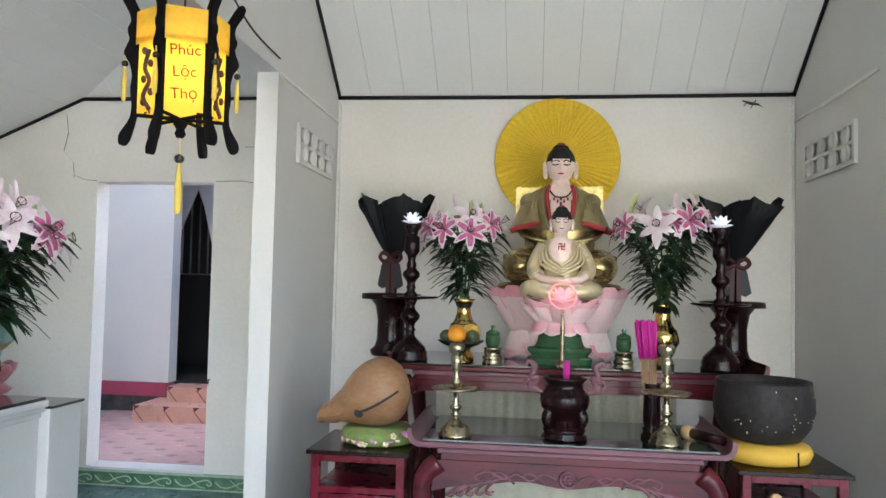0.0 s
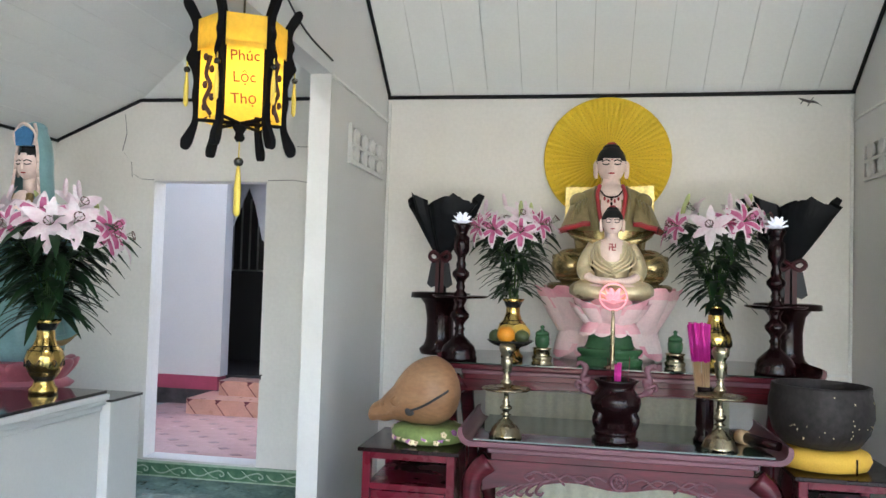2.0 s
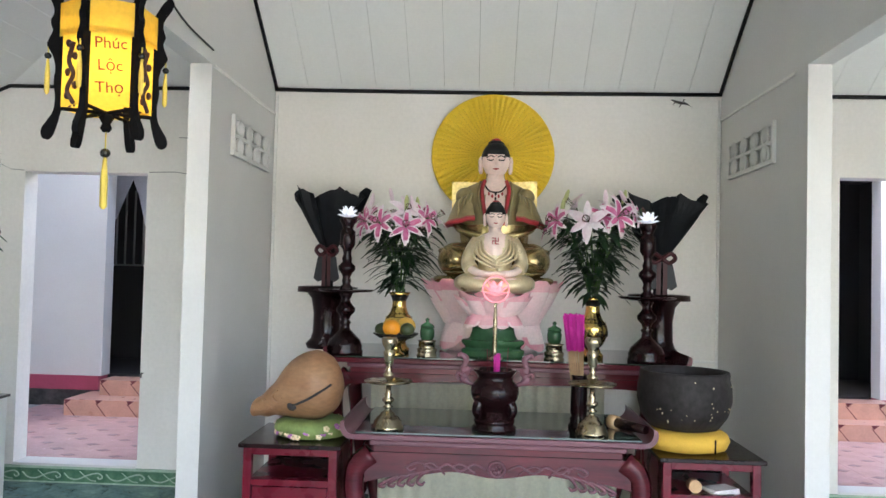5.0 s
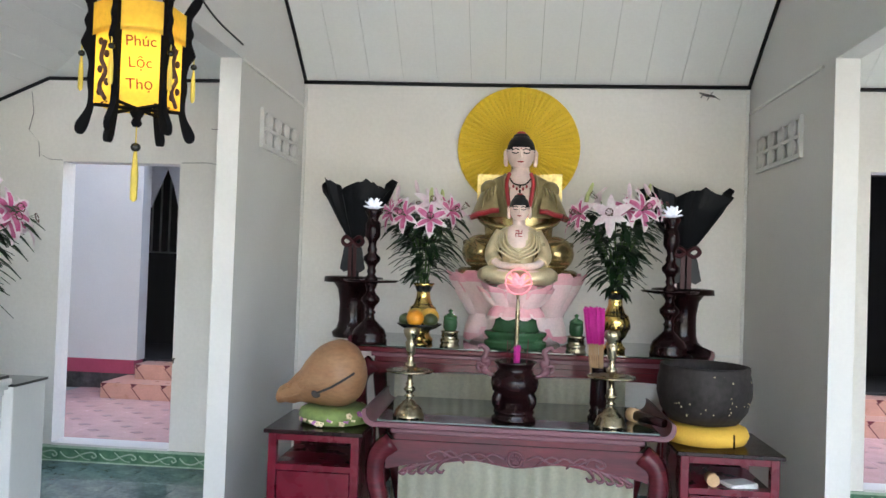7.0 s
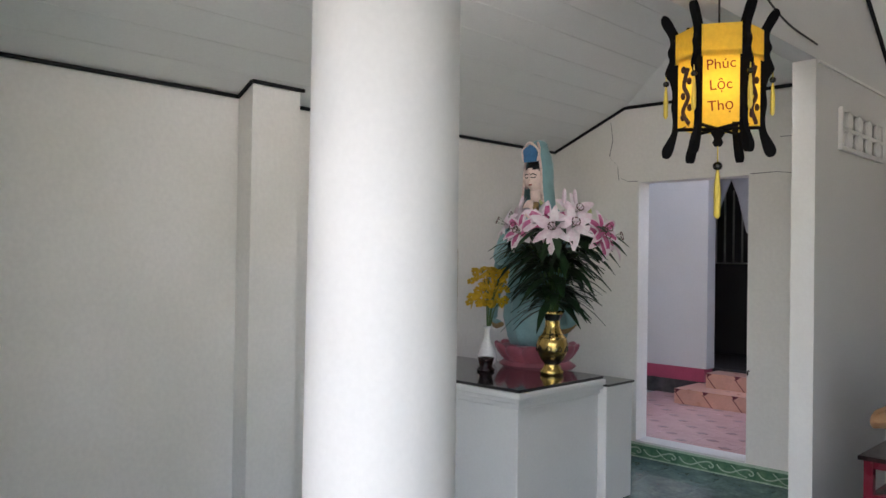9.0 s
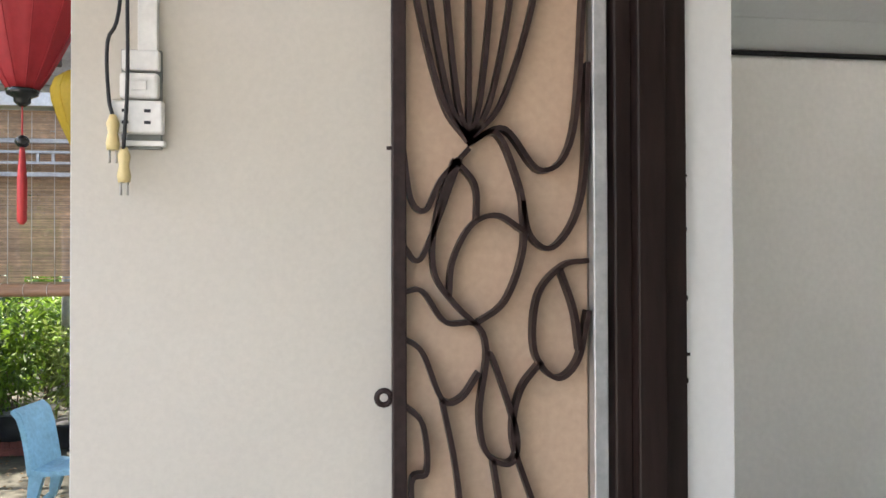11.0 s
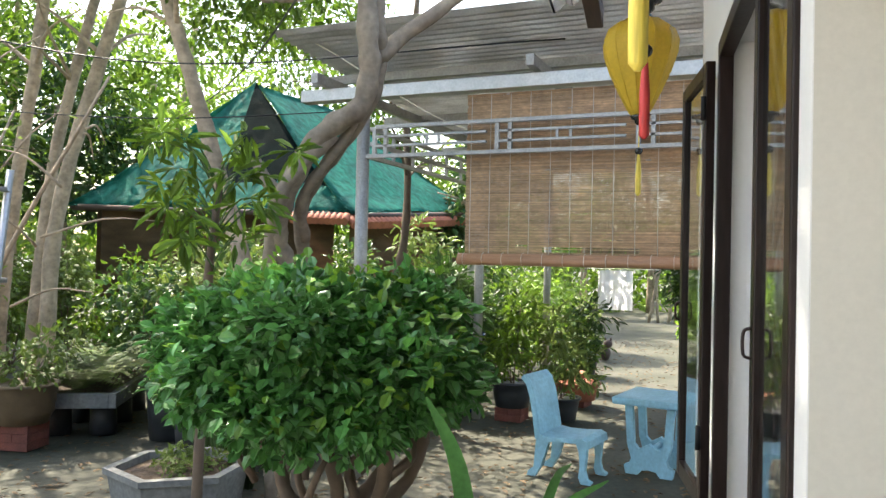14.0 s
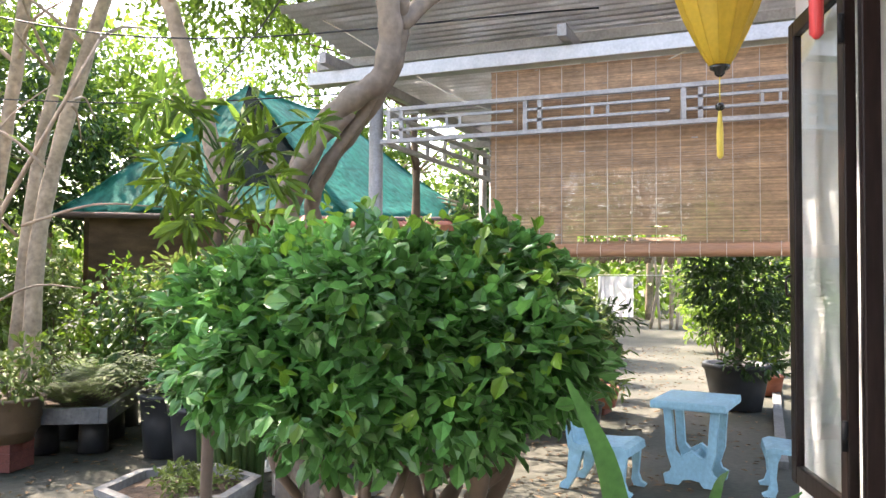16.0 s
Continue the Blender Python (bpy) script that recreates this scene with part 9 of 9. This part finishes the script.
for k in range(12):
    a = k * 2.4
    bm = bmesh.new()
    tube(bm, [(0.01 * math.cos(a), 0.01 * math.sin(a), 0.0), (0.06 * math.cos(a), 0.06 * math.sin(a), 0.09), (0.10 * math.cos(a), 0.10 * math.sin(a), 0.15 + 0.01 * (k % 4))], [0.016, 0.014, 0.002], 6)
    part("leaf", bm, M_DARKLEAF, al)

# ---- shade-cloth house ----
hs = thing("garden_house", "low garden house roofed with green shade cloth", "house", (0, 0, 0))
PK, PK2 = Vector((-13.3, -10.3, 4.75)), Vector((-16.2, -9.9, 4.6))
EL, EM, ER, EB = Vector((-10.4, -11.9, 2.19)), Vector((-12.4, -7.6, 2.15)), Vector((-17.5, -7.2, 2.5)), Vector((-15.5, -14.0, 2.3))


def cloth_face(a, b, c, d, mi, seed):
    bm = bmesh.new()
    n = 18
    g = {}
    for i in range(n + 1):
        for j in range(n + 1):
            u, v = i / n, j / n
            p = a.lerp(b, u).lerp(d.lerp(c, u), v)
            p = p + Vector((0, 0, 0.10 * noise.noise(p * 0.9 + Vector((seed, 0, 0))) - 0.18 * math.sin(math.pi * v) * 0.5 + 0.03 * noise.noise(p * 4)))
            g[i, j] = bm.verts.new(p)
    for i in range(n):
        for j in range(n):
            f = bm.faces.new((g[i, j], g[i + 1, j], g[i + 1, j + 1], g[i, j + 1]))
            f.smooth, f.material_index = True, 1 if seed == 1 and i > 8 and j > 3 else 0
    bmesh.ops.solidify(bm, geom=bm.faces[:], thickness=0.02)
    part("roof_cloth", bm, [mi, M_TARPD], hs)


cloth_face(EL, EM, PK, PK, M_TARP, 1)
cloth_face(EM, ER, PK2, PK, M_TARP, 2)
cloth_face(EB, EL, PK, PK, M_TARP, 3)
for a, b in ((EL, EM), (EM, ER), (EB, EL)):
    k0, k1 = a.lerp(b, 0.04), a.lerp(b, 0.96)
    c = (PK + PK2) / 2
    ins = Vector((c.x, c.y, 0))
    bm = bmesh.new()
    p0, p1 = k0 + (ins - Vector((k0.x, k0.y, 0))).normalized() * 0.4, k1 + (ins - Vector((k1.x, k1.y, 0))).normalized() * 0.4
    v = [bm.verts.new(p) for p in ((p0.x, p0.y, G), (p1.x, p1.y, G), (p1.x, p1.y, p1.z - 0.05), (p0.x, p0.y, p0.z - 0.05))]
    bmesh.ops.solidify(bm, geom=[bm.faces.new(v)], thickness=0.06)
    part("wall", bm, M_EARTHWALL, hs)
    bm = bmesh.new()
    tube(bm, [k0 - Vector((0, 0, 0.04)), k1 - Vector((0, 0, 0.04))], 0.05, 6)
    part("eave_beam", bm, M_TIMBER, hs)
for k in range(34):
    p = EM.lerp(ER, k / 34)
    bm = bmesh.new()
    tube(bm, [p + Vector((0.12, 0.18, -0.22)), p + Vector((-0.25, -0.3, 0.05))], 0.075, 8)
    part("tile", bm, M_TERRA, hs)
for k in range(10):
    p = EL.lerp(EM, 0.80 + 0.02 * k)
    bm = bmesh.new()
    tube(bm, [p + Vector((0.22, 0.12, -0.16)), p + Vector((-0.25, -0.1, 0.05))], 0.065, 8)
    part("tile", bm, M_TERRA, hs)

# ---- shrubs of the middle ground ----
rr = random.Random(123)
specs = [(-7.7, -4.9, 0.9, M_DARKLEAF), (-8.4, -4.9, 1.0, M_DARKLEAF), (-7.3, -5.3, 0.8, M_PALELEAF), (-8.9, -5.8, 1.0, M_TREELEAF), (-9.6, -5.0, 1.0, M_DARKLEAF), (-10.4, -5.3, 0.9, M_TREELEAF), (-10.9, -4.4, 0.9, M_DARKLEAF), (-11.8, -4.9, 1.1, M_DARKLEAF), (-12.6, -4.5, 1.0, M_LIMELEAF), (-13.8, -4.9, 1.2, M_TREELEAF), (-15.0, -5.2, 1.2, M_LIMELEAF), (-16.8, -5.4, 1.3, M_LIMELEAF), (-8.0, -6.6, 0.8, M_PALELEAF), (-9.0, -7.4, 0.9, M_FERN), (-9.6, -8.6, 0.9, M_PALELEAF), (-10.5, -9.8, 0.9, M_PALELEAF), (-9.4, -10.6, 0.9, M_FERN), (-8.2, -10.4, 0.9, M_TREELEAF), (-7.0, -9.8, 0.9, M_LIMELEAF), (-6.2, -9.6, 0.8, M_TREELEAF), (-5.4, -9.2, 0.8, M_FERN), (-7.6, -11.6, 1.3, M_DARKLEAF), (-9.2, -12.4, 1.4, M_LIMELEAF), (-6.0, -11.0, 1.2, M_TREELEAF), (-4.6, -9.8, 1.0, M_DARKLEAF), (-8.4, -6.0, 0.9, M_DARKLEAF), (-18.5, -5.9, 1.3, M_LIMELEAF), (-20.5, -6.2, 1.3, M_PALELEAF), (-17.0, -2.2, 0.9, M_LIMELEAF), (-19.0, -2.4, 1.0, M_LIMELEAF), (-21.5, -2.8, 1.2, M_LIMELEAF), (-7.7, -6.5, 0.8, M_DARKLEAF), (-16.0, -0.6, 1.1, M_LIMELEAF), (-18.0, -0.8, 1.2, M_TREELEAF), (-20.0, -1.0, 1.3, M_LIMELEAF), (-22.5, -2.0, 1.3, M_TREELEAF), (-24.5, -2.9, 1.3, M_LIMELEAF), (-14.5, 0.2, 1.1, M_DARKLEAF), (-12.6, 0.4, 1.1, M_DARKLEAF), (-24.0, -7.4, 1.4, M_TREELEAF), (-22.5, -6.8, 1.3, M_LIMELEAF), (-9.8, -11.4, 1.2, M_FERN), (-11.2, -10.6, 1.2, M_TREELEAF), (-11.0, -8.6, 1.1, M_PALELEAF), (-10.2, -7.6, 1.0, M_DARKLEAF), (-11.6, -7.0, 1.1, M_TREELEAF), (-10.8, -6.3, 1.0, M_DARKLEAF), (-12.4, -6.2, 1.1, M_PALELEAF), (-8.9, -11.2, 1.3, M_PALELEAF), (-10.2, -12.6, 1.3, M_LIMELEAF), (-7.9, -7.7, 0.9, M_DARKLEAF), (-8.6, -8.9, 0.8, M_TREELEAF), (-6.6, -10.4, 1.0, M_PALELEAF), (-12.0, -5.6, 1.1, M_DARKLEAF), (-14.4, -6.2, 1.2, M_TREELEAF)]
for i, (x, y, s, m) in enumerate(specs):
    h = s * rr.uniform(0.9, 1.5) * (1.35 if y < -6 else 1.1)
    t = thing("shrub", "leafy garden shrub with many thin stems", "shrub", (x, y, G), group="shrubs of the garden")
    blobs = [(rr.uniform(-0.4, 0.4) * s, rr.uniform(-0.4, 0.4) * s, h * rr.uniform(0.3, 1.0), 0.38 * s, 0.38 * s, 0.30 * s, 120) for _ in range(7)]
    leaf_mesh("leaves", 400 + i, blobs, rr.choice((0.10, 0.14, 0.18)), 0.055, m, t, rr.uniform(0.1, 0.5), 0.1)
    for b in blobs[:5]:
        trunk(t, [(rr.uniform(-0.06, 0.06), rr.uniform(-0.06, 0.06), -0.02), (b[0] * 0.4, b[1] * 0.4, b[2] * 0.5), (b[0], b[1], b[2])], 0.014, 0.005, M_TWIG, "stem", 5, 0, 3)
# sword-leaved plants
for i, (x, y) in enumerate(((-5.9, -4.75), (-6.35, -5.3), (-7.9, -6.9))):
    t = thing("sword_plant", "clump of upright sword-shaped leaves", "plant", (x, y, G), group="sword plants")
    for k in range(16):
        a, d = rr.uniform(0, 6.28), rr.uniform(0.02, 0.16)
        bm = bmesh.new()
        L = rr.uniform(0.7, 1.35)
        pts = [(d * math.cos(a), d * math.sin(a), -0.02), (1.3 * d * math.cos(a), 1.3 * d * math.sin(a), L * 0.5), (2.2 * d * math.cos(a), 2.2 * d * math.sin(a), L)]
        tube(bm, curve_pts(pts, 4), [0.028 * math.sin(math.pi * (0.3 + 0.68 * q / 8)) for q in range(9)], 4)
        part("leaf", bm, M_DARKLEAF, t)

# ---- end of the path ----
cl = thing("clothes_line", "white sheet hung on a line at the end of the path", "laundry", (0, 0, 0))
bm = bmesh.new()
pleated(bm, -0.55, 0.55, 0, -0.05, 1.22, 4, 0.03)
sheet = part("sheet", bm, M_CLOTHW, cl)
sheet.matrix_basis = pose(-26.0, -5.75, 0, 0, 0, 90)
bm = bmesh.new()
tube(bm, [(-26.0, -6.9, 1.26), (-26.0, -3.9, 1.26)], 0.012, 5)
part("line", bm, M_STRING, cl)
for i, (y, ln) in enumerate(((-6.9, 0.1), (-4.7, 0.5), (-4.4, -0.2), (-4.1, 0.3), (-3.9, 0.1))):
    po = thing("wooden_pole", "weathered leaning wooden pole at the end of the path", "pole", (0, 0, 0), group="poles at the path's end")
    trunk(po, [(-26.0, y, G - 0.05), (-26.05, y + ln * 0.5, 1.0), (-26.1, y + ln, 2.2)], 0.05, 0.04, M_BARKP, "shaft", 7)
th = thing("thatch_shed", "far shed with a thatched eave over the path", "shed", (0, 0, 0))
bm = bmesh.new()
for k in range(60):
    y = -7.2 + 0.055 * k
    tube(bm, [(-26.6, y, 1.72 + rr.uniform(-0.1, 0.05)), (-27.6, y, 2.5)], 0.03, 4)
tagged(part("thatch", bm, M_EARTHWALL, th), kind="stuff")
for y in (-7.0, -4.2):
    bm = bmesh.new()
    tube(bm, [(-27.2, y, G), (-27.2, y, 2.3)], 0.06, 8)
    part("post", bm, M_BARKP, th)
boxed("kerb_line", (-25, -8.6, -1.32, -1.22, G - 0.05, G + 0.05), M_GREYCONC)
bpy.data.objects["kerb_line"].name = "kerb"
tagged(bpy.data.objects["kerb"], "low concrete kerb along the garden path", "kerb", kind="structure")
og = thing("garden_ornament", "small brown animal-shaped ornament on the path", "ornament", (-15.3, -3.85, G))
bm = bmesh.new()
ell(bm, (0, 0, 0.14), (0.12, 0.09, 0.14), 0, 14, 10)
ell(bm, (0.05, 0.05, 0.32), (0.08, 0.08, 0.08), 0, 12, 8)
for s in (-1, 1):
    ell(bm, (0.05, 0.05 + 0.05 * s, 0.40), (0.02, 0.02, 0.04), 0, 6, 5)
part("figure", bm, M_TIMBER, og)
# fallen leaves
g = np.random.default_rng(8)
n = 4200
lp = np.stack([-3.6 - 16 * g.random(n) ** 1.4, g.uniform(-8.5, -1.4, n)], 1)
vs, fs = [], []
for i, (x, y) in enumerate(lp):
    a, s = g.uniform(0, 6.28), g.uniform(0.018, 0.05)
    c, d = math.cos(a) * s, math.sin(a) * s
    z = G + 0.004
    vs += [(x - c, y - d, z), (x + d * 0.4, y - c * 0.4, z + 0.012), (x + c, y + d, z + 0.004), (x - d * 0.4, y + c * 0.4, z + 0.010)]
    fs.append((4 * i, 4 * i + 1, 4 * i + 2, 4 * i + 3))
me = bpy.data.meshes.new("leaf_litter")
me.from_pydata(vs, [], fs)
me.materials.append(M_LITTER)
tagged(new("leaf_litter", me), "dry brown leaves scattered over the yard", "fallen leaves", kind="stuff")
# overhead wires
for i, pts in enumerate(([(-2.4, -1.2, 2.9), (-6.0, -5.0, 2.75), (-12, -12, 3.6)], [(-6.5, -1.6, 2.75), (-6.6, -3.0, 2.35), (-6.3, -4.4, 3.1)], [(-3.6, -6.5, 2.9), (-5.2, -5.0, 2.72), (-6.5, -2.4, 3.0)], [(-4.8, -9.0, 2.7), (-5.6, -5.8, 2.45), (-6.4, -4.0, 2.55)])):
    bm = bmesh.new()
    tube(bm, curve_pts(pts, 8), 0.006 if i % 2 == 0 else 0.005, 5)
    tagged(part("overhead_wire", bm, M_CABLE if i != 1 else M_STRING), "thin wire strung across the garden", "wire")
